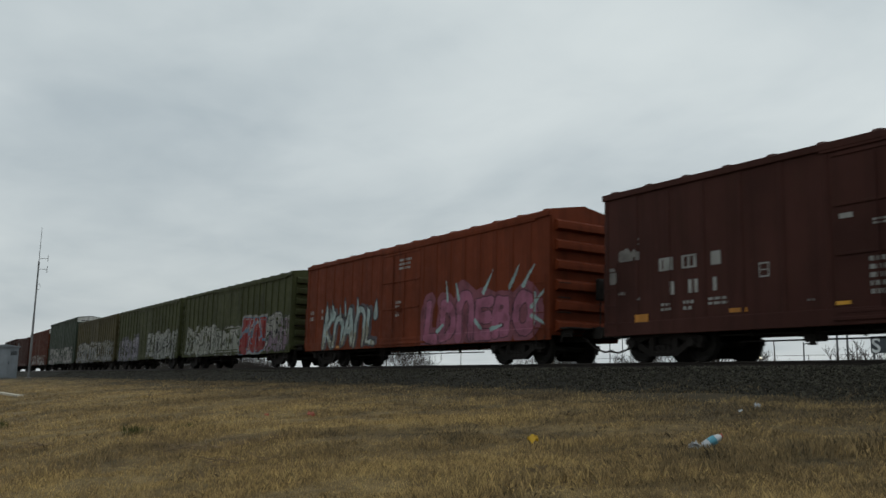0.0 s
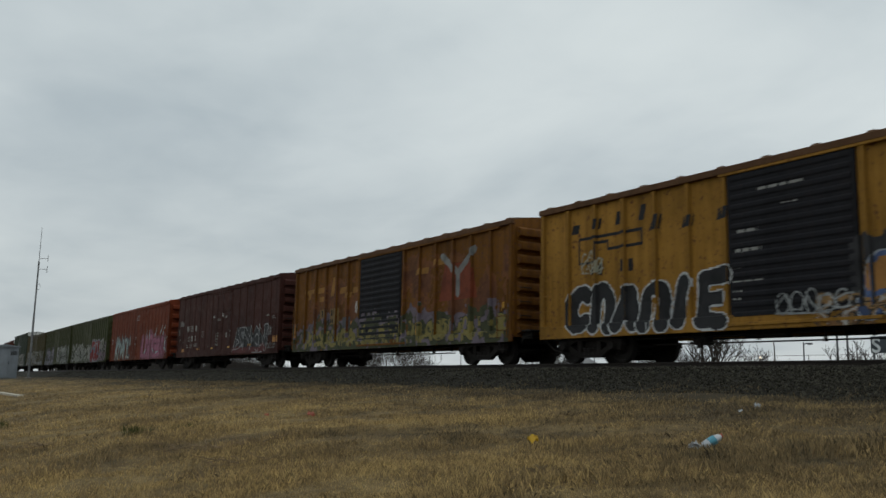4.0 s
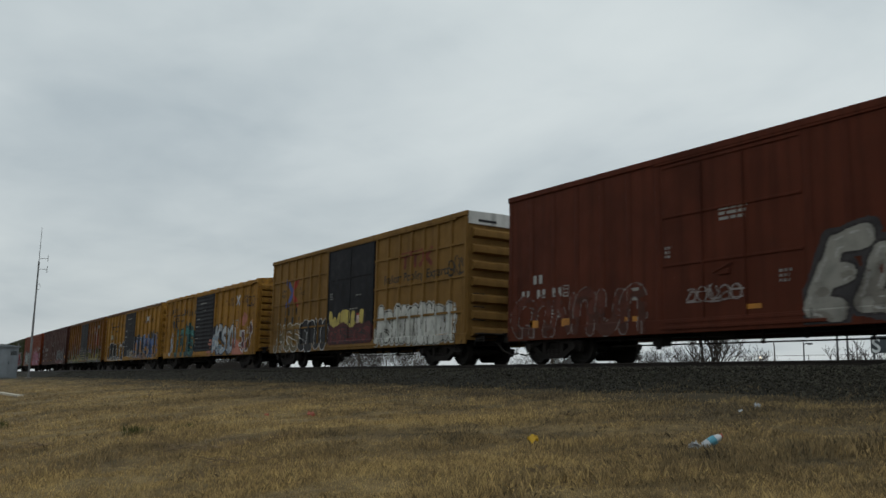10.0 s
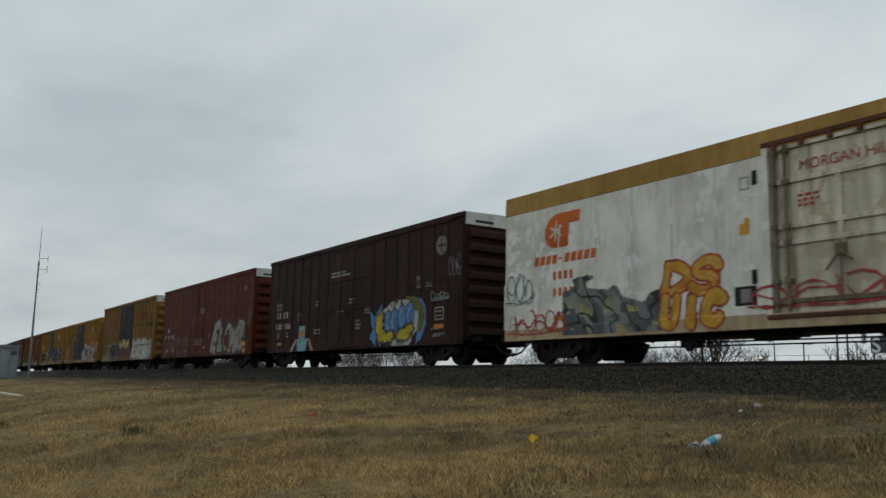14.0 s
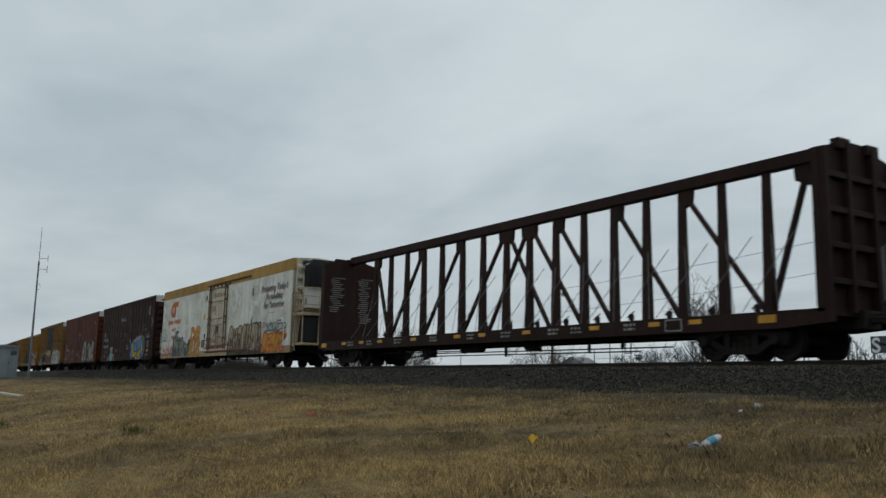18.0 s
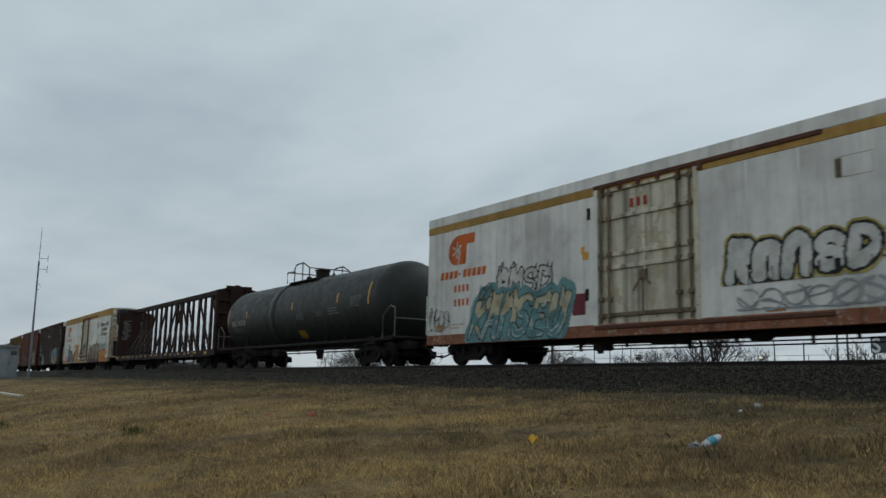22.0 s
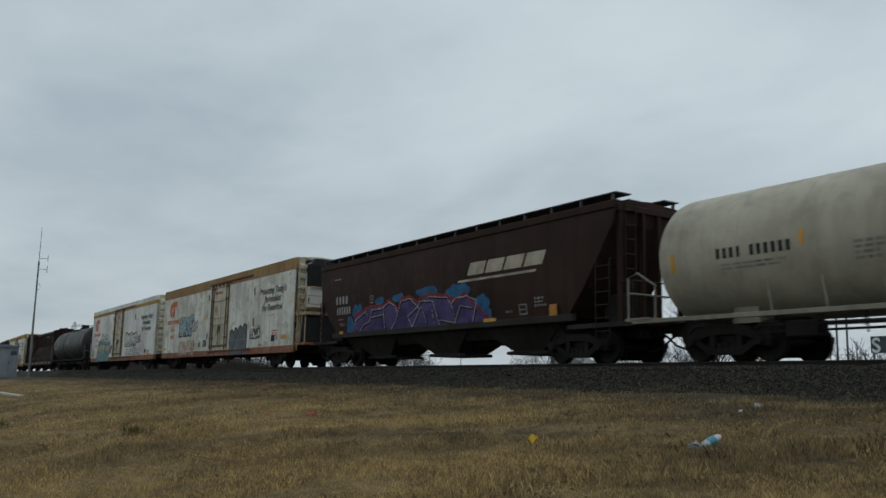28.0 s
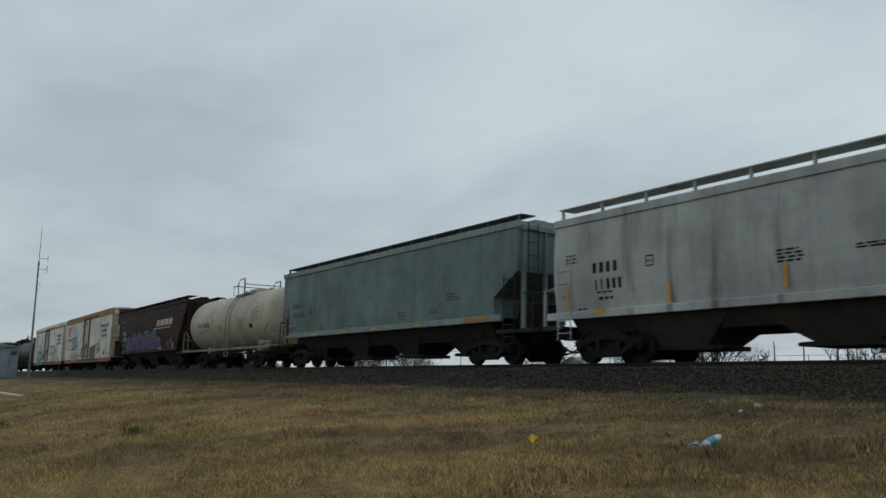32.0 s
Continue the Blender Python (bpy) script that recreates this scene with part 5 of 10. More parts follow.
def centerbeam(label, left, L, paint):
    root = start_car("centerbeam_flatcar", label, left, L)
    side = Side(root, L, (), 0.05, 0.0)
    def x(u):
        return u - L / 2
    for s in (-1, 1):
        bm = bmesh.new()
        y0, y1 = (-1.6, -1.42) if s < 0 else (1.42, 1.6)
        prism(bm, [(x(0.1), 0.70), (x(1.2), 0.62), (x(L - 1.2), 0.62), (x(L - 0.1), 0.70), (x(L - 0.1), 0.97), (x(0.1), 0.97)], y0, y1)
        part("side_sill", bm, paint, root)
    bm = bmesh.new()
    box(bm, x(0.2), x(L - 0.2), -1.42, 1.42, 0.84, 0.93)
    part("deck", bm, paint, root)
    # end bulkheads with outside posts
    for s in (-1, 1):
        bm = bmesh.new()
        xa, xb = (x(L - 0.42), x(L - 0.26)) if s > 0 else (x(0.26), x(0.42))
        run_along(bm, [(-1.6, 0.9), (1.6, 0.9), (1.6, 4.12), (0.25, 4.38), (-0.25, 4.38), (-1.6, 4.12)], xa, xb)
        bulk = part("bulkhead", bm, paint, root)
        for y in (-1.52, -0.55, 0.55, 1.52):
            bm = bmesh.new()
            top = 4.12 if abs(y) > 1 else 4.30
            o0, o1 = (xb, xb + 0.15) if s > 0 else (xa - 0.15, xa)
            box(bm, o0, o1, y - 0.07, y + 0.07, 0.9, top, 0.012)
            part("bulkhead_post", bm, paint, bulk)
        for z in (1.5, 2.2, 2.9, 3.6):
            bm = bmesh.new()
            o0, o1 = (xb, xb + 0.12) if s > 0 else (xa - 0.12, xa)
            box(bm, o0, o1, -1.5, 1.5, z - 0.06, z + 0.06, 0.012)
            part("bulkhead_rib", bm, paint, bulk)
        for y in (-0.9, 0.35):
            bm = bmesh.new()
            o0, o1 = (xb - 0.08, xb + 0.12) if s > 0 else (xa - 0.12, xa + 0.08)
            box(bm, o0, o1, y, y + 0.5, 4.16, 4.38, 0.01)
            part("top_gusset", bm, paint, bulk)
    # stencilled notices on the inner face of the bulkhead
    g = random.Random(4)
    bm = bmesh.new()
    for y0, w, z0, n in ((-1.3, 0.85, 2.2, 17), (0.35, 0.8, 1.8, 22)):
        for i in range(n):
            a = y0 + g.uniform(0, 0.2)
            box(bm, x(0.42), x(0.425), a, a + w * g.uniform(0.5, 0.9), z0 + i * 0.085, z0 + i * 0.085 + 0.035)
    part("stencil", bm, spray("notice_print", (0.17, 0.165, 0.155)), root)
    # the truss down the middle
    bm = bmesh.new()
    box(bm, x(0.42), x(L - 0.42), -0.16, 0.16, 4.17, 4.46, 0.02)
    part("top_chord", bm, paint, root)
    places = [2.48, 3.65, 4.85, 6.03, 7.22, 8.47, 9.65, 10.90, 12.04, 13.25, 14.44, 15.62, 16.79, 17.97, 19.17, 20.39]
    first = None
    for u in places:
        for s in (-1,):
            if first is None:
                bm = bmesh.new()
                a = [(-0.12, -0.12, 0.0), (0.12, -0.12, 0.0), (0.12, 0.12, 0.0), (-0.12, 0.12, 0.0)]
                b = [(-0.085, -0.07, 3.34), (0.085, -0.07, 3.34), (0.085, 0.07, 3.34), (-0.085, 0.07, 3.34)]
                va, vb = [bm.verts.new(p) for p in a], [bm.verts.new(p) for p in b]
                bm.faces.new(va[::-1])
                bm.faces.new(vb)
                for i in range(4):
                    bm.faces.new((va[i], va[(i + 1) % 4], vb[(i + 1) % 4], vb[i]))
                first = part("truss_post", bm, paint, root, at=(x(u), 0, 0.92))
            else:
                again(first, pose(x(u), 0, 0.92, 0, 0, 0 if s < 0 else 180))
    diagonals = [(10.9, 8.47), (8.47, 6.03), (6.03, 3.65), (2.48, 3.65), (12.04, 9.92), (10.9, 13.05), (12.04, 14.44), (13.25, 15.62), (15.62, 17.97), (17.97, 20.39), (21.47, 20.39)]
    for top, foot in diagonals:
        bm = bmesh.new()
        k = 0.062
        prism(bm, [(x(foot) - k, 0.95), (x(foot) + k, 0.95), (x(top) + k, 4.2), (x(top) - k, 4.2)], -0.06, 0.06)
        part("truss_diagonal", bm, paint, root)
        bm = bmesh.new()
        t = 1 if foot > top else -1
        prism(bm, [(x(top), 4.2), (x(top) + t * 0.35, 4.2), (x(top) + t * 0.32, 3.85), (x(top), 3.7)], -0.075, 0.075)
        part("gusset_plate", bm, paint, root)
    # tie-down cables and their winches along the sill
    bm_x = places + [21.47]
    for u, v in zip(places, bm_x[1:]):
        bm = bmesh.new()
        for p, q in ((u + 0.25, v - 0.1), (v - 0.25, u + 0.1)):
            tube(bm, [(x(p), -0.30, 2.75), (x(q), -1.40, 1.0)], 0.010, 4)
        part("tie_cable", bm, CABLE_GREY, root)
        bm = bmesh.new()
        c = x((u + v) / 2)
        box(bm, c - 0.06, c + 0.06, -1.56, -1.44, 0.98, 1.14, 0.02)
        tube(bm, [(c - 0.1, -1.55, 1.05), (c + 0.1, -1.5, 1.2)], 0.02, 5)
        part("winch", bm, BLACK_IRON, root)
    for u in (2.2, 3.6, 5.0, 7.3, 9.9, 11.2, 13.3, 16.0, 18.0, 19.2):
        placards(side, (u, 0.80, 0.34, 0.10, YELLOW_TAPE))
    placards(side, (21.0, 0.74, 0.42, 0.16, YELLOW_TAPE), (0.4, 0.74, 0.42, 0.16, YELLOW_TAPE))
    for i, u in enumerate((2.7, 4.2, 6.2, 8.5, 10.6, 12.3, 14.4, 15.3, 17.2)):
        side.lines(u, 0.70, 0.5, 0.2, 2, WHITE_STENCIL, i)
    frame_box(side, 18.5, 0.66, 0.5, 0.28, WHITE_STENCIL)
    for s in (-1, 1):
        truck(root, s * (L / 2 - 2.35))
    couplers(root, L, 0.95)
    under_gear(root, L, 7, 0.25)
    for u in (7.6, 12.2, 17.0, 20.0):
        bm = bmesh.new()
        tube(bm, [(x(u), -1.3, 0.55), (x(u), -1.3, 0.22), (x(u + 0.2), -1.3, 0.22), (x(u + 0.2), -1.3, 0.55)], 0.02, 5)
        part("under_bracket", bm, BLACK_IRON, root)
    return side


def tank_car(label, left, L, paint, frame_mat, r, zc, strips, dome, cage, ladder_u=None, band_u=None, black=True):
    """A tank on two trucks. L: length of the shell; dome and cage: places of the manway and its railing along it."""
    root = start_car("tank_car", label, left, L)
    head = 0.95 if black else 0.66
    def x(u):
        return u - L / 2
    prof = []
    for i in range(9):
        a = math.pi / 2 * i / 8
        prof.append((x(head - head * math.cos(a)), max(0.03, r * math.sin(a))))
    prof = prof + [(x(L * 0.27), r), (x(L * 0.5), r), (x(L * 0.73), r)] + [(-p, q) for p, q in prof[::-1]]
    bm = bmesh.new()
    lathe(bm, prof, "x", 48, (0, 0, zc))
    part("tank_shell", bm, paint, root, smooth=True)
    class Round(Side):
        def y(self, u):
            return NEAR
        def decal(self, bm2, u0, u1, z0, z1, lean=0.0, lift=0.004):
            n = max(1, int((z1 - z0) / 0.12))
            for i in range(n):
                a, b = z0 + (z1 - z0) * i / n, z0 + (z1 - z0) * (i + 1) / n
                ya, yb = (-math.sqrt(max(0.01, (r + lift + 0.002) ** 2 - (q - zc) ** 2)) for q in (a, b))
                bm2.faces.new([bm2.verts.new(p) for p in ((x(u0), ya, a), (x(u1), ya, a), (x(u1), yb, b), (x(u0), yb, b))])
    side = Round(root, L)
    for u in [2.6, L * 0.34, L * 0.66, L - 2.6]:
        bm = bmesh.new()
        lathe(bm, [(-0.03, r - 0.01), (-0.02, r + 0.008), (0.02, r + 0.008), (0.03, r - 0.01)], "x", 48, (x(u), 0, zc))
        part("shell_seam", bm, paint, root, smooth=True)
    if band_u:
        bm = bmesh.new()
        lathe(bm, [(-0.32, r - 0.01), (-0.30, r + 0.03), (0.30, r + 0.03), (0.32, r - 0.01)], "x", 48, (x(band_u), 0, zc))
        part("shell_band", bm, paint, root, smooth=True)
    for u, z0, z1 in strips:
        side.patch("reflector_strip", u, u + 0.10, z0, z1, YELLOW_TAPE, lift=0.01)
    # manway, platform, cage
    u0, u1 = cage
    top = zc + r
    hatch = 0.30 if black else 0.02
    back = 0.55 if black else 0.72
    bm = bmesh.new()
    k = 0.72 if black else 1.0
    lathe(bm, [(top - 0.1, 0.42 * k), (top + hatch, 0.42 * k), (top + hatch + 0.04, 0.47 * k), (top + hatch + 0.1, 0.47 * k), (top + hatch + 0.12, 0.2 * k)], "z", 24, (x(dome), 0, 0))
    part("manway", bm, paint if not black else frame_mat, root)
    bm = bmesh.new()
    for y in (-0.85, 0.62):
        box(bm, x(u0), x(u1), y, y + 0.23, top - 0.14, top - 0.09)
        for k in range(6):
            xx = x(u0) + (x(u1) - x(u0)) * k / 5
            box(bm, xx - 0.02, xx + 0.02, y, y + 0.23, top - 0.34, top - 0.14)
    plat = part("platform", bm, frame_mat, root)
    bm = bmesh.new()
    for y in (-0.95, 0.95):
        um = u0 + (u1 - u0) * 0.27
        tube(bm, [(x(u0), y, top - 0.12), (x(u0), y, top + 0.36), (x(um), y, top + 0.33)], 0.028, 6)
        tube(bm, [(x(um), y, top - 0.1), (x(um), y, top + 0.5), (x(um) + 0.2, y, top + 0.62), (x(um) + 0.9, y, top + 0.64), (x(u1) - back, y, top + 0.36), (x(u1) - back, y, top - 0.14)], 0.028, 6)
        tube(bm, [(x(um) + 0.85, y, top - 0.1), (x(um) + 0.85, y, top + 0.63)], 0.024, 6)
    tube(bm, [(x(u0), -0.95, top + 0.36), (x(u0), 0.95, top + 0.36)], 0.025, 6)
    tube(bm, [(x(u1) - back, -0.95, top + 0.36), (x(u1) - back, 0.95, top + 0.36)], 0.025, 6)
    part("cage_railing", bm, frame_mat, plat)
    bm = bmesh.new()
    for k, (dx, dy) in enumerate(((-1.0, 0.2), (-0.75, -0.25), (0.8, 0.15), (-1.3, -0.1))):
        lathe(bm, [(top - 0.05, 0.07), (top + 0.10 + 0.03 * k, 0.07), (top + 0.14 + 0.03 * k, 0.03)], "z", 10, (x(dome) + dx, dy, 0))
    part("valve", bm, frame_mat, root)
    if ladder_u:
        lad = None
        pts = []
        for i in range(9):
            z = 0.55 + (top - 0.55) * i / 8
            yy = -math.sqrt(max(0.0, (r + 0.16) ** 2 - (z - zc) ** 2)) if z > zc else -(r + 0.16)
            pts.append((yy, z))
        bm = bmesh.new()
        for dx in (-0.24, 0.24):
            tube(bm, [(x(ladder_u) + dx, y, z) for y, z in pts], 0.03, 6)
        lad = part("ladder", bm, frame_mat, root)
        for y, z in pts:
            bm = bmesh.new()
            tube(bm, [(x(ladder_u) - 0.24, y, z), (x(ladder_u) + 0.24, y, z)], 0.02, 5)
            part("rung", bm, frame_mat, lad)
    # frame: sills, saddles, end platforms and rails
    ext = 0.55
    for s in (-1, 1):
        bm = bmesh.new()
        box(bm, -L / 2 - ext + 0.2, L / 2 + ext - 0.2, s * 1.45 - 0.05, s * 1.45 + 0.05, 0.86, 0.96, 0.01)
        part("side_rail", bm, frame_mat, root)
        bm = bmesh.new()
        xe = s * (L / 2 - 0.2)
        box(bm, min(xe, s * (L / 2 + ext)), max(xe, s * (L / 2 + ext)), -1.5, 1.5, 0.92, 1.0, 0.01)
        part("end_platform", bm, frame_mat, root)
        bm = bmesh.new()
        for y in (-1.45, 1.45):
            tube(bm, [(s * (L / 2 + ext - 0.06), y, 0.95), (s * (L / 2 + ext - 0.06), y, 1.95), (s * (L / 2 + ext - 0.35), y, 2.05), (s * (L / 2 - 0.35), y, 1.72), (s * (L / 2 - 0.35), y, 0.96)], 0.026, 6)
        tube(bm, [(s * (L / 2 + ext - 0.06), -1.45, 1.6), (s * (L / 2 + ext - 0.06), 1.45, 1.6)], 0.024, 6)
        part("end_railing", bm, CABLE_GREY if black else frame_mat, root)
        bm = bmesh.new()
        xs = s * (L / 2 - 2.35)
        prism(bm, [(xs - 0.35, 0.8), (xs + 0.35, 0.8), (xs + 0.3, zc - r * 0.8), (xs - 0.3, zc - r * 0.8)], -0.85, 0.85)
        part("saddle", bm, frame_mat, root)
        truck(root, s * (L / 2 - 1.95))
        for k in range(3):
            bm = bmesh.new()
            xx = s * (L / 2 - 3.4 - k * L * 0.1)
            tube(bm, [(xx, -1.4, 0.92), (xx + s * 0.2, -r * 0.86, zc - r * 0.5)], 0.02, 5)
            part("rail_brace", bm, frame_mat, root)
    couplers(root, L + 2 * ext, 0.65, stub=3.6)
    for z, y in ((0.70, -1.05), (0.58, -0.95)):
        bm = bmesh.new()
        tube(bm, [(-L / 2 + 2.9, y, z), (L / 2 - 2.9, y, z)], 0.028, 6)
        for k in range(7):
            xx = -L / 2 + 3.2 + (L - 6.4) * k / 6
            tube(bm, [(xx, y, z - 0.08), (xx, y, 0.95)], 0.02, 5)
        part("brake_pipe", bm, BLACK_IRON, root)
    bm = bmesh.new()
    box(bm, -2.6, -1.9, -1.1, -0.7, 0.45, 0.78, 0.03)
    part("brake_valve", bm, BLACK_IRON, root)
    bm = bmesh.new()
    lathe(bm, [(0.36, 0.12), (0.6, 0.16), (1.0, 0.2)], "z", 12, (0.1, 0, 0))
    part("bottom_outlet", bm, BLACK_IRON, root)
    return side


def hopper(label, left, L, high, paint, under, outline, bays, curve, rail, roof_mat, ladder_mat, hatch_posts=11, tall=0.25):
    """A covered hopper. outline: the side sheet in (u, z); bays: middles of the discharge hoppers; curve: how far the side bulges."""
    root = start_car("covered_hopper", label, left, L)
    def x(u):
        return u - L / 2
    zs = sorted({z for _, z in outline} | {outline[0][1] + (high - outline[0][1]) * i / 8 for i in range(9)})
    zlo, zhi = min(z for _, z in outline), high
    def wide(z):
        t = (z - zlo) / (zhi - zlo)
        return 1.60 - curve * (2 * abs(t - 0.55)) ** 2.2
    lefts = sorted([p for p in outline if p[0] < L / 2], key=lambda p: p[1])
    rights = sorted([p for p in outline if p[0] >= L / 2], key=lambda p: p[1])
    def span(z):
        return (float(np.interp(z, [p[1] for p in lefts], [p[0] for p in lefts])), float(np.interp(z, [p[1] for p in rights], [p[0] for p in rights])))
    class Bulged(Side):
        def y(self, u):
            return NEAR
        def decal(self, bm2, u0, u1, z0, z1, lean=0.0, lift=0.004):
            n = max(1, int((z1 - z0) / 0.2))
            for i in range(n):
                a, b = z0 + (z1 - z0) * i / n, z0 + (z1 - z0) * (i + 1) / n
                la, lb = lean * (a - z0), lean * (b - z0)
                bm2.faces.new([bm2.verts.new(p) for p in ((x(u0 + la), -wide(a) - lift, a), (x(u1 + la), -wide(a) - lift, a), (x(u1 + lb), -wide(b) - lift, b), (x(u0 + lb), -wide(b) - lift, b))])
        def raster(self, name, u0, u1, z0, z1, cs, pick, label2, cell=0.028):
            ob = Side.raster(self, name, u0, u1, z0, z1, cs, pick, label2, cell)
            for v in ob.data.vertices:
                v.co.y = -wide(v.co.z) - 0.005 - 0.003 * self.layer
            return ob
    side = Bulged(root, L)
    # body: both side sheets, and the slope sheets that close the ends
    bm = bmesh.new()
    rings = []
    for z in zs:
        a, b = span(z)
        w = wide(z)
        cols = [a + (b - a) * k / 6 for k in range(7)]
        rings.append(([bm.verts.new((x(u), -w, z)) for u in cols], [bm.verts.new((x(u), w, z)) for u in cols]))
    for (a, b), (c, d) in zip(rings, rings[1:]):
        for k in range(6):
            bm.faces.new((a[k], a[k + 1], c[k + 1], c[k]))
            bm.faces.new((b[k + 1], b[k], d[k], d[k + 1]))
        bm.faces.new((b[0], a[0], c[0], d[0]))
        bm.faces.new((a[6], b[6], d[6], c[6]))
    bm.faces.new(rings[0][0] + rings[0][1][::-1])
    bm.faces.new((rings[-1][0] + rings[-1][1][::-1])[::-1])
    part("body", bm, paint, root, smooth=False)
    a, b = span(high)
    for s in (-1, 1):
        bm = bmesh.new()
        y0, y1 = (-wide(high) - 0.06, -wide(high) + 0.1) if s < 0 else (wide(high) - 0.1, wide(high) + 0.06)
        box(bm, x(a) - 0.04, x(b) + 0.04, y0, y1, high - 0.04, high + 0.16, 0.015)
        part("top_chord", bm, roof_mat, root)
        bm = bmesh.new()
        la, lb = span(zlo)
        box(bm, x(la) - 0.3, x(lb) + 0.3, (-1.60 if s < 0 else 1.42), (-1.42 if s < 0 else 1.60), zlo - 0.13, zlo + 0.06, 0.015)
        part("side_sill", bm, rail, root)
    bm = bmesh.new()
    run_along(bm, [(-1.5, high + 0.05), (-1.46, high + 0.14), (0, high + tall - 0.02), (1.46, high + 0.14), (1.5, high + 0.05)], x(a), x(b))
    part("roof", bm, roof_mat, root)
    # raised walkway and hatches along the roof
    bm = bmesh.new()
    for y in (-1.45, 0.75):
        box(bm, x(a) + 0.1, x(b) - 0.05, y, y + 0.70, high + tall + 0.10, high + tall + 0.13)
    grate = roof_mat if roof_mat is HOPPER_GREY else WALK_GREY
    walk_ob = part("roof_walkway", bm, grate, root)
    bm = bmesh.new()
    box(bm, -0.03, 0.03, -0.04, 0.04, high + 0.1, high + tall + 0.10)
    first = part("walkway_post", bm, grate, walk_ob, at=(x(a) + 0.2, -1.38, 0))
    for k in range(1, 2 * hatch_posts):
        again(first, (x(a) + 0.2 + (b - a - 0.4) * (k % hatch_posts) / (hatch_posts - 1), -1.38 if k < hatch_posts else 1.38, 0), walk_ob)
    bm = bmesh.new()
    box(bm, x(a) + 0.5, x(b) - 0.5, -0.3, 0.3, high + tall - 0.05, high + tall + 0.13, 0.03)
    part("roof_hatch", bm, roof_mat, root)
    # dark skirt, added to close the gaps between the side sill and the bays
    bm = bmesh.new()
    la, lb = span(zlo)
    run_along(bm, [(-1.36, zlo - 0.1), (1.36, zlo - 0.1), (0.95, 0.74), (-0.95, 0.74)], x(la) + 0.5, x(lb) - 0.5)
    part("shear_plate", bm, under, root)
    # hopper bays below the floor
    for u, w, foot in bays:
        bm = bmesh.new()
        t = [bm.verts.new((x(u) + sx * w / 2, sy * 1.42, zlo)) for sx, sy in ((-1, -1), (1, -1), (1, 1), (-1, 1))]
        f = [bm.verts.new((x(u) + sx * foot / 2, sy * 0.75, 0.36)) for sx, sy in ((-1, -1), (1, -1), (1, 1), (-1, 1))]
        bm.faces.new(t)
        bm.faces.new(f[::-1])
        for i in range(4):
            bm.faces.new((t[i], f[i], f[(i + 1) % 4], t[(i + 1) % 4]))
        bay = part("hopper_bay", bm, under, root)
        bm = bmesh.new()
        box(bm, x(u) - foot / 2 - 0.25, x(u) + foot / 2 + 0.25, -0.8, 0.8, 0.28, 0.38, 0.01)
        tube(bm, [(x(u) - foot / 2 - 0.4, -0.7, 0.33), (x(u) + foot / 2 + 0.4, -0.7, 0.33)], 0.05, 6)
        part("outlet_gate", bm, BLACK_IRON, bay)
    # ends: slope-sheet frame, ladders, platform
    for s in (-1, 1):
        xe = x(b) if s > 0 else x(a)
        bm = bmesh.new()
        for y in (-1.35, -0.35, 0.35, 1.35):
            box(bm, xe - 0.07, xe + 0.07, y - 0.06, y + 0.06, 0.9, high - 0.03, 0.01)
        box(bm, xe - 0.08, xe + 0.08, -1.5, 1.5, high - 0.12, high + 0.04, 0.01)
        part("end_frame", bm, paint, root)
        bm = bmesh.new()
        lo_e = span(zlo)[1] if s > 0 else span(zlo)[0]
        xi = x(lo_e)
        p0, p1 = min(xi, xe + s * 0.55), max(xi, xe + s * 0.55)
        box(bm, p0, p1, -1.5, 1.5, 0.86, 0.98, 0.01)
        part("end_platform", bm, under, root)
        bm = bmesh.new()
        tube(bm, [(xe + s * 0.5, -1.45, 0.98), (xe + s * 0.5, -1.45, 1.95), (xe + s * 0.1, -1.45, 1.98)], 0.024, 6)
        tube(bm, [(xe + s * 0.5, -1.45, 1.95), (xe + s * 0.5, 1.45, 1.95), (xe + s * 0.5, 1.45, 0.98)], 0.024, 6)
        part("end_railing", bm, ladder_mat, root)
        ladder(root, xe - s * 0.42, NEAR + 0.08, 0.6, 2.55, 0.5, ladder_mat, rungs=6)
        ladder(root, xe, -1.0 if s > 0 else 1.0, 1.0, high + 0.1, 0.45, ladder_mat, "x" if s > 0 else "x")
        truck(root, s * (L / 2 - 1.85))
    couplers(root, L, 0.95)
    bm = bmesh.new()
    lathe(bm, [(-0.4, 0.05), (-0.36, 0.2), (0.36, 0.2), (0.4, 0.05)], "x", 14, (x(b) - 0.9, -0.3, 1.3))
    part("air_tank", bm, BLACK_IRON, root)
    for s in (-1, 1):
        xe = x(b) - 0.15 if s > 0 else x(a) + 0.15
        bm = bmesh.new()
        box(bm, min(xe, xe - s * 0.7), max(xe, xe - s * 0.7), -0.75, 0.75, 0.98, 1.75, 0.04)
        part("brake_case", bm, BLACK_IRON, root)
    return side


# ---- the train, from its far end to its tail ----
DIRTY_CREAM = car_paint("dirty_cream", (0.60, 0.555, 0.44), 0.5, 0.9, 4.4, rust_tint=(0.12, 0.08, 0.05), streak=0.95, peel=(0.40, 0.34, 0.24))
GRIMY_BAR = car_paint("grimy_bar", (0.17, 0.135, 0.09), 0.8, 0.9, 7.7, rust_tint=(0.05, 0.035, 0.025), streak=0.7)
CREAM_END = car_paint("cream_end", (0.58, 0.53, 0.41), 0.5, 0.7, 33.0, rust_tint=(0.12, 0.085, 0.055), streak=0.4, peel=(0.36, 0.29, 0.19))
BROWN_TRACK = car_paint("brown_track", (0.10, 0.045, 0.03), 0.5, 0.5, 2.2)
DIM_STENCIL = spray("dim_marks", (0.055, 0.065, 0.065))
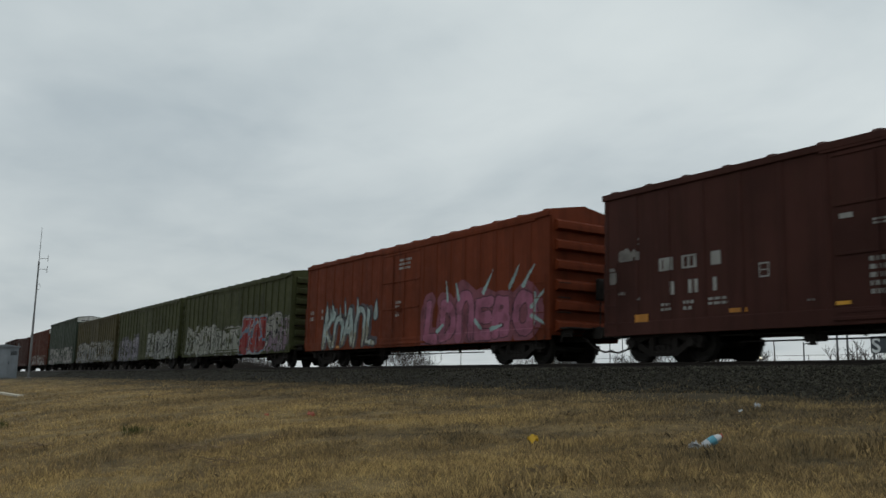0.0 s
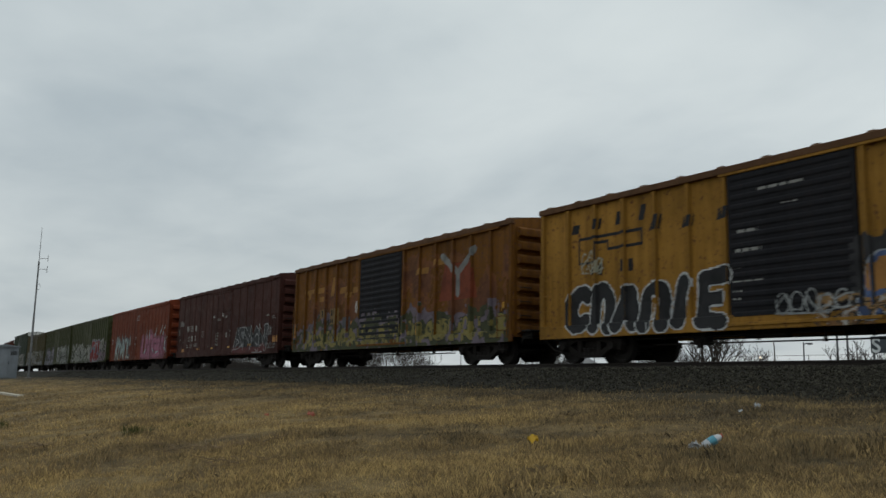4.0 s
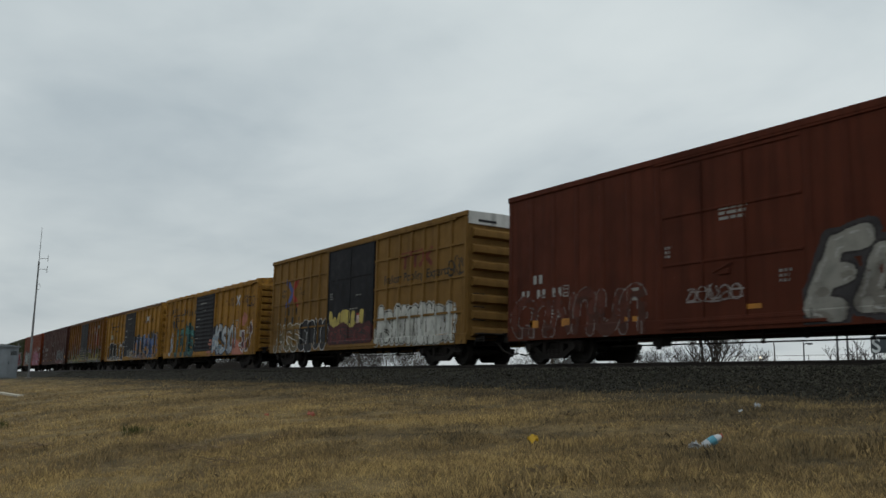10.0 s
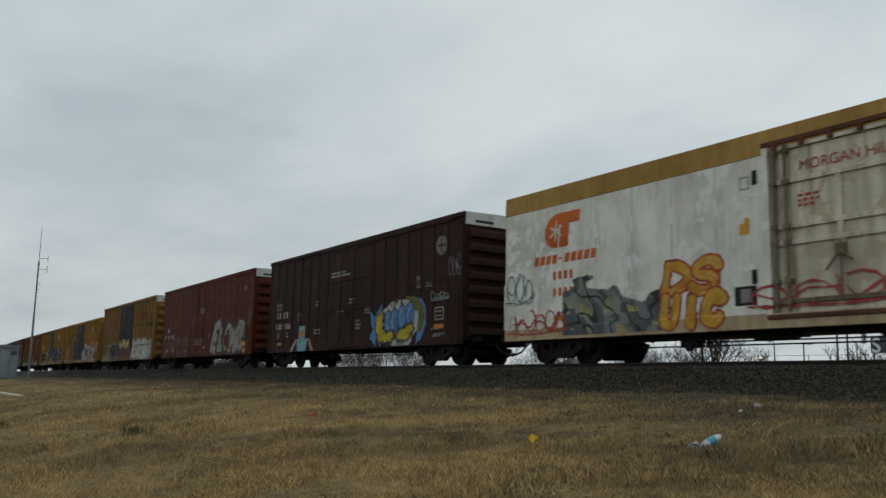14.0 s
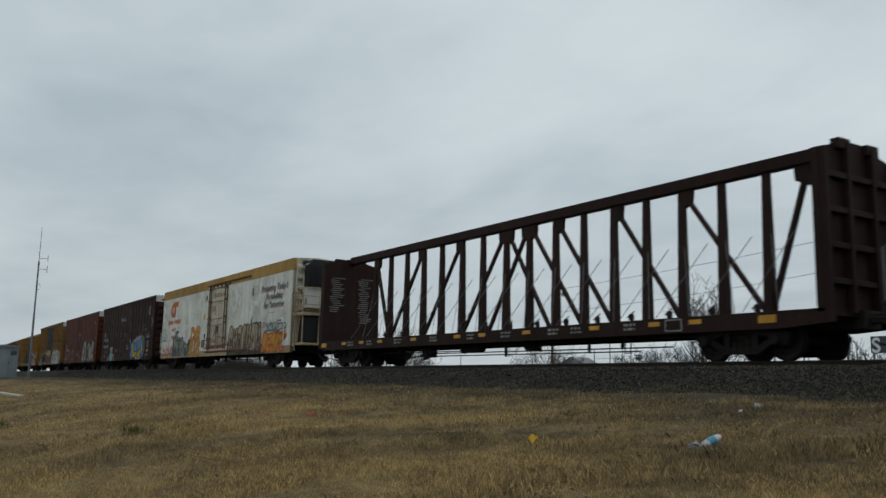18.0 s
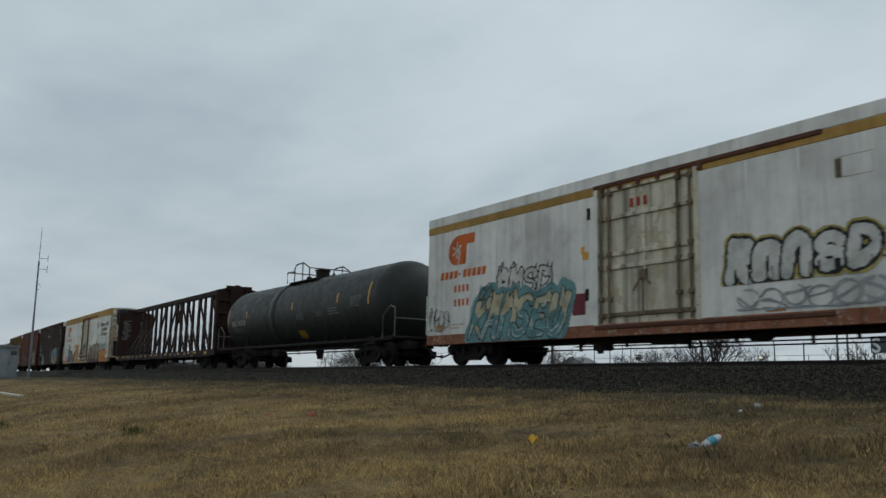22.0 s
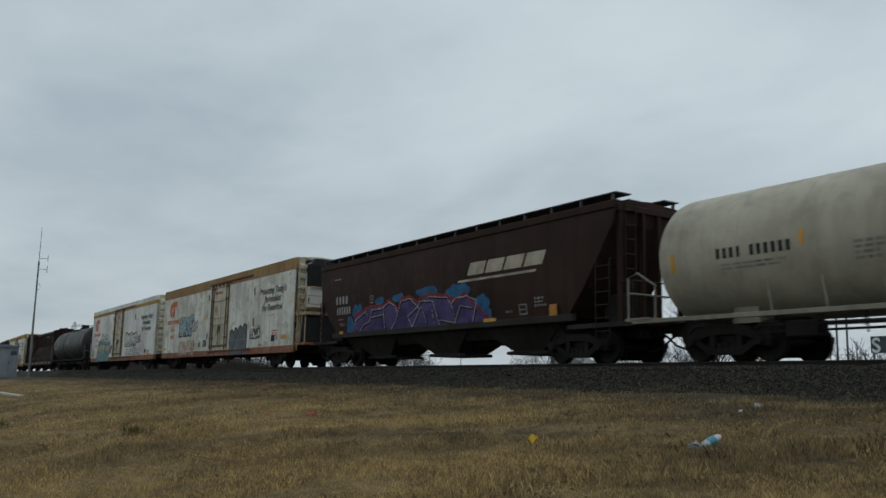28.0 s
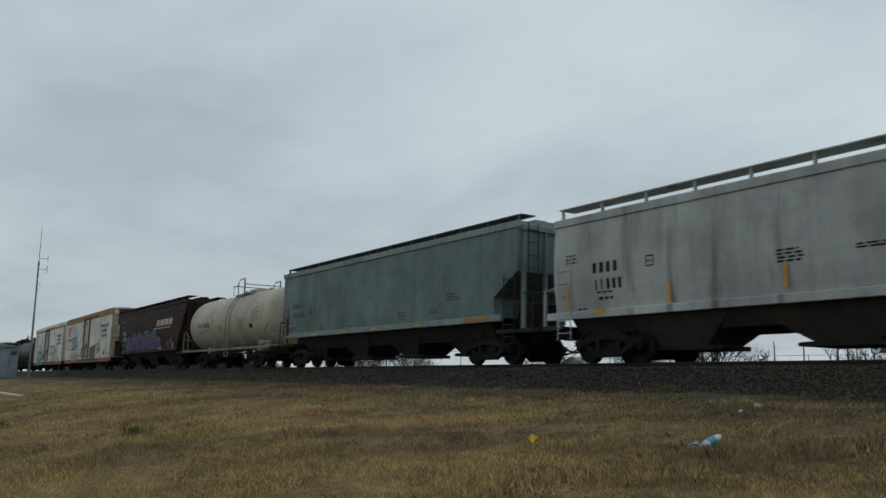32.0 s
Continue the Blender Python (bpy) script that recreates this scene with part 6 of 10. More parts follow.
MARK_WHITE = spray("white_marks", (0.30, 0.30, 0.28))
WALK_GREY = plain("walkway_grating", (0.085, 0.09, 0.088), 0.7, 0.2)
GREY_LINE = spray("grey_line", (0.25, 0.24, 0.21))
UNIT_WHITE = car_paint("unit_white", (0.55, 0.55, 0.52), 0.2, 0.4, 9.1)
UNIT_BLACK = car_paint("unit_black", (0.03, 0.033, 0.036), 0.1, 0.3, 5.6)
CABLE_GREY = plain("steel_cable", (0.11, 0.11, 0.11), 0.6, 0.2)
CAP_WHITE = car_paint("cap_white", (0.52, 0.52, 0.50), 0.3, 0.6, 6.3)

MAROON = car_paint("maroon_paint", (0.052, 0.020, 0.016), 0.30, 0.5, 1.0)
DEEP_BROWN = car_paint("deep_brown_paint", (0.033, 0.016, 0.013), 0.25, 0.5, 2.0)
RED = car_paint("red_oxide_paint", (0.135, 0.030, 0.012), 0.25, 0.55, 3.0)
BRICK = car_paint("brick_red_paint", (0.080, 0.021, 0.011), 0.40, 0.6, 4.0)
OLIVE = car_paint("olive_green_paint", (0.055, 0.060, 0.027), 0.3, 0.6, 5.0)
BROWN_OLIVE = car_paint("brown_olive_paint", (0.068, 0.058, 0.029), 0.4, 0.6, 6.0)
GREY_GREEN = car_paint("grey_green_paint", (0.045, 0.058, 0.043), 0.25, 0.5, 7.0)
OCHRE = car_paint("ochre_paint", (0.145, 0.062, 0.012), 0.95, 0.85, 8.0)
YELLOW = car_paint("yellow_paint", (0.30, 0.155, 0.030), 0.8, 0.65, 9.0, streak=0.35)
YELLOW_B = car_paint("yellow_paint", (0.285, 0.147, 0.030), 0.85, 0.65, 10.0, streak=0.35)
TAN_YELLOW = car_paint("tan_yellow_paint", (0.185, 0.103, 0.031), 0.2, 0.5, 11.0)
RUST_ROOF = car_paint("rusty_roof", (0.11, 0.058, 0.03), 0.9, 0.6, 12.0)
REEFER_WHITE = car_paint("reefer_white", (0.66, 0.655, 0.585), 0.25, 0.4, 13.0, rust_tint=(0.30, 0.24, 0.16), streak=0.2, peel=(0.74, 0.74, 0.72))
REEFER_CLEAN = car_paint("reefer_white", (0.66, 0.655, 0.62), 0.22, 0.4, 14.0, rust_tint=(0.30, 0.24, 0.15), streak=0.2)
REEFER_WORN = car_paint("reefer_white", (0.64, 0.63, 0.57), 0.5, 0.45, 15.0, rust_tint=(0.33, 0.28, 0.19), streak=0.25, peel=(0.44, 0.41, 0.33))
TAN_BAND = car_paint("tan_band", (0.40, 0.245, 0.075), 0.2, 0.5, 16.0)
TAN_WORN = car_paint("tan_band", (0.30, 0.19, 0.09), 0.55, 0.6, 17.0)
TAN_SILL = car_paint("tan_sill", (0.46, 0.35, 0.22), 0.6, 0.7, 18.0)
RUST_SILL = car_paint("rust_sill", (0.26, 0.11, 0.065), 0.8, 0.8, 19.0, rust_tint=(0.34, 0.30, 0.25))
FLAT_BROWN = car_paint("flatcar_brown", (0.028, 0.016, 0.013), 0.3, 0.5, 20.0)
TANK_BLACK = car_paint("tank_black", (0.023, 0.027, 0.025), 0.1, 0.35, 21.0, 0.48)
TANK_TAN = car_paint("tank_tan", (0.40, 0.365, 0.285), 0.10, 0.30, 22.0, 0.5, streak=0.12)
TAN_FRAME = car_paint("tan_frame", (0.26, 0.24, 0.19), 0.4, 0.6, 23.0)
HOPPER_BROWN = car_paint("hopper_brown", (0.038, 0.022, 0.017), 0.2, 0.5, 24.0)
HOPPER_BLUE = car_paint("hopper_blue_grey", (0.158, 0.200, 0.195), 0.08, 0.35, 25.0)
HOPPER_GREY = car_paint("hopper_pale_grey", (0.40, 0.41, 0.395), 0.06, 0.35, 26.0, streak=0.8)
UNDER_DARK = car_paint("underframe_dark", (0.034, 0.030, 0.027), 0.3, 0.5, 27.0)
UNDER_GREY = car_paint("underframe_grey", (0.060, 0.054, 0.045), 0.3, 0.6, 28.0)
BLUE_RAIL = car_paint("blue_grey_rail", (0.22, 0.26, 0.25), 0.1, 0.5, 29.0)
ORANGE_INK = spray("orange_lettering", (0.50, 0.115, 0.022))
DULL_RED = spray("dull_red_sign", (0.15, 0.035, 0.02))
RED_INK = spray("red_lettering", (0.33, 0.05, 0.03))
TEAL_INK = spray("teal_lettering", (0.025, 0.145, 0.15))
GREY_PATCH = spray("grey_patch", (0.07, 0.075, 0.085))
FADED_OCHRE = spray("faded_ochre", (0.27, 0.135, 0.028))
BLUE_INK = spray("blue_paint", (0.05, 0.075, 0.22))
CREAM_INK = spray("cream_lettering", (0.42, 0.37, 0.29))


def small_print(side, *spots, m=None):
    for i, (u, z, w, h, rows) in enumerate(spots):
        side.lines(u, z, w, h, rows, m or WHITE_STENCIL, i + int(u * 10))


def piece(side, u0, u1, z0, z1, count, seed, cs, label, cell=0.03, **style):
    side.raster("graffiti", u0 - 0.25, u1 + 0.25, z0 - 0.02, z1 + 0.6, colours(*cs), sprayed(u0, u1, z0, z1, count, seed, **style), label, cell)


def letters(side, u0, u1, z0, z1, signs, seed, cs, label, cell=0.027, **style):
    side.raster("graffiti", u0 - 0.3, u1 + 0.45, z0 - 0.02, z1 + 0.45, colours(*cs), lettered(u0, u1, z0, z1, signs, seed, **style), label, cell)


def scrawl(side, u0, u1, z0, z1, count, seed, c, label="thin sprayed scrawl", thick=0.022, cell=0.02):
    side.raster("graffiti", u0 - 0.1, u1 + 0.2, z0, z1 + 0.05, colours(c), tags(u0, u1, z0, z1, count, seed, thick), label, cell)


GHOST = ((0.26, 0.25, 0.23), (0.19, 0.18, 0.17), (0.05, 0.05, 0.05), (0.12, 0.12, 0.12), (0.34, 0.33, 0.31))

# far cars, already gone by when the shot begins
for k, (paint, high, cap, text) in enumerate(((DEEP_BROWN, 4.1, None, "dark brown weathered boxcar far down the train"), (MAROON, 4.1, None, "dull maroon boxcar far down the train"),
                                              (DEEP_BROWN, 4.4, None, "deep brown boxcar with rusty ends"), (MAROON, 4.1, None, "dark maroon boxcar with faded markings"))):
    boxcar(text, -185.4 + 17 * k, 15.5, high, paint, 0.95, ribs=6, cap=cap, seed=k)
s = boxcar("faded red-brown boxcar with a white end cap", -117.4, 15.6, 4.35, BRICK, 0.95, cap=CAP_WHITE, seed=5)
piece(s, 1.0, 14.0, 0.6, 1.7, 10, 31, GHOST, "old grey graffiti along the lower side", 0.07, ragged=0.42)
s = boxcar("tall grey-green boxcar with a pale end cap", -100.5, 15.6, 4.75, GREY_GREEN, 0.9, cap=CAP_WHITE, seed=6)
piece(s, 0.8, 14.6, 0.6, 2.2, 11, 32, GHOST, "old grey graffiti along the lower side", 0.07, ragged=0.40)
s = boxcar("brown-olive ribbed boxcar with worn graffiti", -83.9, 15.6, 4.1, BROWN_OLIVE, 0.78, 0.05, 0.06, seed=7)
piece(s, 0.5, 15.0, 0.6, 2.3, 13, 33, ((0.222, 0.215, 0.192), (0.148, 0.148, 0.148), (0.05, 0.05, 0.05), (0.089, 0.089, 0.089), (0.266, 0.259, 0.237)), "worn pale graffiti along the lower side", 0.06, ragged=0.36)
s = boxcar("dark olive-green ribbed boxcar with worn graffiti", -67.2, 15.5, 4.1, OLIVE, 0.78, 0.05, 0.06, seed=8)
piece(s, 0.4, 6.0, 0.6, 2.2, 6, 34, ((0.178, 0.163, 0.192), (0.126, 0.118, 0.141), (0.04, 0.04, 0.05), (0.074, 0.074, 0.074), (0.237, 0.222, 0.237)), "faded purple-grey graffiti", 0.05, ragged=0.34, cloud=0.2)
piece(s, 8.4, 15.0, 0.6, 2.4, 7, 35, ((0.222, 0.229, 0.207), (0.163, 0.170, 0.155), (0.02, 0.02, 0.02), (0.074, 0.074, 0.074), (0.296, 0.296, 0.281)), "white graffiti with black edges", 0.05, ragged=0.30)
s = boxcar("dark olive-green ribbed boxcar with bright graffiti", -50.76, 15.6, 4.1, OLIVE, 0.78, 0.05, 0.06, door=(5.8, 9.3), seed=9)
piece(s, 0.6, 9.4, 0.62, 2.3, 10, 36, ((0.252, 0.252, 0.222), (0.192, 0.200, 0.170), (0.05, 0.05, 0.04), (0.096, 0.096, 0.089), (0.311, 0.311, 0.281)), "worn cream graffiti along the lower side", 0.04, ragged=0.34)
piece(s, 9.6, 12.6, 0.62, 2.5, 3, 37, ((0.207, 0.026, 0.022), (0.178, 0.022, 0.022), (0.089, 0.163, 0.222), (0.222, 0.222, 0.207), (0.311, 0.296, 0.281)), "red and blue graffiti", 0.04, cloud=0.12)
piece(s, 12.8, 15.2, 0.62, 2.5, 3, 38, ((0.222, 0.215, 0.192), (0.163, 0.118, 0.148), (0.04, 0.04, 0.04), (0.074, 0.089, 0.118), (0.296, 0.296, 0.281)), "worn pale graffiti", 0.04, ragged=0.3)

s = boxcar("bright rusty-red boxcar with two painted graffiti pieces", -33.54, 15.65, 4.1, RED, 0.82, 0.09, 0.025, door=(6.4, 9.0), ribs=6, seed=10, rise=0.28)
letters(s, 1.7, 6.1, 0.64, 2.25, "kvavl", 41, ((0.272, 0.336, 0.328), (0.208, 0.200, 0.152), (0.035, 0.035, 0.04), (0.080, 0.064, 0.072), (0.384, 0.408, 0.384)), "pale blue-grey graffiti with dark edges", r=0.11, edge=0.06, slant=0.12, drop=(0.12, 0.06), spikes=0.45, flow=0.42, wobble=0.2)
letters(s, 9.3, 15.0, 0.66, 2.25, "ldvebo", 42, ((0.288, 0.100, 0.160), (0.240, 0.080, 0.124), (0.060, 0.024, 0.036), (0.184, 0.060, 0.080), (0.336, 0.160, 0.216)), "large pink graffiti with pale teal spikes", r=0.17, edge=0.03, slant=0.08, halo=0.24, shine=False, flow=0.4, wobble=0.18)
s.raster("graffiti", 9.0, 15.5, 0.66, 2.9, colours((0.26, 0.36, 0.35)), lambda u, z: np.where(np.minimum.reduce([stroke_far(u, z, l) - 0.075 * np.clip(1 - np.hypot(u - l[0][0], z - l[0][1]) / 0.95, 0.08, 1) for l in (
    [(10.7, 2.0), (10.6, 2.62)], [(11.3, 2.0), (11.15, 2.5)], [(12.6, 2.1), (13.1, 2.75)], [(13.9, 2.15), (14.3, 2.75)], [(14.5, 2.15), (15.0, 2.7)], [(14.9, 1.55), (15.45, 2.0)], [(14.9, 1.3), (15.45, 1.05)], [(15.0, 1.9), (15.0, 0.9)], [(10.1, 1.05), (10.45, 1.25)], [(12.2, 1.3), (12.5, 1.05)], [(13.0, 1.0), (13.5, 1.1)])]) < 0, 0, -1), "pale teal graffiti arrows", 0.027)
small_print(s, (7.6, 3.22, 1.0, 0.42, 3), (0.35, 1.75, 0.5, 0.5, 2), (1.45, 1.75, 0.25, 0.5, 2), (7.4, 1.6, 0.4, 0.6, 4))
s.patch("panel", 12.45, 13.2, 1.12, 1.72, DOOR_BLACK, "dark patch under the notice box")
frame_box(s, 12.55, 1.2, 0.6, 0.5, WHITE_STENCIL, 3)
placards(s, (14.1, 0.66, 0.75, 0.22, ORANGE_PLATE), (0.3, 0.68, 0.4, 0.1, ORANGE_PLATE), (2.9, 0.68, 0.4, 0.1, ORANGE_PLATE), (5.4, 0.68, 0.4, 0.1, ORANGE_PLATE))

s = boxcar("dark maroon boxcar with white stencils and black graffiti", -15.82, 15.4, 4.12, MAROON, 0.95, 0.045, 0.03, door=(6.2, 9.05), ribs=8, seams=14, seed=11)
for u, w in ((1.80, 0.42), (2.48, 0.42), (3.30, 0.26)):
    s.patch("stencil_plate", u, u + w, 2.06, 2.36, WHITE_STENCIL, lean=0.0)
s.marks(1.90, 2.10, 0.14, 0.22, "i ", MAROON, lift=0.008)
s.marks(2.55, 2.10, 0.17, 0.22, "xx", MAROON, lift=0.008)
s.marks(2.15, 1.50, 0.17, 0.30, "x  xx  x", MARK_WHITE)
small_print(s, (1.85, 1.1, 0.35, 0.22, 2), (2.5, 1.08, 0.36, 0.26, 2), (3.2, 1.16, 0.55, 0.2, 2), (7.0, 2.4, 0.7, 0.14, 2), (8.2, 2.5, 0.45, 0.14, 2), (6.9, 1.1, 0.4, 0.75, 5), (9.0, 1.5, 0.2, 0.4, 2),
            (13.9, 2.3, 0.5, 0.1, 1), (14.6, 2.15, 0.4, 0.16, 2), (14.2, 1.5, 0.5, 0.3, 2), (0.5, 1.55, 0.2, 0.12, 1), (5.6, 1.1, 0.2, 0.06, 1))
s.patch("stencil_plate", 6.35, 6.62, 2.62, 2.72, WHITE_STENCIL)
s.patch("stencil_plate", 8.45, 8.62, 1.55, 1.8, WHITE_STENCIL)
s.raster("round_notice", 7.75, 8.05, 2.55, 2.9, colours((0.42, 0.42, 0.4)), lambda u, z: np.where(np.hypot(u - 7.9, z - 2.72) < 0.12, 0, -1), "small round white notice", 0.02)
frame_box(s, 4.52, 1.68, 0.24, 0.30, WHITE_STENCIL, 1)
placards(s, (1.05, 0.92, 0.42, 0.18, ORANGE_PLATE), (3.75, 1.0, 0.45, 0.09, ORANGE_PLATE), (6.2, 1.0, 0.3, 0.07, YELLOW_TAPE), (8.8, 1.0, 0.3, 0.07, YELLOW_TAPE), (11.6, 1.02, 0.45, 0.1, YELLOW_TAPE), (14.75, 1.12, 0.55, 0.28, ORANGE_PLATE))


def angular(side):
    """A jagged piece: charcoal above, dull red below, with thin chalk-white edges and a few pale flakes."""
    body = [(9.51, 0.72), (10.13, 1.96), (11.24, 1.93), (11.98, 1.96), (12.34, 1.53), (12.68, 1.93), (13.11, 1.71), (13.62, 1.39), (13.68, 1.97), (14.17, 1.97), (14.09, 0.74), (12.16, 0.69)]
    edge = [(9.55, 0.76), (10.13, 1.96), (10.31, 1.72), (10.51, 1.93), (11.27, 1.94), (11.87, 1.43), (11.98, 2.02), (12.26, 1.52), (12.68, 1.95), (13.11, 1.67), (13.06, 2.03), (13.77, 1.27), (13.68, 1.97), (14.17, 1.97), (14.14, 1.75), (13.91, 1.43), (14.11, 1.24), (14.10, 1.02), (13.96, 0.75), (13.79, 0.76), (13.35, 1.53)]
    inner = [[(10.12, 1.13), (10.21, 1.39), (10.44, 1.21), (10.12, 1.12)], [(9.80, 0.91), (10.26, 0.90), (10.96, 1.11)], [(10.31, 1.65), (10.71, 1.23), (11.12, 0.82)], [(10.63, 1.69), (10.98, 1.69), (10.92, 1.54), (11.14, 1.33)], [(11.58, 1.43), (12.01, 0.84), (12.11, 1.45)], [(11.24, 1.90), (11.20, 1.65), (11.47, 1.31)], [(12.56, 1.42), (12.79, 1.58), (13.07, 1.44), (13.06, 1.14), (12.84, 1.04), (12.55, 1.18)], [(12.61, 0.87), (12.90, 0.74), (13.40, 1.06)], [(12.23, 0.69), (13.59, 0.71)]]

    def pick(u, z):
        wave = rough_field(u, z, 0.25, 44)
        out = np.where(within(u, z, body), np.where(z < 0.88 + 0.25 * wave, 1, 0), -1)
        flake = (rough_field(u, z, 0.3, 45) > 0.72) & (out == 0) & (z < 1.75) & (z > 1.0)
        out = np.where(flake, 3, out)
        far = np.minimum.reduce([stroke_far(u, z, line) for line in inner])
        out = np.where(far < 0.012 + 0.02 * wave, 2, out)
        return np.where(stroke_far(u, z, edge) < 0.011 + 0.014 * wave, 2, out)

    side.raster("graffiti", 9.3, 14.5, 0.64, 2.3, colours((0.030, 0.030, 0.032), (0.085, 0.018, 0.017), (0.27, 0.27, 0.265), (0.11, 0.115, 0.12)), pick, "charcoal angular graffiti with thin white edges", 0.02)


angular(s)
scrawl(s, 14.0, 14.6, 1.45, 1.95, 3, 46, (0.16, 0.15, 0.15), thick=0.024)
scrawl(s, 14.1, 15.1, 0.85, 1.15, 4, 47, (0.15, 0.145, 0.14))
s.raster("worn_patch", 0.2, 1.2, 1.4, 3.0, colours((0.16, 0.15, 0.14)), lambda u, z: np.where(rough_field(u, z, 0.4, 7) * 0.7 + rough_field(u, z, 0.12, 8) * 0.3 > 0.62, 0, -1), "chalky worn patches on the paint", 0.04)

s = boxcar("rust-stained ochre boxcar with old green graffiti band", 1.2, 15.3, 4.12, OCHRE, 0.98, 0.055, 0.11, door=(6.0, 9.05), door_kind="corrugated", door_paint=DOOR_BLACK, roof=RUST_ROOF, ribs=8, seed=12)


def green_band(u, z):
    edge = 1.25 + 0.55 * rough_field(u, z * 0, 0.9, 51) + 0.55 * rough_field(u, z, 0.22, 52)
    out = np.where(z < edge, 0, -1)
    pale = (z < edge) & (z > edge - 0.28) & (rough_field(u, z, 0.5, 53) > 0.45)
    out = np.where(pale, 1, out)
    inked = lettered(0.5, 15.0, 0.72, 1.5, "ahbsuorkeanmhasurdb", 54, r=0.13, edge=0.03, ragged=0.42, shine=False)(u, z)
    out = np.where((inked >= 0) & (inked < 2), 2, np.where(inked == 2, 3, out))
    out = np.where((rough_field(u, z, 0.18, 56) > 0.74) & (out >= 0), 1, out)
    return np.where((rough_field(u, z, 0.25, 55) < 0.16) & (out == 0), -1, out)


def rusted(u, z):
    """Rust blooms over the panels; the old yellow stays along the top and at the end."""
    edge = rough_field(u, z, 0.9, 57) * 0.5 + rough_field(u, z * 0.45, 0.3, 58) * 0.3 + rough_field(u, z, 0.09, 59) * 0.2
    level = 0.60 - 0.16 * np.clip((u - 0.6) / 3.0, 0, 1) + 0.5 * np.clip((z - 3.35) / 0.5, 0, 1)
    return np.where((edge > level + 0.10) & (z < 3.2), 1, np.where(edge > level, 0, -1))


for u0, u1 in ((0.3, 5.85), (9.2, 15.1)):
    s.raster("rust_patch", u0, u1, 1.3, 3.8, colours((0.150, 0.056, 0.016), (0.112, 0.040, 0.015)), rusted, "orange-brown rust blooms on the old paint", 0.035)
s.raster("graffiti", 0.05, 15.2, 0.62, 2.5, colours((0.046, 0.050, 0.023), (0.135, 0.11, 0.135), (0.20, 0.165, 0.05), (0.024, 0.027, 0.02)), green_band, "old olive-green and yellow graffiti band with pale edges", 0.035)
s.raster("sign", 10.7, 14.3, 1.9, 3.7, colours((0.20, 0.205, 0.195), (0.17, 0.038, 0.015)),
         lambda u, z: np.where(np.minimum(stroke_far(u, z, [(12.45, 2.2), (12.45, 2.85), (11.55, 3.45)]), stroke_far(u, z, [(12.45, 2.85), (13.35, 3.5)])) < 0.11, 0,
                               np.where((np.abs(u - 12.45) < 1.05 - 0.25 * (z - 2.0)) & (z > 2.0) & (z < 3.15), 1, -1)), "faded grey split sign on a rust-red ground", 0.035)
TAN_STENCIL = spray("tan_stencil", (0.185, 0.120, 0.045))
s.patch("tan_plate", 2.50, 3.14, 1.92, 2.26, TAN_STENCIL, lift=0.024)
s.patch("tan_plate", 3.42, 4.2, 1.64, 2.26, TAN_STENCIL, lift=0.024)
s.marks(2.66, 1.98, 0.18, 0.24, "xx", DOOR_BLACK, lift=0.03)
s.marks(3.52, 1.98, 0.18, 0.24, "xx", DOOR_BLACK, lift=0.03)
s.marks(2.85, 1.68, 0.15, 0.17, "xx xxx", DOOR_BLACK, lift=0.03)
s.patch("grey_patch", 4.54, 5.17, 1.45, 1.86, GREY_PATCH, lift=0.02)
s.raster("graffiti", 5.55, 5.95, 1.95, 2.5, colours((0.42, 0.41, 0.37)), tags(5.6, 5.85, 2.0, 2.45, 1, 59, 0.06), "small white sprayed mark", 0.027)
for u, z, w, h in ((1.1, 3.0, 0.9, 0.16), (1.25, 2.75, 0.25, 0.4), (2.2, 2.95, 0.75, 0.22), (2.35, 2.6, 0.6, 0.2), (3.4, 2.75, 0.28, 0.75), (4.2, 2.8, 0.7, 0.24), (4.6, 2.6, 0.6, 0.2), (5.3, 2.75, 0.5, 0.22), (9.9, 3.0, 0.8, 0.2), (11.0, 3.2, 0.7, 0.2)):
    s.patch("faded_block", u, u + w, z, z + h, FADED_OCHRE, lean=0.25, lift=0.013)
placards(s, (14.75, 0.9, 0.1, 0.9, YELLOW_TAPE), (10.1, 1.0, 0.1, 0.4, YELLOW_TAPE), (5.2, 1.3, 0.1, 0.4, ORANGE_PLATE), (0.15, 1.2, 0.1, 0.6, ORANGE_PLATE))


def rail_name(side, u, z):
    """The owner's name and sign on a yellow car, as plain slanted blocks."""
    for i, (dz, h) in enumerate(((0.0, 0.32), (0.03, 0.36), (0.05, 0.44), (0.05, 0.50))):
        side.marks(u + 0.8 * i, z + 0.30 + dz, 0.5 if i < 2 else 0.3, h * 0.75, "x", BLACK_STENCIL, lean=0.25)
    for i in range(3):
        side.marks(u + 2.75 + 0.98 * i, z + (0.05, -0.02, 0.02)[i], 0.56, (0.36, 0.26, 0.26)[i], "x", BLACK_STENCIL, lean=0.25)
    lines = [[(u + 0.3, z - 0.5), (u + 0.3, z + 0.14), (u + 2.5, z + 0.14), (u + 2.5, z - 0.22), (u + 1.35, z - 0.22), (u + 1.35, z - 0.02), (u + 0.95, z - 0.02), (u + 0.95, z - 0.5), (u + 0.3, z - 0.5)]]
    side.raster("sign", u + 0.1, u + 2.8, z - 0.65, z + 0.3, colours((0.018, 0.018, 0.02)), lambda p, q: np.where(np.minimum.reduce([stroke_far(p, q, l) for l in lines]) < 0.035, 0, -1), "black outline sign", 0.025)


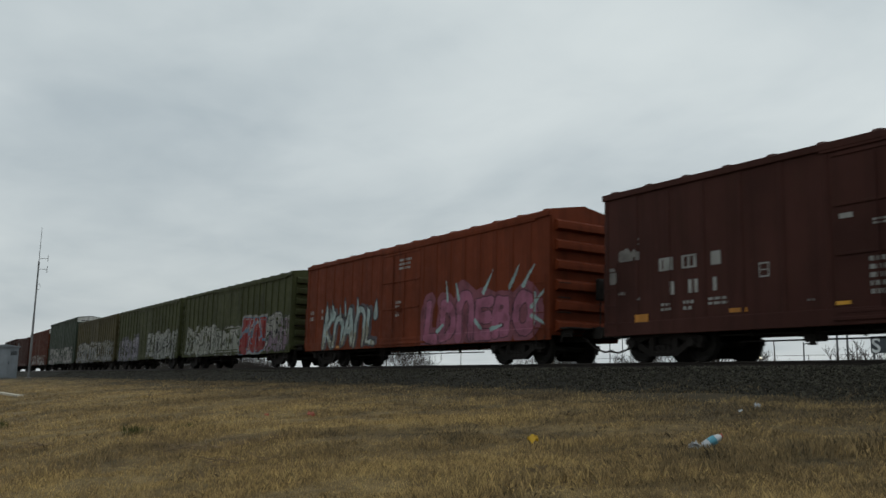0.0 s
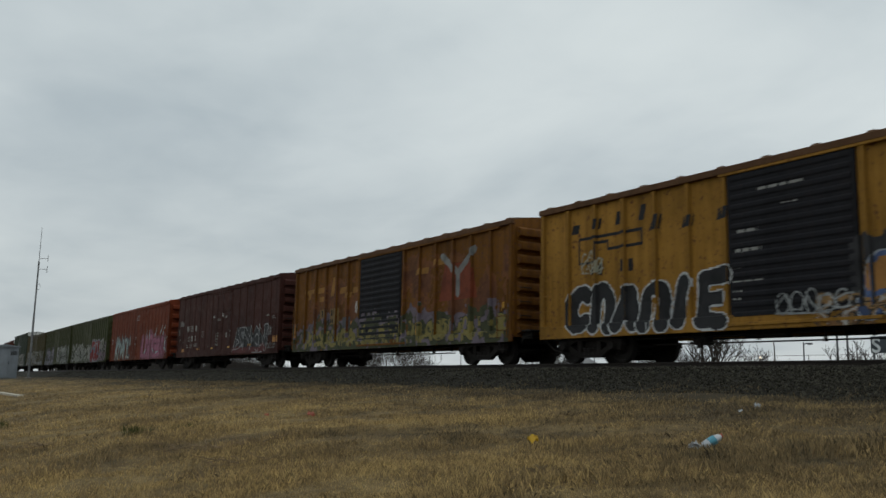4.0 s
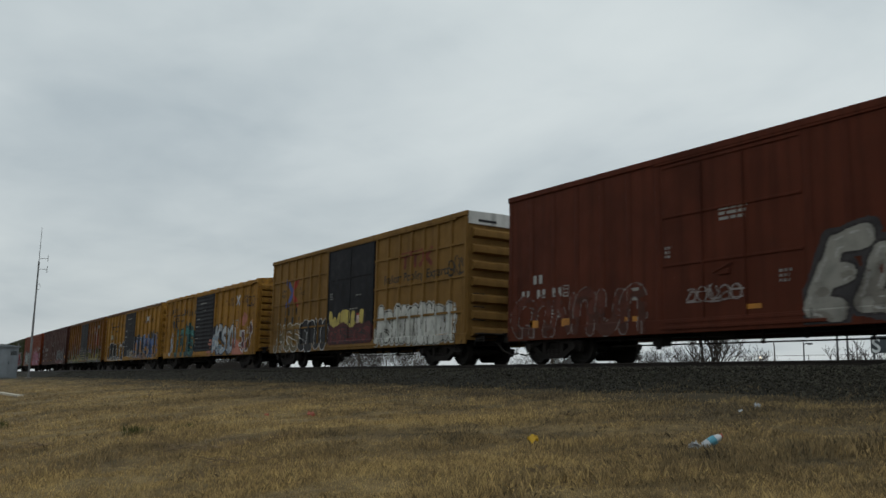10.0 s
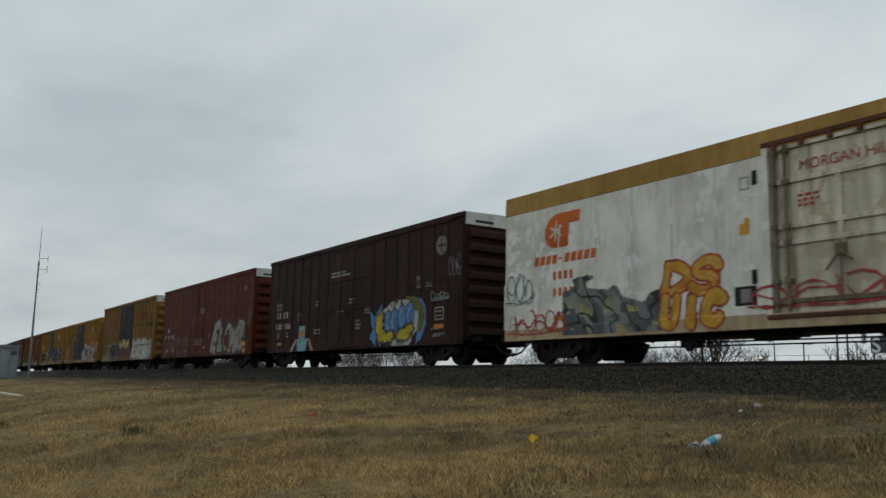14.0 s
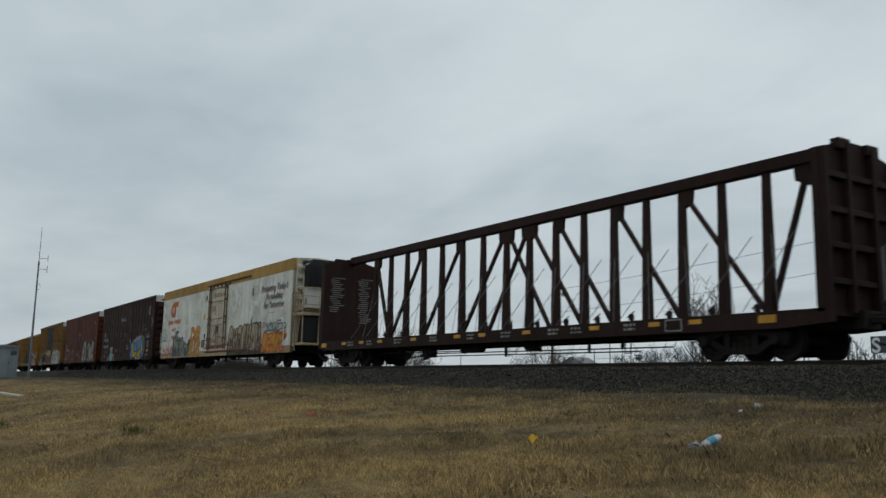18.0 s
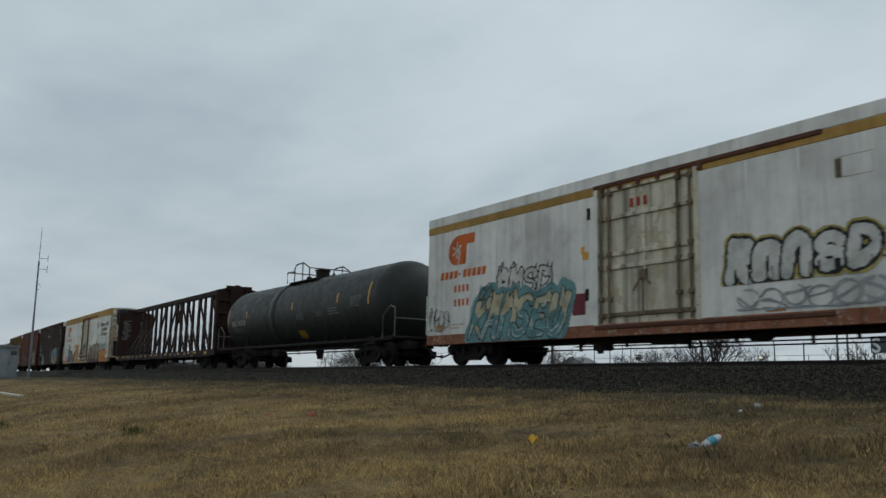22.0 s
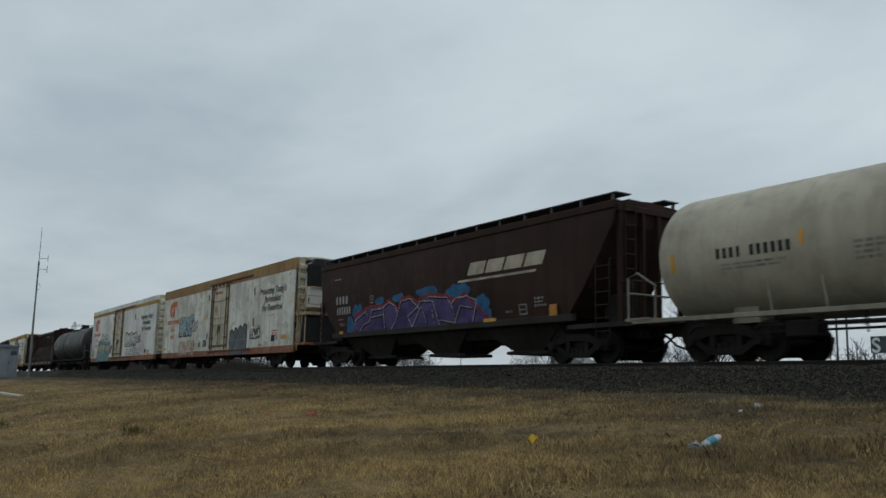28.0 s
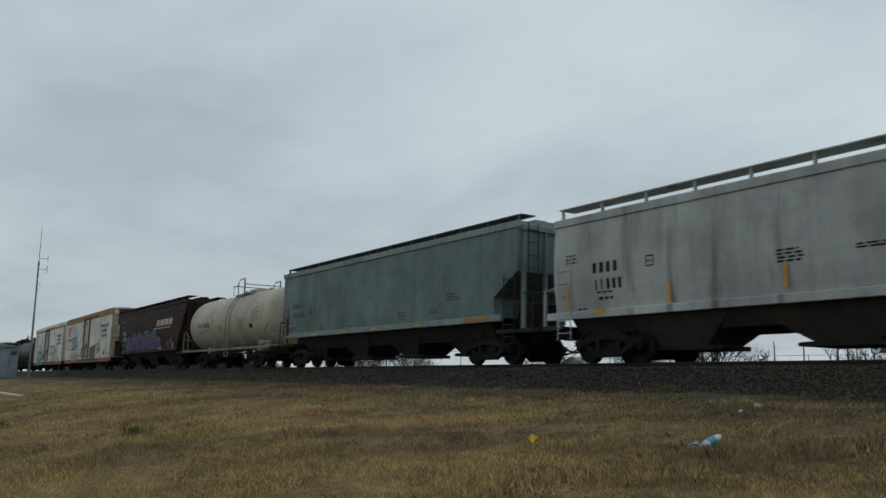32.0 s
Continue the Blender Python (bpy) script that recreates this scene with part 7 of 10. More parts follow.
def cross_sign(side, u, z, arm, c1, c2, label):
    def pick(p, q):
        a = np.minimum(stroke_far(p, q, [(u - arm, z - arm), (u + arm, z + arm)]), stroke_far(p, q, [(u - arm, z + arm), (u + arm, z - arm)]))
        b = np.minimum(stroke_far(p, q, [(u - arm, z - arm), (u, z)]), stroke_far(p, q, [(u - arm, z + arm), (u, z)]))
        if c1[0] < 0.5:
            return np.where(a < arm * 0.22, np.where(p < u, 1, 0), -1)
        return np.where(a < arm * 0.27, np.where((a > arm * 0.10) & (q < z + (p - u) * 0.2), 1, 0), -1)
    side.raster("sign", u - arm * 1.3, u + arm * 1.3, z - arm * 1.3, z + arm * 1.3, colours(c1, c2 or c1), pick, label, 0.02)


def notices(side, d0):
    small_print(side, (d0 + 0.8, 3.35, 1.1, 0.2, 2), (d0 + 1.35, 3.1, 0.4, 0.05, 1), (d0 + 0.25, 2.6, 0.7, 0.12, 1), (d0 + 0.2, 2.2, 0.65, 0.24, 2), (d0 + 0.1, 1.85, 0.28, 0.14, 1),
                (d0 + 0.1, 1.55, 0.8, 0.1, 1), (d0 + 0.1, 1.2, 0.25, 0.25, 2), (d0 + 1.8, 1.1, 0.9, 0.06, 1))


s = boxcar("yellow boxcar with a black ribbed door and blue graffiti", 17.75, 15.55, 4.12, YELLOW, 1.0, 0.055, 0.11, door=(6.25, 9.2), door_kind="corrugated", door_paint=DOOR_BLACK, roof=RUST_ROOF, ribs=7, seed=13)
rail_name(s, 1.2, 3.02)
s.marks(1.95, 2.18, 0.26, 0.3, "xx  xx", BLACK_STENCIL)
cross_sign(s, 12.52, 3.28, 0.20, (0.55, 0.56, 0.56), (0.10, 0.13, 0.24), "white and blue crossed-arrow sign")
s.words("next", 11.42, 3.32, 0.34, BLACK_STENCIL, shear=0.25)
s.words("load", 11.42, 3.08, 0.34, BLACK_STENCIL, shear=0.25)
s.words("any", 13.15, 3.26, 0.34, BLACK_STENCIL, shear=0.25)
s.words("road", 13.15, 3.02, 0.34, BLACK_STENCIL, shear=0.25)
notices(s, 6.25)
letters(s, 1.1, 6.2, 0.66, 2.1, "cvavie", 61, ((0.020, 0.020, 0.022), (0.026, 0.026, 0.028), (0.50, 0.51, 0.51), (0.03, 0.03, 0.03), (0.03, 0.03, 0.03)), "black rounded graffiti with white edges", r=0.2, edge=0.038, slant=0.12, wobble=0.22, shine=False)
s.raster("graffiti", 9.0, 15.2, 0.66, 2.9, colours((0.034, 0.034, 0.036)), lambda u, z: np.where((z < 2.05 + 0.10 * (u - 12.0) * (u > 12.0) * (u < 14.2) + 0.18 * rough_field(u, z, 0.5, 67) + 0.18 * rough_field(u, z, 0.12, 68)) & (z > 0.75), 0, -1), "black sprayed ground behind the blue graffiti", 0.035)
letters(s, 9.2, 15.1, 0.66, 2.3, "ahvikd", 62, ((0.075, 0.115, 0.235), (0.045, 0.065, 0.13), (0.36, 0.39, 0.42), (0.032, 0.032, 0.036), (0.11, 0.16, 0.28)), "large blue graffiti with pale edges", r=0.24, edge=0.03, slant=0.03, wobble=0.25, loose=0.25)
for u, z in ((9.3, 1.3), (10.6, 1.5), (12.1, 1.05), (12.2, 1.95), (14.3, 1.0), (14.9, 1.6)):
    s.raster("graffiti", u, u + 0.45, z - 0.35, z + 0.55, colours((0.33, 0.16, 0.045)), lambda p, q, u=u, z=z: np.where(rough_field(p, q, 0.16, int(u * 10)) - 1.2 * np.hypot(p - u - 0.22, (q - z) * 0.6) > 0.22, 0, -1), "small orange sprayed patch", 0.027)
piece(s, 8.3, 13.6, 0.64, 1.3, 9, 63, ((0.26, 0.15, 0.06), (0.2, 0.1, 0.04), (0.05, 0.04, 0.03), (0.1, 0.1, 0.1), (0.38, 0.36, 0.33)), "tan scraps of older graffiti", thick=0.1, edge=0.03, ragged=0.44)
scrawl(s, 1.6, 2.4, 2.2, 2.9, 3, 64, (0.33, 0.32, 0.24))
scrawl(s, 7.4, 9.0, 0.85, 1.5, 5, 65, (0.26, 0.27, 0.27))

s = boxcar("yellow boxcar with a black ribbed door and teal graffiti", 34.65, 15.45, 4.14, YELLOW_B, 1.0, 0.055, 0.11, door=(6.05, 9.2), door_kind="corrugated", door_paint=DOOR_BLACK, ribs=10, seed=14)
rail_name(s, 1.15, 2.98)
s.marks(2.0, 2.18, 0.26, 0.3, "xx", BLACK_STENCIL)
s.marks(1.9, 1.82, 0.18, 0.24, "xx xx", BLACK_STENCIL)
cross_sign(s, 12.68, 3.34, 0.21, (0.55, 0.56, 0.56), (0.10, 0.13, 0.20), "white and blue crossed-arrow sign")
for w, u, z in (("next", 11.5, 3.36), ("load", 11.5, 3.12), ("any", 13.45, 3.36), ("road", 13.45, 3.12)):
    s.words(w, u, z, 0.34, BLACK_STENCIL, shear=0.25)
notices(s, 6.05)
letters(s, 2.45, 5.95, 0.66, 2.35, "fvs", 71, ((0.030, 0.125, 0.118), (0.018, 0.050, 0.050), (0.014, 0.022, 0.023), (0.022, 0.060, 0.058), (0.05, 0.22, 0.20)), "dark teal graffiti on the yellow side", r=0.19, edge=0.055, slant=0.05, halo=0.12, flow=0.48, spikes=0.3)
s.raster("graffiti", 8.4, 14.6, 0.64, 2.7, colours((0.38, 0.145, 0.105)), lambda u, z: np.where(((z < 1.15 + 0.55 * rough_field(u, z, 0.4, 78)) & (u > 12.4) & (u < 14.0)) | (np.hypot(u - 13.6, (z - 2.35) * 1.6) < 0.55 * rough_field(u, z, 0.3, 79) + 0.12) | ((u < 9.4) & (np.hypot(u - 8.9, z - 1.25) < 0.42 * rough_field(u, z, 0.18, 80) + 0.06)) | ((z < 0.9) & (u < 12.6) & (rough_field(u, z, 0.3, 81) > 0.45)), 0, -1), "salmon-pink sprayed ground", 0.03)
letters(s, 9.3, 12.6, 0.66, 2.25, "kso", 72, ((0.40, 0.41, 0.42), (0.24, 0.27, 0.31), (0.03, 0.032, 0.04), (0.04, 0.042, 0.05), (0.24, 0.36, 0.45)), "white graffiti with dark edges", r=0.15, edge=0.06, slant=0.12, flow=0.45, drop=(-0.10, -0.05))
KEYED = [(13.41, 1.79), (13.81, 1.77), (13.84, 1.07), (13.95, 0.79), (14.21, 1.05), (14.55, 1.68), (14.37, 1.64), (14.44, 1.96), (14.64, 2.22), (14.91, 1.86), (14.84, 1.65), (14.66, 1.56), (14.54, 0.81), (14.26, 0.77), (14.15, 1.00), (13.89, 0.74), (13.64, 0.86), (13.32, 1.11), (13.59, 1.32), (13.40, 1.56)]
s.raster("graffiti", 12.5, 15.2, 0.66, 2.9, colours((0.075, 0.025, 0.032), (0.46, 0.45, 0.44)), lambda u, z: np.where(stroke_far(u, z, KEYED + KEYED[:1]) < 0.035, 1, np.where(within(u, z, KEYED), 0, -1)), "dark red jagged graffiti with white edges", 0.027)
scrawl(s, 13.9, 15.0, 2.9, 3.6, 3, 74, (0.025, 0.025, 0.03), "thin black scrawl")
scrawl(s, 1.2, 1.7, 0.7, 2.2, 2, 75, (0.30, 0.33, 0.36), "pale vertical scrawl", 0.05)
for u, z in ((12.55, 1.95), (11.0, 1.6), (14.75, 2.0)):
    s.patch("orange_dab", u, u + 0.22, z - 0.25, z + 0.3, ORANGE_PLATE, lift=0.02)
s.patch("sign_patch", 1.5, 2.3, 2.42, 2.82, BLACK_STENCIL, lift=0.009)
frame_box(s, 12.1, 1.95, 0.75, 0.42, WHITE_STENCIL, 2)

s = boxcar("tall tan-yellow boxcar with black door and white end cap", 51.9, 15.6, 4.72, TAN_YELLOW, 0.82, 0.045, 0.085, door=(5.85, 9.7), door_kind="plain", door_paint=DOOR_BLACK, ribs=7, cap=CAP_WHITE, belts=(3.75, 2.72, 1.62), seed=15, low=0.62, rise=0.05)
cross_sign(s, 2.25, 3.18, 0.52, (0.30, 0.055, 0.035), (0.06, 0.09, 0.25), "red and blue crossed-arrow sign")
for w, u, z in (("next", 1.05, 3.25), ("load", 1.05, 3.02), ("any", 2.95, 3.25), ("road", 2.95, 3.02)):
    s.words(w, u, z, 0.27, BLACK_STENCIL)
s.marks(1.55, 2.22, 0.27, 0.30, "xx xx", BLACK_STENCIL)
s.marks(0.95, 1.84, 0.25, 0.28, "i xx xx i", BLACK_STENCIL)



def owner_sign(side):
    """The owner's dull red sign: one bar over two stems, beside two crossing bars."""
    def pick(u, z):
        a = u - 11.45 - 0.08 * (z - 3.3)
        bar = (z > 3.68) & (z < 3.84) & (a < 1.32) & (a > 0) & (np.abs(a - 0.66) > 0.02)
        stems = (z > 3.28) & (z < 3.70) & ((np.abs(a - 0.34) < 0.085) | (np.abs(a - 1.0) < 0.085))
        cross = np.minimum(stroke_far(a, z, [(1.34, 3.34), (2.0, 3.80)]), stroke_far(a, z, [(1.38, 3.80), (2.02, 3.32)])) < 0.085
        return np.where(bar | stems | cross, 0, -1)
    side.raster("sign", 11.3, 13.7, 3.2, 3.95, colours((0.15, 0.035, 0.02)), pick, "dull red sign of bars and crossing bars", 0.025)


owner_sign(s)
s.words("Railcar Pooling Experts", 10.35, 2.86, 0.42, BLACK_STENCIL, "black slogan lettering", spacing=1.06, thick=0.006)
letters(s, 0.7, 3.2, 0.62, 1.9, "hgs", 81, ((0.15, 0.10, 0.04), (0.11, 0.085, 0.045), (0.46, 0.46, 0.44), (0.05, 0.04, 0.03), (0.2, 0.15, 0.08)), "white outlined graffiti signs", r=0.13, edge=0.035, shine=False)
letters(s, 3.25, 6.0, 0.62, 1.95, "svuo", 82, ((0.020, 0.019, 0.021), (0.026, 0.025, 0.027), (0.45, 0.45, 0.45), (0.02, 0.02, 0.02), (0.03, 0.03, 0.03)), "black graffiti with white edges", r=0.2, edge=0.03, shine=False)
letters(s, 6.15, 8.9, 1.3, 2.15, "wru", 83, ((0.42, 0.33, 0.08), (0.36, 0.29, 0.08), (0.022, 0.02, 0.02), (0.03, 0.02, 0.02), (0.44, 0.4, 0.2)), "yellow graffiti on the black door", r=0.14, edge=0.045, slant=0.1, drop=(0.12, -0.12), shine=False)
piece(s, 6.2, 9.5, 0.84, 1.45, 5, 84, ((0.10, 0.018, 0.018), (0.08, 0.015, 0.016), (0.02, 0.02, 0.02), (0.06, 0.015, 0.015), (0.13, 0.03, 0.03)), "dark red lower graffiti", thick=0.2, edge=0.03, cloud=0.2)
letters(s, 9.95, 15.0, 0.66, 2.1, "asvuvohbr", 85, ((0.45, 0.45, 0.42), (0.40, 0.395, 0.365), (0.05, 0.045, 0.036), (0.37, 0.37, 0.34), (0.5, 0.5, 0.48)), "silver-white graffiti with dark lines", r=0.13, edge=0.034, halo=0.07, flow=0.35, shine=False, wobble=0.15, slant=0.04)
scrawl(s, 14.6, 15.4, 2.7, 3.5, 3, 86, (0.03, 0.03, 0.03), "thin black scrawl")
frame_box(s, 12.9, 1.28, 0.55, 0.36, WHITE_STENCIL, 2)
s.patch("sign_patch", 12.92, 13.44, 1.3, 1.62, BLACK_STENCIL, lift=0.009)
s.patch("sign_patch", 8.35, 8.72, 1.5, 1.95, spray("red_square", (0.38, 0.05, 0.045)), lift=0.02)
s.patch("sign_patch", 8.43, 8.64, 1.58, 1.88, spray("pink_square", (0.5, 0.38, 0.36)), lift=0.024)
placards(s, (14.0, 1.2, 0.32, 0.42, ORANGE_PLATE), (13.9, 0.75, 0.7, 0.2, ORANGE_PLATE), (10.3, 1.1, 0.1, 0.45, YELLOW_TAPE), (12.0, 1.1, 0.1, 0.45, YELLOW_TAPE), (5.0, 0.7, 0.5, 0.09, YELLOW_TAPE), (0.8, 0.7, 0.3, 0.12, YELLOW_TAPE))
small_print(s, (6.1, 2.55, 0.3, 0.3, 3), (8.3, 2.6, 0.5, 0.05, 1), (7.2, 2.1, 1.3, 0.06, 1))

s = boxcar("tall brick-red boxcar with silver graffiti and white end cap", 69.63, 15.5, 4.72, BRICK, 0.88, 0.07, 0.018, door=(5.8, 9.5), ribs=8, cap=CAP_WHITE, seed=16, rise=0.05)
s.marks(1.12, 2.14, 0.24, 0.24, "xx", MARK_WHITE)
s.marks(0.62, 1.74, 0.22, 0.24, "xx xx xx", MARK_WHITE)
small_print(s, (1.05, 1.2, 0.3, 0.2, 2), (1.9, 1.15, 0.35, 0.26, 3), (7.45, 2.95, 0.9, 0.34, 3), (5.9, 2.3, 0.2, 0.3, 3), (8.9, 1.5, 0.3, 0.3, 3), (13.52, 1.86, 0.4, 0.36, 4), (14.2, 2.0, 0.36, 0.27, 3), (14.12, 3.74, 0.4, 0.22, 3),
            (14.9, 1.25, 0.4, 0.06, 1), (3.5, 1.3, 0.2, 0.08, 1), (11.8, 0.68, 0.6, 0.1, 2))
frame_box(s, 13.95, 1.42, 0.6, 0.36, WHITE_STENCIL)
frame_box(s, 2.35, 1.72, 0.22, 0.3, WHITE_STENCIL, 2)
placards(s, (14.05, 1.02, 0.6, 0.24, ORANGE_PLATE), (14.1, 0.72, 0.55, 0.2, ORANGE_PLATE), (8.1, 1.05, 0.35, 0.1, ORANGE_PLATE), (1.0, 0.95, 0.35, 0.2, ORANGE_PLATE), (4.6, 0.95, 0.4, 0.12, ORANGE_PLATE), (2.3, 0.95, 0.3, 0.2, ORANGE_PLATE))
letters(s, 9.7, 14.3, 0.68, 2.45, "elomr", 91, ((0.235, 0.225, 0.20), (0.17, 0.155, 0.135), (0.026, 0.022, 0.022), (0.040, 0.036, 0.038), (0.33, 0.32, 0.30)), "silver graffiti with dark edges", r=0.19, edge=0.045, wobble=0.25, slant=0.28, flow=0.42, halo=0.15, ragged=0.14)
letters(s, 0.2, 5.3, 0.64, 1.9, "cvnvuv", 92, ((0.085, 0.022, 0.012), (0.06, 0.02, 0.012), (0.17, 0.15, 0.14), (0.05, 0.02, 0.02), (0.1, 0.05, 0.04)), "thin white outlined graffiti", r=0.14, edge=0.022, shine=False, ragged=0.33, loose=0.35)
scrawl(s, 6.5, 8.0, 1.25, 1.65, 5, 93, (0.22, 0.19, 0.18))
scrawl(s, 14.8, 15.25, 2.0, 3.1, 2, 94, (0.15, 0.12, 0.11))
s.patch("sign_patch", 4.55, 5.05, 1.45, 1.75, GREY_LINE)
s.patch("sign_patch", 11.55, 12.3, 0.95, 1.65, BRICK, lift=0.012)
placards(s, (11.6, 0.97, 0.6, 0.12, ORANGE_PLATE))

s = boxcar("tall dark brown boxcar with yellow and blue graffiti", 87.09, 15.7, 4.72, DEEP_BROWN, 0.86, 0.045, 0.035, door=(6.15, 9.75), ribs=8, cap=CAP_WHITE, belts=(2.72,), seed=17, rise=0.05)
s.marks(0.98, 2.1, 0.26, 0.28, "xx xx", MARK_WHITE)
s.marks(0.95, 1.62, 0.22, 0.26, "xxx xxx", MARK_WHITE)
small_print(s, (1.0, 1.2, 0.35, 0.3, 3), (2.0, 1.2, 0.3, 0.3, 2), (6.4, 3.42, 1.7, 0.24, 2), (6.9, 2.05, 0.8, 0.14, 2), (8.0, 2.3, 0.5, 0.25, 2), (8.6, 1.3, 0.4, 0.4, 3), (9.3, 1.85, 0.5, 0.3, 3), (12.9, 2.5, 0.3, 0.45, 5), (13.5, 2.5, 0.4, 0.2, 2),
            (13.9, 2.0, 1.0, 0.1, 1), (14.0, 0.86, 0.7, 0.14, 2), (13.9, 1.1, 0.5, 0.06, 1), (5.0, 2.4, 0.3, 0.25, 2), (4.9, 1.25, 0.6, 0.25, 2))
frame_box(s, 14.05, 1.42, 0.55, 0.42, WHITE_STENCIL, 2)
frame_box(s, 3.2, 1.95, 0.2, 0.3, WHITE_STENCIL, 1)


def round_sign(side, u, z, r, label):
    def pick(p, q):
        d = np.hypot(p - u, q - z)
        c = np.minimum(np.abs(p - u), np.abs(q - z))
        return np.where(d < r, np.where(((d < r * 0.72) & (c < r * 0.12)) | ((d > r * 0.80) & (d < r * 0.86)), 1, 0), -1)
    side.raster("sign", u - r, u + r, z - r, z + r, colours((0.17, 0.14, 0.12), (0.06, 0.028, 0.024)), pick, label, 0.02)


round_sign(s, 14.40, 3.82, 0.32, "round tan sign with a plain cross")


def ball_piece(side):
    """A round piece: yellow hooks and blue bubbles on a white mist, in a ragged blue and olive ring."""
    hooks = [[(10.20, 1.76), (10.58, 1.95), (10.78, 1.71), (10.67, 1.40), (10.89, 1.15), (11.38, 1.22), (11.62, 0.99), (11.24, 0.76), (10.35, 0.80), (10.11, 1.30)],
             [(11.62, 1.01), (11.84, 1.22), (12.67, 1.42), (12.77, 1.19), (12.48, 0.84), (11.78, 0.81)]]
    bubbles = [(11.06, 1.50, 0.26, 0.38), (11.48, 1.52, 0.31, 0.40), (12.01, 1.60, 0.29, 0.42), (12.54, 1.65, 0.25, 0.45)]

    def pick(u, z):
        wave, fine = rough_field(u, z, 0.3, 101), rough_field(u, z, 0.09, 102)
        body = np.hypot((u - 11.75) / 1.75, (z - 1.42) / 1.05)
        outer = np.hypot((u - 11.75) / 2.05, (z - 1.38) / 1.12)
        out = np.full(u.shape, -1)
        out = np.where((outer < 0.78 + 0.3 * wave) & (z < 2.2) & ((u < 10.6) | (u > 13.0)), 1, out)
        out = np.where((outer < 0.74 + 0.25 * wave) & (u > 12.3) & (z > 1.1), 4, out)
        out = np.where((body < 0.70 + 0.16 * wave) & (fine > (z - 1.9) * 1.6), 2, out)
        for cu, cz, ru, rz in bubbles:
            d = np.hypot((u - cu) / ru, (z - cz) / rz)
            out = np.where(d < 1.0, np.where((d > 0.5) & (d < 0.64) & (u < cu), 2, 1), np.where(d < 1.13, 3, out))
        for hook in hooks:
            out = np.where(within(u, z, hook), 0, out)
            rim = stroke_far(u, z, hook + hook[:1])
            out = np.where((rim < 0.03) | ((rim < 0.09) & (fine > 0.66)), 3, out)
        return np.where(z < 0.66, -1, out)

    side.raster("graffiti", 9.3, 14.3, 0.64, 2.6, colours((0.42, 0.33, 0.025), (0.085, 0.20, 0.40), (0.33, 0.34, 0.32), (0.025, 0.03, 0.04), (0.11, 0.115, 0.03)), pick, "round yellow and sky-blue graffiti with white mist", 0.027)


ball_piece(s)
s.raster("graffiti", 2.3, 5.2, 0.64, 1.75, colours((0.17, 0.32, 0.37), (0.42, 0.21, 0.03), (0.34, 0.21, 0.13)),
         lambda u, z: np.where((np.abs(u - 3.75) < 0.28) & (z > 1.1) & (z < 1.7), np.where((np.abs(u - 3.75) < 0.16) & (z < 1.55) & (z > 1.25), 1, 0),
                               np.where((np.abs(u - 3.8) < 0.55 - 0.25 * (1.15 - z)) & (z < 1.15), 0, np.where((np.abs(np.abs(u - 3.8) - 0.62 - (1.15 - z) * 0.9) < 0.12) & (z < 1.15), 2, -1))), "small pale teal and orange painted shape", 0.03)
scrawl(s, 14.85, 15.55, 2.65, 3.55, 3, 103, (0.15, 0.14, 0.15))
scrawl(s, 13.8, 14.9, 2.05, 2.4, 4, 104, (0.20, 0.20, 0.20))
scrawl(s, 1.0, 1.5, 2.45, 2.9, 2, 105, (0.20, 0.19, 0.18))
placards(s, (13.9, 1.15, 0.7, 0.14, ORANGE_PLATE), (1.1, 0.95, 0.45, 0.1, ORANGE_PLATE), (8.2, 0.75, 0.5, 0.06, ORANGE_PLATE))


def slogan(side, u, z, teal=TEAL_INK):
    """The slogan on a white car, with a thin orange shadow under each line."""
    for w, du, dz, wide in (("Protecting Today's", 0.0, 0.0, 3.2), ("Perishables", 0.62, -0.39, 1.96), ("For Tomorrow", 0.36, -0.78, 2.46)):
        side.words(w, u + du, z + dz, 0.40, teal, "teal slogan lettering", shear=0.3, thick=0.010, lift=0.007, wide=wide)
        side.words(w, u + du + 0.012, z + dz - 0.055, 0.40, ORANGE_INK, "orange shadow of the slogan", shear=0.3, lift=0.004, wide=wide)
    side.lines(u + 1.1, z - 1.05, 1.0, 0.045, 1, ORANGE_INK, 3)


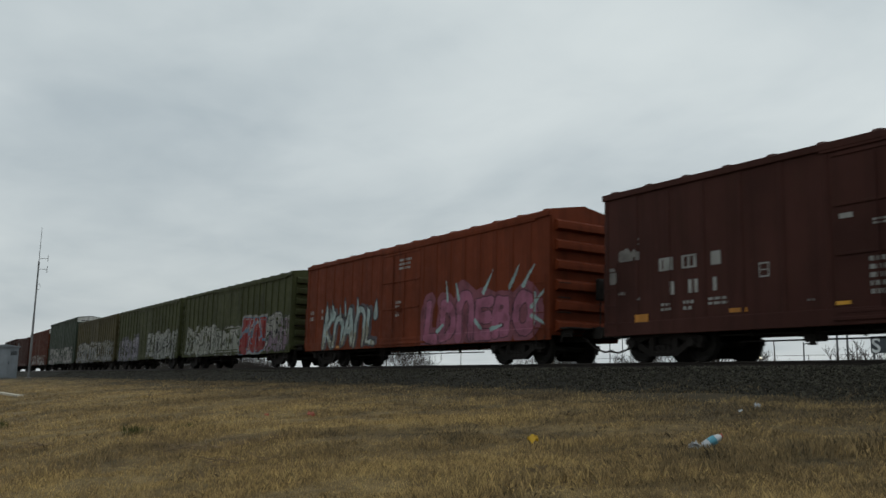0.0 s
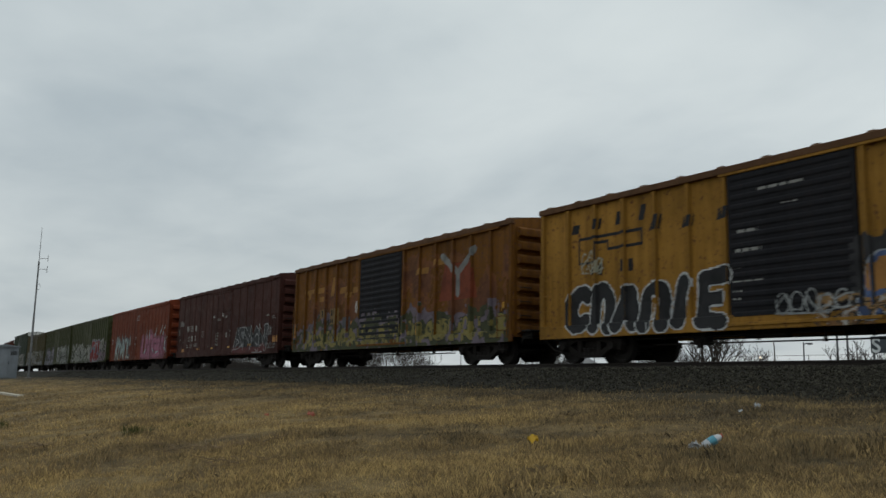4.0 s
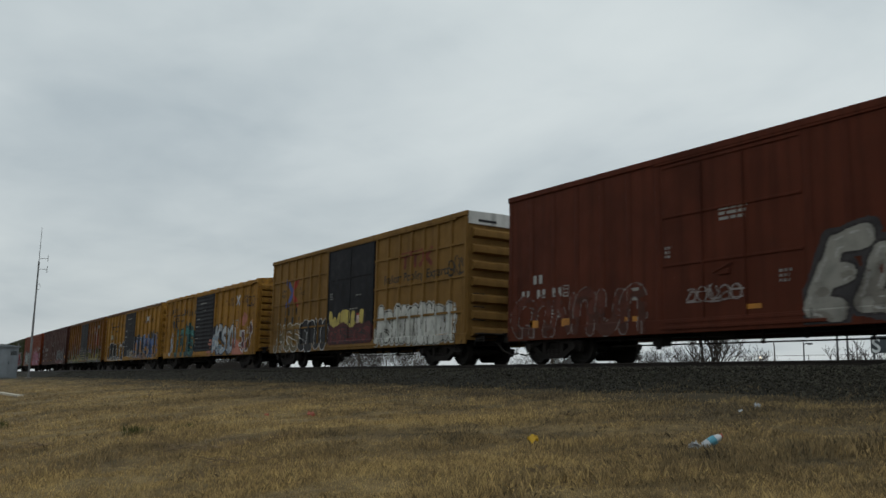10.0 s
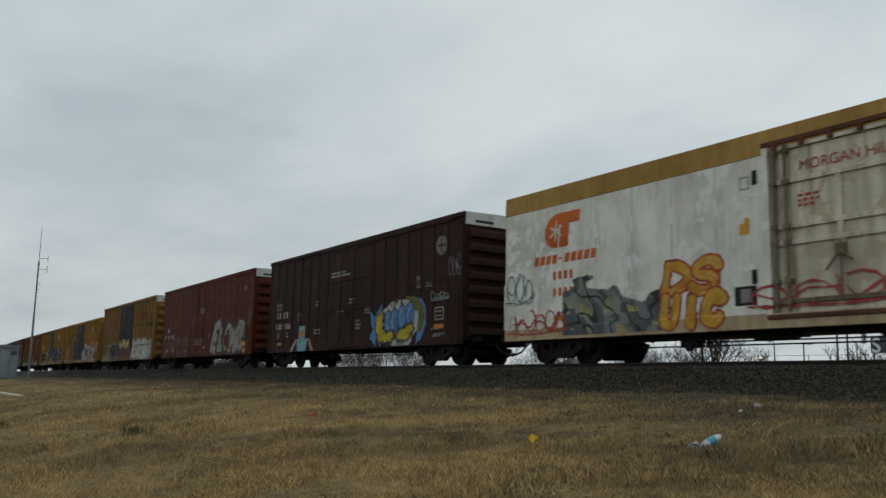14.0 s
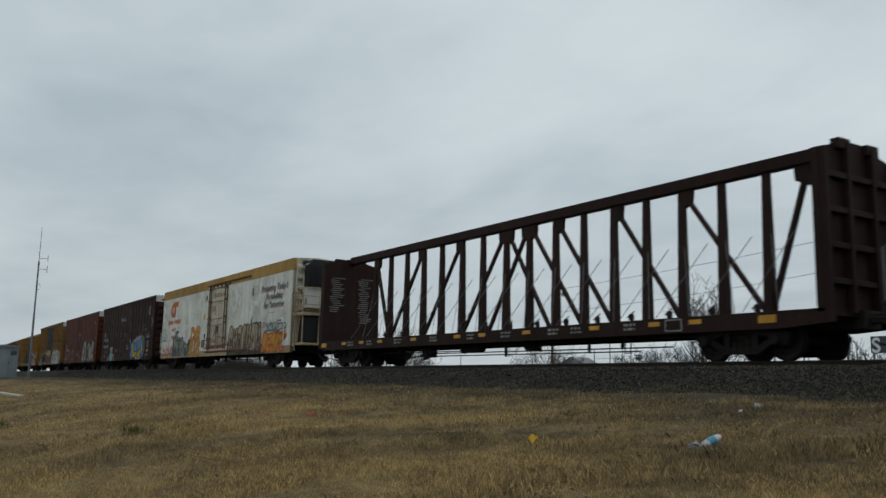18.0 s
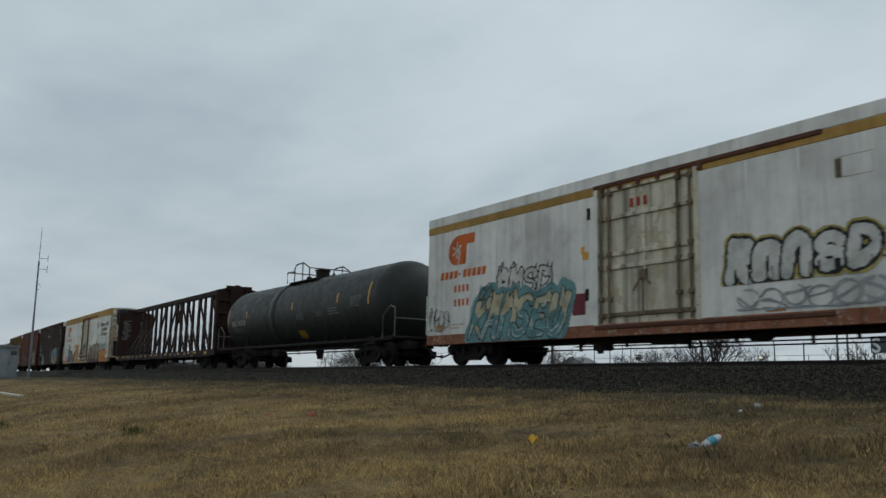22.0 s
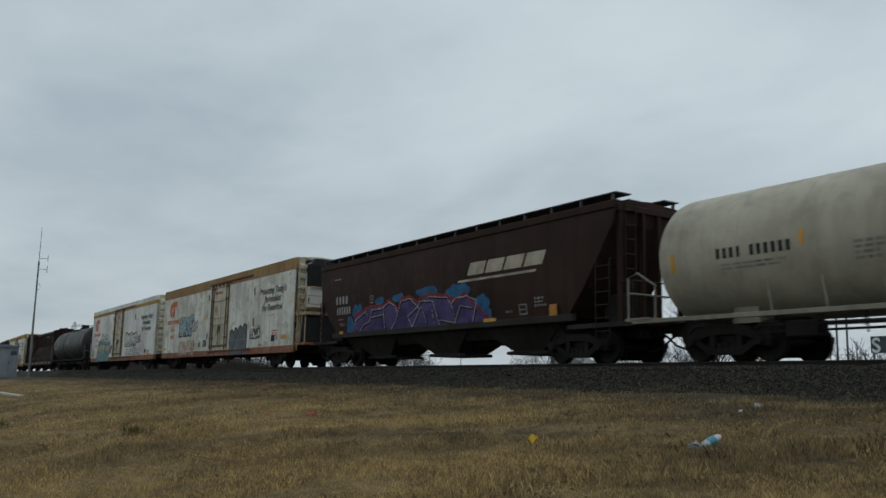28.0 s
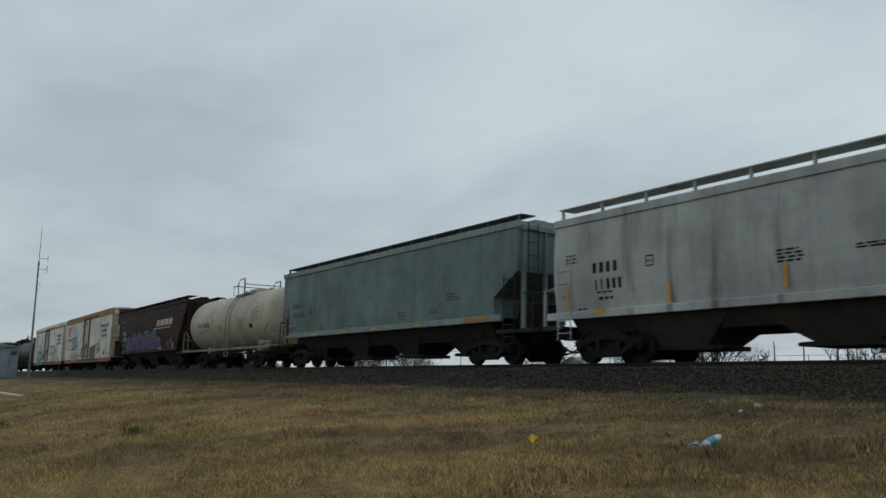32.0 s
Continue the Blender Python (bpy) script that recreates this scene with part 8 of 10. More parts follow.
def cold_sign(side, u, z):
    """Orange rounded sign with a white star, and the owner's name as orange blocks."""
    def pick(p, q):
        a, b = p - u - 0.1 * (q - z), q - z
        left = (np.hypot(np.maximum(0.42 - a, 0), np.abs(b - 0.45)) < 0.45) & (a < 0.75)
        bar = (a > 0.4) & (a < 1.30 + 0.05 * b) & (b > 0.62) & (b < 0.92)
        stem = (a > 0.62) & (a < 0.95) & (b > 0.0) & (b < 0.92)
        gap = (np.abs(a - 0.56) < 0.03) & (b < 0.62)
        star = np.zeros(p.shape, bool)
        for k in range(3):
            t = math.radians(60 * k + 30)
            off = np.abs((a - 0.42) * math.sin(t) - (b - 0.44) * math.cos(t))
            star |= (off < 0.028) & (np.hypot(a - 0.42, b - 0.44) < 0.27)
        return np.where((left | bar | stem) & ~gap, np.where(star, 1, 0), np.where(star, 1, -1))
    side.raster("sign", u - 0.2, u + 1.6, z - 0.05, z + 1.0, colours((0.50, 0.115, 0.022), (0.56, 0.54, 0.48)), pick, "orange rounded sign with a white star", 0.022)
    for i in range(10):
        if i == 4:
            side.patch("sign", u - 0.42 + 0.25 * i, u - 0.30 + 0.25 * i, z - 0.33, z - 0.27, ORANGE_INK, "orange slanted sign block", lift=0.006)
        else:
            side.patch("sign", u - 0.45 + 0.25 * i, u - 0.26 + 0.25 * i, z - 0.42, z - 0.18, ORANGE_INK, "orange slanted sign block", lean=0.2, lift=0.006)
    side.marks(u + 0.35, z - 0.86, 0.22, 0.22, "xxxx", ORANGE_INK)
    side.marks(u + 0.35, z - 1.30, 0.22, 0.22, "xxxx", ORANGE_INK)


s = reefer("white refrigerator car with a tan roof band and bright graffiti", 104.93, 20.1, REEFER_WHITE, TAN_BAND, TAN_SILL, (8.85, 11.95), True, seed=18)
cold_sign(s, 1.75, 3.05)
slogan(s, 16.5, 3.47)
s.words("MORGAN HILL", 9.55, 3.72, 0.30, RED_INK, "faded red name on the door", lift=0.012)
small_print(s, (9.5, 2.95, 0.5, 0.3, 3), (16.9, 1.75, 0.4, 0.3, 3), (18.6, 1.8, 0.5, 0.3, 2), m=RED_INK)
s.raster("graffiti", 2.5, 6.1, 0.7, 2.35, colours((0.15, 0.165, 0.16), (0.085, 0.095, 0.10), (0.21, 0.215, 0.18), (0.03, 0.034, 0.036), (0.30, 0.27, 0.12)), lambda u, z: np.where(z < 1.75 + 0.25 * np.sin((u - 2.2) * 1.6) + 0.4 * (rough_field(u, z, 0.3, 119) - 0.3), np.where(np.abs(rough_field(u + 0.6 * z, z, 0.34, 111) - 0.5) < 0.055, 3, np.where(rough_field(u + 0.5 * z, z, 0.2, 112) > 0.8, 4, np.where(rough_field(u + 0.7 * z, z * 0.8, 0.42, 113) > 0.52, 0, np.where(rough_field(u, z, 0.3, 114) > 0.6, 2, 1)))), -1), "grey camouflage-like graffiti with dark lines", 0.027)
letters(s, 5.95, 7.6, 1.4, 2.3, "ds", 112, ((0.52, 0.26, 0.035), (0.48, 0.21, 0.03), (0.34, 0.05, 0.025), (0.42, 0.25, 0.08), (0.50, 0.36, 0.12)), "orange graffiti with red edges", r=0.11, edge=0.045)
letters(s, 5.9, 7.65, 0.66, 1.55, "uic", 109, ((0.54, 0.30, 0.035), (0.50, 0.25, 0.03), (0.30, 0.05, 0.025), (0.42, 0.25, 0.08), (0.50, 0.36, 0.12)), "orange graffiti with red edges", r=0.13, edge=0.04)
s.raster("graffiti", 12.2, 17.5, 0.62, 1.75, colours((0.085, 0.060, 0.042), (0.050, 0.038, 0.03)), lambda u, z: np.where((z < 0.95 + 0.5 * rough_field(u, z, 0.5, 108) - 0.3 * np.clip(u - 16.6, 0, 1)) & (u < 17.4), np.where(rough_field(u, z, 0.2, 107) > 0.5, 0, 1), -1), "brown overspray under the rounded graffiti", 0.03)
letters(s, 12.4, 16.7, 0.72, 2.05, "vuvvuvu", 113, ((0.36, 0.29, 0.19), (0.17, 0.115, 0.075), (0.040, 0.034, 0.028), (0.30, 0.27, 0.2), (0.42, 0.35, 0.24)), "brown-black rounded graffiti", r=0.15, edge=0.075, slant=0.02, wobble=0.14, flow=0.48)
letters(s, 17.05, 19.55, 0.68, 1.55, "respc", 114, ((0.54, 0.27, 0.03), (0.50, 0.22, 0.025), (0.36, 0.055, 0.025), (0.42, 0.12, 0.04), (0.5, 0.36, 0.12)), "orange graffiti with red edges", r=0.075, edge=0.045, slant=0.2, halo=0.1, shine=False, spikes=0.1)
scrawl(s, 0.2, 2.6, 0.75, 1.5, 6, 115, (0.36, 0.06, 0.045), "red scrawl", 0.026)
scrawl(s, 0.1, 1.3, 1.6, 2.6, 3, 116, (0.13, 0.22, 0.22), "thin teal scrawl", 0.025)
scrawl(s, 8.3, 12.2, 1.0, 1.75, 4, 117, (0.36, 0.055, 0.045), "red scrawl across the door", 0.03)
scrawl(s, 17.3, 19.7, 1.6, 2.1, 6, 118, (0.13, 0.22, 0.24), "thin teal scrawl", 0.03)
s.patch("sign_patch", 7.95, 8.5, 1.12, 1.52, BLACK_STENCIL)
s.patch("sign_patch", 8.1, 8.36, 1.18, 1.46, WHITE_STENCIL, lift=0.009)
s.patch("sign_patch", 18.95, 19.35, 1.3, 1.3 + 0.2, YELLOW_TAPE)
frame_box(s, 8.15, 3.55, 0.24, 0.28, GREY_LINE)
placards(s, (19.3, 1.28, 0.55, 0.2, YELLOW_TAPE), (8.12, 2.6, 0.24, 0.24, YELLOW_TAPE), (15.2, 0.98, 0.9, 0.08, ORANGE_PLATE), (2.2, 1.1, 0.35, 0.12, YELLOW_TAPE))

centerbeam("dark brown centerbeam flatcar running empty", 127.85, 22.75, FLAT_BROWN)

s = tank_car("black tank car with yellow reflector strips", 152.15, 17.1, TANK_BLACK, BLACK_IRON, 1.51, 2.337,
             [(1.05, 2.15, 2.8), (3.5, 2.3, 2.62), (6.6, 2.35, 2.67), (8.85, 2.4, 2.72), (13.15, 2.42, 2.78), (15.7, 2.2, 3.0)], 8.6, (6.95, 9.85), band_u=6.65)
s.marks(1.6, 1.98, 0.165, 0.24, "xxxx xxxxxx", MARK_WHITE)
small_print(s, (1.7, 1.66, 1.4, 0.2, 2), (9.3, 1.9, 0.8, 0.3, 3), (11.3, 1.95, 0.6, 0.22, 3), (12.4, 1.95, 1.1, 0.3, 3), (14.3, 2.15, 1.0, 0.42, 5), m=spray("dim_print", (0.12, 0.12, 0.115)))
frame_box(s, 3.8, 2.28, 0.2, 0.16, GREY_LINE, 1)
s.patch("yellow_patch", 9.1, 9.8, 1.2, 1.5, spray("mustard_patch", (0.30, 0.19, 0.015)), "mustard-yellow patch on the lower shell", lift=0.012)

s = reefer("white refrigerator car with a cream door and bubble graffiti", 171.5, 20.05, REEFER_CLEAN, TAN_BAND, RUST_SILL, (8.0, 11.1), False, white_cap=True, seed=19)
cold_sign(s, 1.2, 3.08)
slogan(s, 16.1, 3.35)
s.marks(9.1, 3.72, 0.22, 0.22, "xxx", RED_INK, lift=0.012)
letters(s, 3.75, 6.25, 1.85, 2.72, "amsd", 121, ((0.54, 0.54, 0.50), (0.50, 0.50, 0.46), (0.03, 0.03, 0.03), (0.03, 0.03, 0.03), (0.55, 0.55, 0.52)), "white graffiti with black edges", r=0.085, edge=0.04, shine=False, spikes=0.18, slant=0.15)
letters(s, 2.5, 6.8, 0.66, 1.95, "kavseu", 122, ((0.42, 0.38, 0.25), (0.11, 0.22, 0.23), (0.040, 0.050, 0.05), (0.13, 0.25, 0.26), (0.46, 0.44, 0.38)), "teal and tan graffiti", r=0.11, edge=0.035, halo=0.2, slant=0.35, flow=0.52, spikes=0.2)
letters(s, 11.95, 15.4, 1.58, 2.52, "rvvsd", 123, ((0.56, 0.56, 0.53), (0.52, 0.52, 0.48), (0.020, 0.020, 0.02), (0.34, 0.28, 0.06), (0.56, 0.56, 0.53), (0.40, 0.33, 0.10)), "white bubble graffiti with black and yellow edges", r=0.14, edge=0.06, rim=0.05, shine=False, slant=0.08, wobble=0.2)
scrawl(s, 15.4, 16.4, 1.75, 2.5, 4, 124, (0.05, 0.05, 0.06), "thin black scrawl")
scrawl(s, 12.2, 16.6, 0.98, 1.6, 8, 125, (0.30, 0.32, 0.33), "thin grey scrawl", 0.03)
scrawl(s, 0.15, 1.3, 1.0, 2.0, 4, 126, (0.12, 0.13, 0.14), "thin grey scrawl", 0.022)
scrawl(s, 2.9, 3.6, 1.85, 2.5, 2, 127, (0.05, 0.05, 0.05), "thin black scrawl")
small_print(s, (16.6, 1.15, 0.9, 0.75, 6), (9.3, 2.7, 0.5, 0.4, 4), (1.3, 1.05, 0.8, 0.2, 2), m=spray("pale_orange_print", (0.48, 0.37, 0.29)))
s.patch("sign_patch", 7.05, 7.55, 1.2, 1.75, spray("dull_red_patch", (0.15, 0.03, 0.04)))
s.patch("sign_patch", 17.55, 17.95, 1.05, 1.3, BLACK_STENCIL)
placards(s, (18.2, 1.05, 0.6, 0.2, YELLOW_TAPE), (18.2, 0.95, 0.9, 0.07, ORANGE_PLATE), (0.6, 1.08, 0.4, 0.16, YELLOW_TAPE), (7.45, 2.6, 0.22, 0.2, YELLOW_TAPE), (12.9, 0.96, 0.45, 0.07, ORANGE_PLATE), (15.9, 0.96, 0.5, 0.08, ORANGE_PLATE))

s = reefer("peeling white refrigerator car with a worn tan band", 193.45, 20.15, REEFER_WORN, TAN_WORN, RUST_SILL, (9.05, 11.95), True, seed=20)
cold_sign(s, 1.3, 3.06)
slogan(s, 16.1, 3.37)
small_print(s, (9.6, 3.75, 1.4, 0.24, 1), (10.2, 3.4, 0.6, 0.24, 1), (9.6, 2.9, 0.5, 0.3, 3), (17.8, 1.15, 0.9, 0.5, 5), m=RED_INK)
letters(s, 3.5, 6.0, 1.8, 2.98, "wkse", 131, ((0.24, 0.35, 0.38), (0.30, 0.40, 0.42), (0.020, 0.024, 0.028), (0.03, 0.03, 0.03), (0.44, 0.49, 0.49)), "pale blue graffiti with black edges", r=0.13, edge=0.05, slant=0.2, drop=(-0.05, -0.06))
letters(s, 3.6, 6.5, 0.7, 1.6, "obhs", 132, ((0.44, 0.34, 0.26), (0.36, 0.24, 0.19), (0.26, 0.16, 0.13), (0.3, 0.25, 0.2), (0.45, 0.38, 0.31)), "faded brown-pink graffiti", r=0.15, edge=0.025, ragged=0.33, shine=False)
s.raster("graffiti", 12.15, 14.75, 0.66, 2.2, colours((0.105, 0.118, 0.128), (0.026, 0.028, 0.03), (0.20, 0.22, 0.23)), lambda u, z: np.where((u > 12.2) & (u < 14.68) & (z < 1.72 + 0.12 * (u - 12.2) + 0.16 * np.abs(np.sin((u - 12.2) * 5.2))), np.where((u < 12.27) | (u > 14.6) | (z > 1.62 + 0.12 * (u - 12.2) + 0.16 * np.abs(np.sin((u - 12.2) * 5.2))), 1, np.where((np.abs(rough_field(u, z * 0.6, 0.17, 133) - 0.5) < 0.05) & (np.abs(z - 1.2) < 0.4), 2, 0)), -1), "slate-grey graffiti block with a scalloped black top", 0.027)
scrawl(s, 15.1, 16.4, 1.3, 2.0, 4, 134, (0.04, 0.04, 0.045), "thin black scrawl", 0.03)
scrawl(s, 6.0, 7.0, 2.0, 2.9, 3, 135, (0.06, 0.07, 0.08), "thin black scrawl", 0.02)
for u in (7.2, 7.95):
    s.patch("sign_patch", u, u + (0.28 if u < 7.5 else 0.6), 1.15, 1.4 if u < 7.5 else 1.5, BLACK_STENCIL)
s.patch("sign_patch", 8.02, 8.3, 1.2, 1.45, WHITE_STENCIL, lift=0.009)
s.patch("sign_patch", 17.75, 18.15, 1.15, 1.42, BLACK_STENCIL, lift=0.009)
frame_box(s, 8.25, 3.6, 0.24, 0.28, GREY_LINE)
placards(s, (18.9, 1.2, 0.6, 0.2, YELLOW_TAPE), (8.25, 2.6, 0.26, 0.24, YELLOW_TAPE), (0.4, 1.1, 0.4, 0.14, YELLOW_TAPE), (13.6, 0.97, 0.5, 0.06, ORANGE_PLATE), (16.2, 0.97, 0.5, 0.08, ORANGE_PLATE))

s = hopper("dark brown covered hopper with blue and purple graffiti", 216.0, 17.3, 3.86, HOPPER_BROWN, UNDER_DARK,
           [(1.75, 1.2), (1.1, 1.8), (0.55, 2.6), (0.22, 3.3), (0.15, 3.86), (15.2, 1.2), (15.9, 1.9), (16.5, 2.7), (16.95, 3.4), (17.05, 3.86)], [(4.3, 4.2, 1.3), (8.6, 4.2, 1.3), (12.9, 4.2, 1.3)], 0.12, UNDER_DARK, HOPPER_BROWN, UNDER_DARK, 15)
s.marks(1.72, 2.36, 0.27, 0.30, "xxxx", MARK_WHITE)
s.marks(1.80, 1.96, 0.20, 0.28, "xxxxxx", MARK_WHITE)
small_print(s, (1.9, 1.72, 0.4, 0.08, 1), (2.0, 1.5, 0.5, 0.14, 2), (13.9, 1.5, 0.5, 0.3, 3), (12.6, 1.4, 0.3, 0.1, 1), (1.5, 3.3, 0.6, 0.08, 1))
for i in range(4):
    s.patch("sign", 10.7 + 0.92 * i, 11.52 + 0.92 * i, 2.68, 3.06, CREAM_INK, lean=0.45)
s.patch("sign", 10.2, 14.0, 2.50, 2.57, CREAM_INK, "pale slanted sign blocks with an underline", lean=0.45)


def purple_piece(side):
    """Purple graffiti: a stepped top edge with a red rim, white line work inside and blue clouds behind."""
    edge = [(3.16, 1.24), (3.27, 1.77), (4.16, 2.04), (4.62, 2.07), (5.50, 2.05), (5.92, 2.22), (6.47, 1.89), (6.72, 2.20), (7.32, 2.25), (7.80, 2.03), (7.95, 2.14), (8.49, 2.21), (9.59, 2.12), (9.93, 1.91), (10.59, 2.08)]
    lines = [[(3.37, 1.34), (3.31, 1.69), (4.15, 1.97), (4.47, 1.61), (3.96, 1.51), (3.56, 1.26)],
             [(4.52, 1.74), (4.62, 2.00), (5.50, 2.02), (5.48, 1.27)],
             [(4.52, 1.74), (5.50, 1.79)],
             [(5.24, 1.98), (5.92, 2.20), (6.32, 2.03), (6.47, 1.77), (6.23, 1.47), (5.81, 1.19)],
             [(6.47, 1.77), (6.72, 2.18), (7.32, 2.23), (7.80, 1.92), (7.37, 1.74), (7.15, 1.64), (7.35, 1.27), (7.57, 1.49), (8.01, 1.92), (8.19, 1.61), (8.25, 1.38)],
             [(7.80, 1.88), (7.95, 2.10), (8.74, 2.05), (9.07, 1.26)],
             [(8.66, 1.79), (8.71, 1.51)],
             [(8.49, 2.21), (9.59, 2.10), (9.92, 1.72), (9.89, 1.25)],
             [(9.08, 1.42), (9.84, 1.31)],
             [(9.81, 1.89), (10.05, 2.06), (10.59, 2.06)],
             [(10.9, 1.3), (11.2, 1.9), (10.6, 2.1)], [(9.9, 1.25), (10.3, 1.8), (10.9, 1.7)]]

    def pick(u, z):
        wave = rough_field(u, z, 0.2, 141)
        high = np.interp(u, [p[0] for p in edge] + [11.6], [p[1] for p in edge] + [1.35])
        inside = (u > 3.15) & (u < 11.6) & (z < high) & (z > 1.2)
        out = np.full(u.shape, -1)
        for cu, cz, ru, rz in ((2.9, 1.5, 0.32, 0.32), (3.5, 2.0, 0.4, 0.28), (5.2, 2.28, 0.4, 0.15), (6.5, 2.3, 0.42, 0.16), (8.3, 2.38, 0.65, 0.17), (10.2, 2.28, 0.75, 0.2), (11.4, 1.6, 0.5, 0.5)):
            out = np.where(np.hypot((u - cu) / ru, (z - cz) / rz) < 0.75 + 0.5 * wave, 3, out)
        out = np.where((u > 3.05) & (u < 11.75) & (z < high + 0.07 + 0.08 * wave) & (z > 1.2), 4, out)
        out = np.where(inside, np.where(rough_field(u, z, 0.5, 142) > 0.5, 0, 1), out)
        far = np.minimum.reduce([stroke_far(u, z, line) for line in lines])
        out = np.where(inside & (np.minimum.reduce([stroke_far(u - 0.05, z + 0.04, line) for line in lines]) < 0.035), 5, out)
        return np.where((far < 0.008 + 0.009 * wave) & (z > 1.2), 2, out)

    side.raster("graffiti", 2.3, 11.9, 1.2, 2.75, colours((0.075, 0.055, 0.16), (0.055, 0.040, 0.125), (0.36, 0.35, 0.38), (0.026, 0.105, 0.22), (0.20, 0.024, 0.022), (0.014, 0.012, 0.016)), pick, "purple graffiti with white lines, red rim and blue cloud", 0.022)


purple_piece(s)
frame_box(s, 4.5, 2.25, 0.22, 0.28, GREY_LINE, 1)
frame_box(s, 13.2, 1.35, 0.35, 0.3, WHITE_STENCIL, 1)
placards(s, (14.6, 1.25, 0.3, 0.3, ORANGE_PLATE), (2.1, 1.22, 0.3, 0.1, YELLOW_TAPE), (11.6, 1.22, 0.6, 0.1, YELLOW_TAPE))

s = tank_car("tan-grey tank car with a side ladder and top cage", 234.2, 12.1, TANK_TAN, TAN_FRAME, 1.47, 2.336,
             [(0.85, 1.95, 2.35), (4.1, 2.2, 2.5), (6.3, 2.2, 2.52), (9.1, 2.22, 2.6), (11.1, 2.1, 2.75)], 7.5, (6.0, 8.3), ladder_u=7.2, band_u=7.65, black=False)
s.marks(2.1, 2.12, 0.17, 0.22, "xxxx xxxxxx", BLACK_STENCIL)
small_print(s, (2.2, 1.85, 1.6, 0.16, 2), (5.2, 1.75, 0.7, 0.4, 4), (8.1, 2.0, 0.9, 0.35, 5), (10.0, 2.1, 1.0, 0.7, 7), m=GREY_LINE)
s.patch("sign_patch", 9.7, 10.1, 1.85, 2.05, BLACK_STENCIL)
bm = bmesh.new()
lathe(bm, [(-0.5, 0.05), (-0.45, 0.12), (0.45, 0.12), (0.5, 0.05)], "x", 14, (5.4, -1.32, 1.10))
part("air_tank", bm, TAN_FRAME, s.root)

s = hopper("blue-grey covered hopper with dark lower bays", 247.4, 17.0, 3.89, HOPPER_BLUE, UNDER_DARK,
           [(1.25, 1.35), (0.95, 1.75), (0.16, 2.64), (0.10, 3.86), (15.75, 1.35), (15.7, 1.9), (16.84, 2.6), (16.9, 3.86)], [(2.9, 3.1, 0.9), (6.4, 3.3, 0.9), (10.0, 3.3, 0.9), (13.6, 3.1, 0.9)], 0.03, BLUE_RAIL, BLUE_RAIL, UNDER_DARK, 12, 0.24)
s.marks(1.22, 2.45, 0.27, 0.2, "xxxx", DIM_STENCIL)
s.marks(1.25, 2.05, 0.20, 0.2, "xxxxxx", DIM_STENCIL)
small_print(s, (0.8, 1.52, 0.9, 0.16, 2), (3.9, 1.4, 0.45, 0.22, 3), (7.6, 1.4, 0.35, 0.2, 3), (10.2, 1.5, 0.6, 0.3, 4), (12.2, 1.62, 0.6, 0.14, 2), (13.2, 1.95, 0.8, 0.26, 3), (6.4, 1.45, 0.4, 0.08, 1), m=DIM_STENCIL)
frame_box(s, 2.9, 2.15, 0.22, 0.3, BLACK_STENCIL, 2)
placards(s, (0.55, 1.24, 0.6, 0.10, ORANGE_PLATE), (3.2, 1.25, 0.45, 0.08, YELLOW_TAPE), (5.9, 1.26, 0.4, 0.07, YELLOW_TAPE), (8.2, 1.26, 0.5, 0.08, YELLOW_TAPE), (11.3, 1.26, 0.45, 0.08, YELLOW_TAPE), (14.3, 1.26, 1.1, 0.12, ORANGE_PLATE))

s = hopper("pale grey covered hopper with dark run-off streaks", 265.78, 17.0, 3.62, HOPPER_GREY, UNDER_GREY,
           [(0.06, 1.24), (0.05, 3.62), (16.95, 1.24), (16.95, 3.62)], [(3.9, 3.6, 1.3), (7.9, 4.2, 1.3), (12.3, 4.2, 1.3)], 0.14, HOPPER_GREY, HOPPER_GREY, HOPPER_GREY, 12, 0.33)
s.marks(1.55, 2.22, 0.24, 0.26, "xxxx", BLACK_STENCIL)
s.marks(1.62, 1.80, 0.20, 0.26, "iixxx", BLACK_STENCIL)
small_print(s, (1.65, 1.68, 0.75, 0.08, 1), (1.7, 1.5, 0.7, 0.12, 1), (0.55, 2.5, 0.5, 0.28, 3), (6.9, 1.9, 0.7, 0.3, 4), (8.6, 2.0, 1.1, 0.12, 2), (0.9, 1.3, 0.5, 0.08, 1), (4.0, 1.15, 0.9, 0.08, 2), (6.6, 1.15, 0.9, 0.08, 2), m=BLACK_STENCIL)
frame_box(s, 3.35, 2.22, 0.26, 0.26, BLACK_STENCIL, 1)
placards(s, (0.55, 1.35, 0.08, 0.62, YELLOW_TAPE), (4.0, 1.35, 0.10, 0.45, YELLOW_TAPE), (7.05, 1.42, 0.10, 0.5, YELLOW_TAPE), (1.6, 1.2, 0.4, 0.1, YELLOW_TAPE))


def slim(factor):
    """Brings the bodies to the true width of the cars; trucks and couplers keep their own."""
    done = set()
    keep = {"truck", "side_frame", "spring", "wheelset", "brake_beam", "coupler", "air_hose", "cut_lever"}
    for car, _ in TRAIN:
        if car.name.startswith("tank_car"):
            continue
        for ob in car.children_recursive:
            if ob.name.split(".")[0] in keep:
                continue
            ob.location.y *= factor
            if ob.data.name not in done:
                done.add(ob.data.name)
                for v in ob.data.vertices:
                    v.co.y *= factor


bpy.context.view_layer.update()
slim(0.78125)


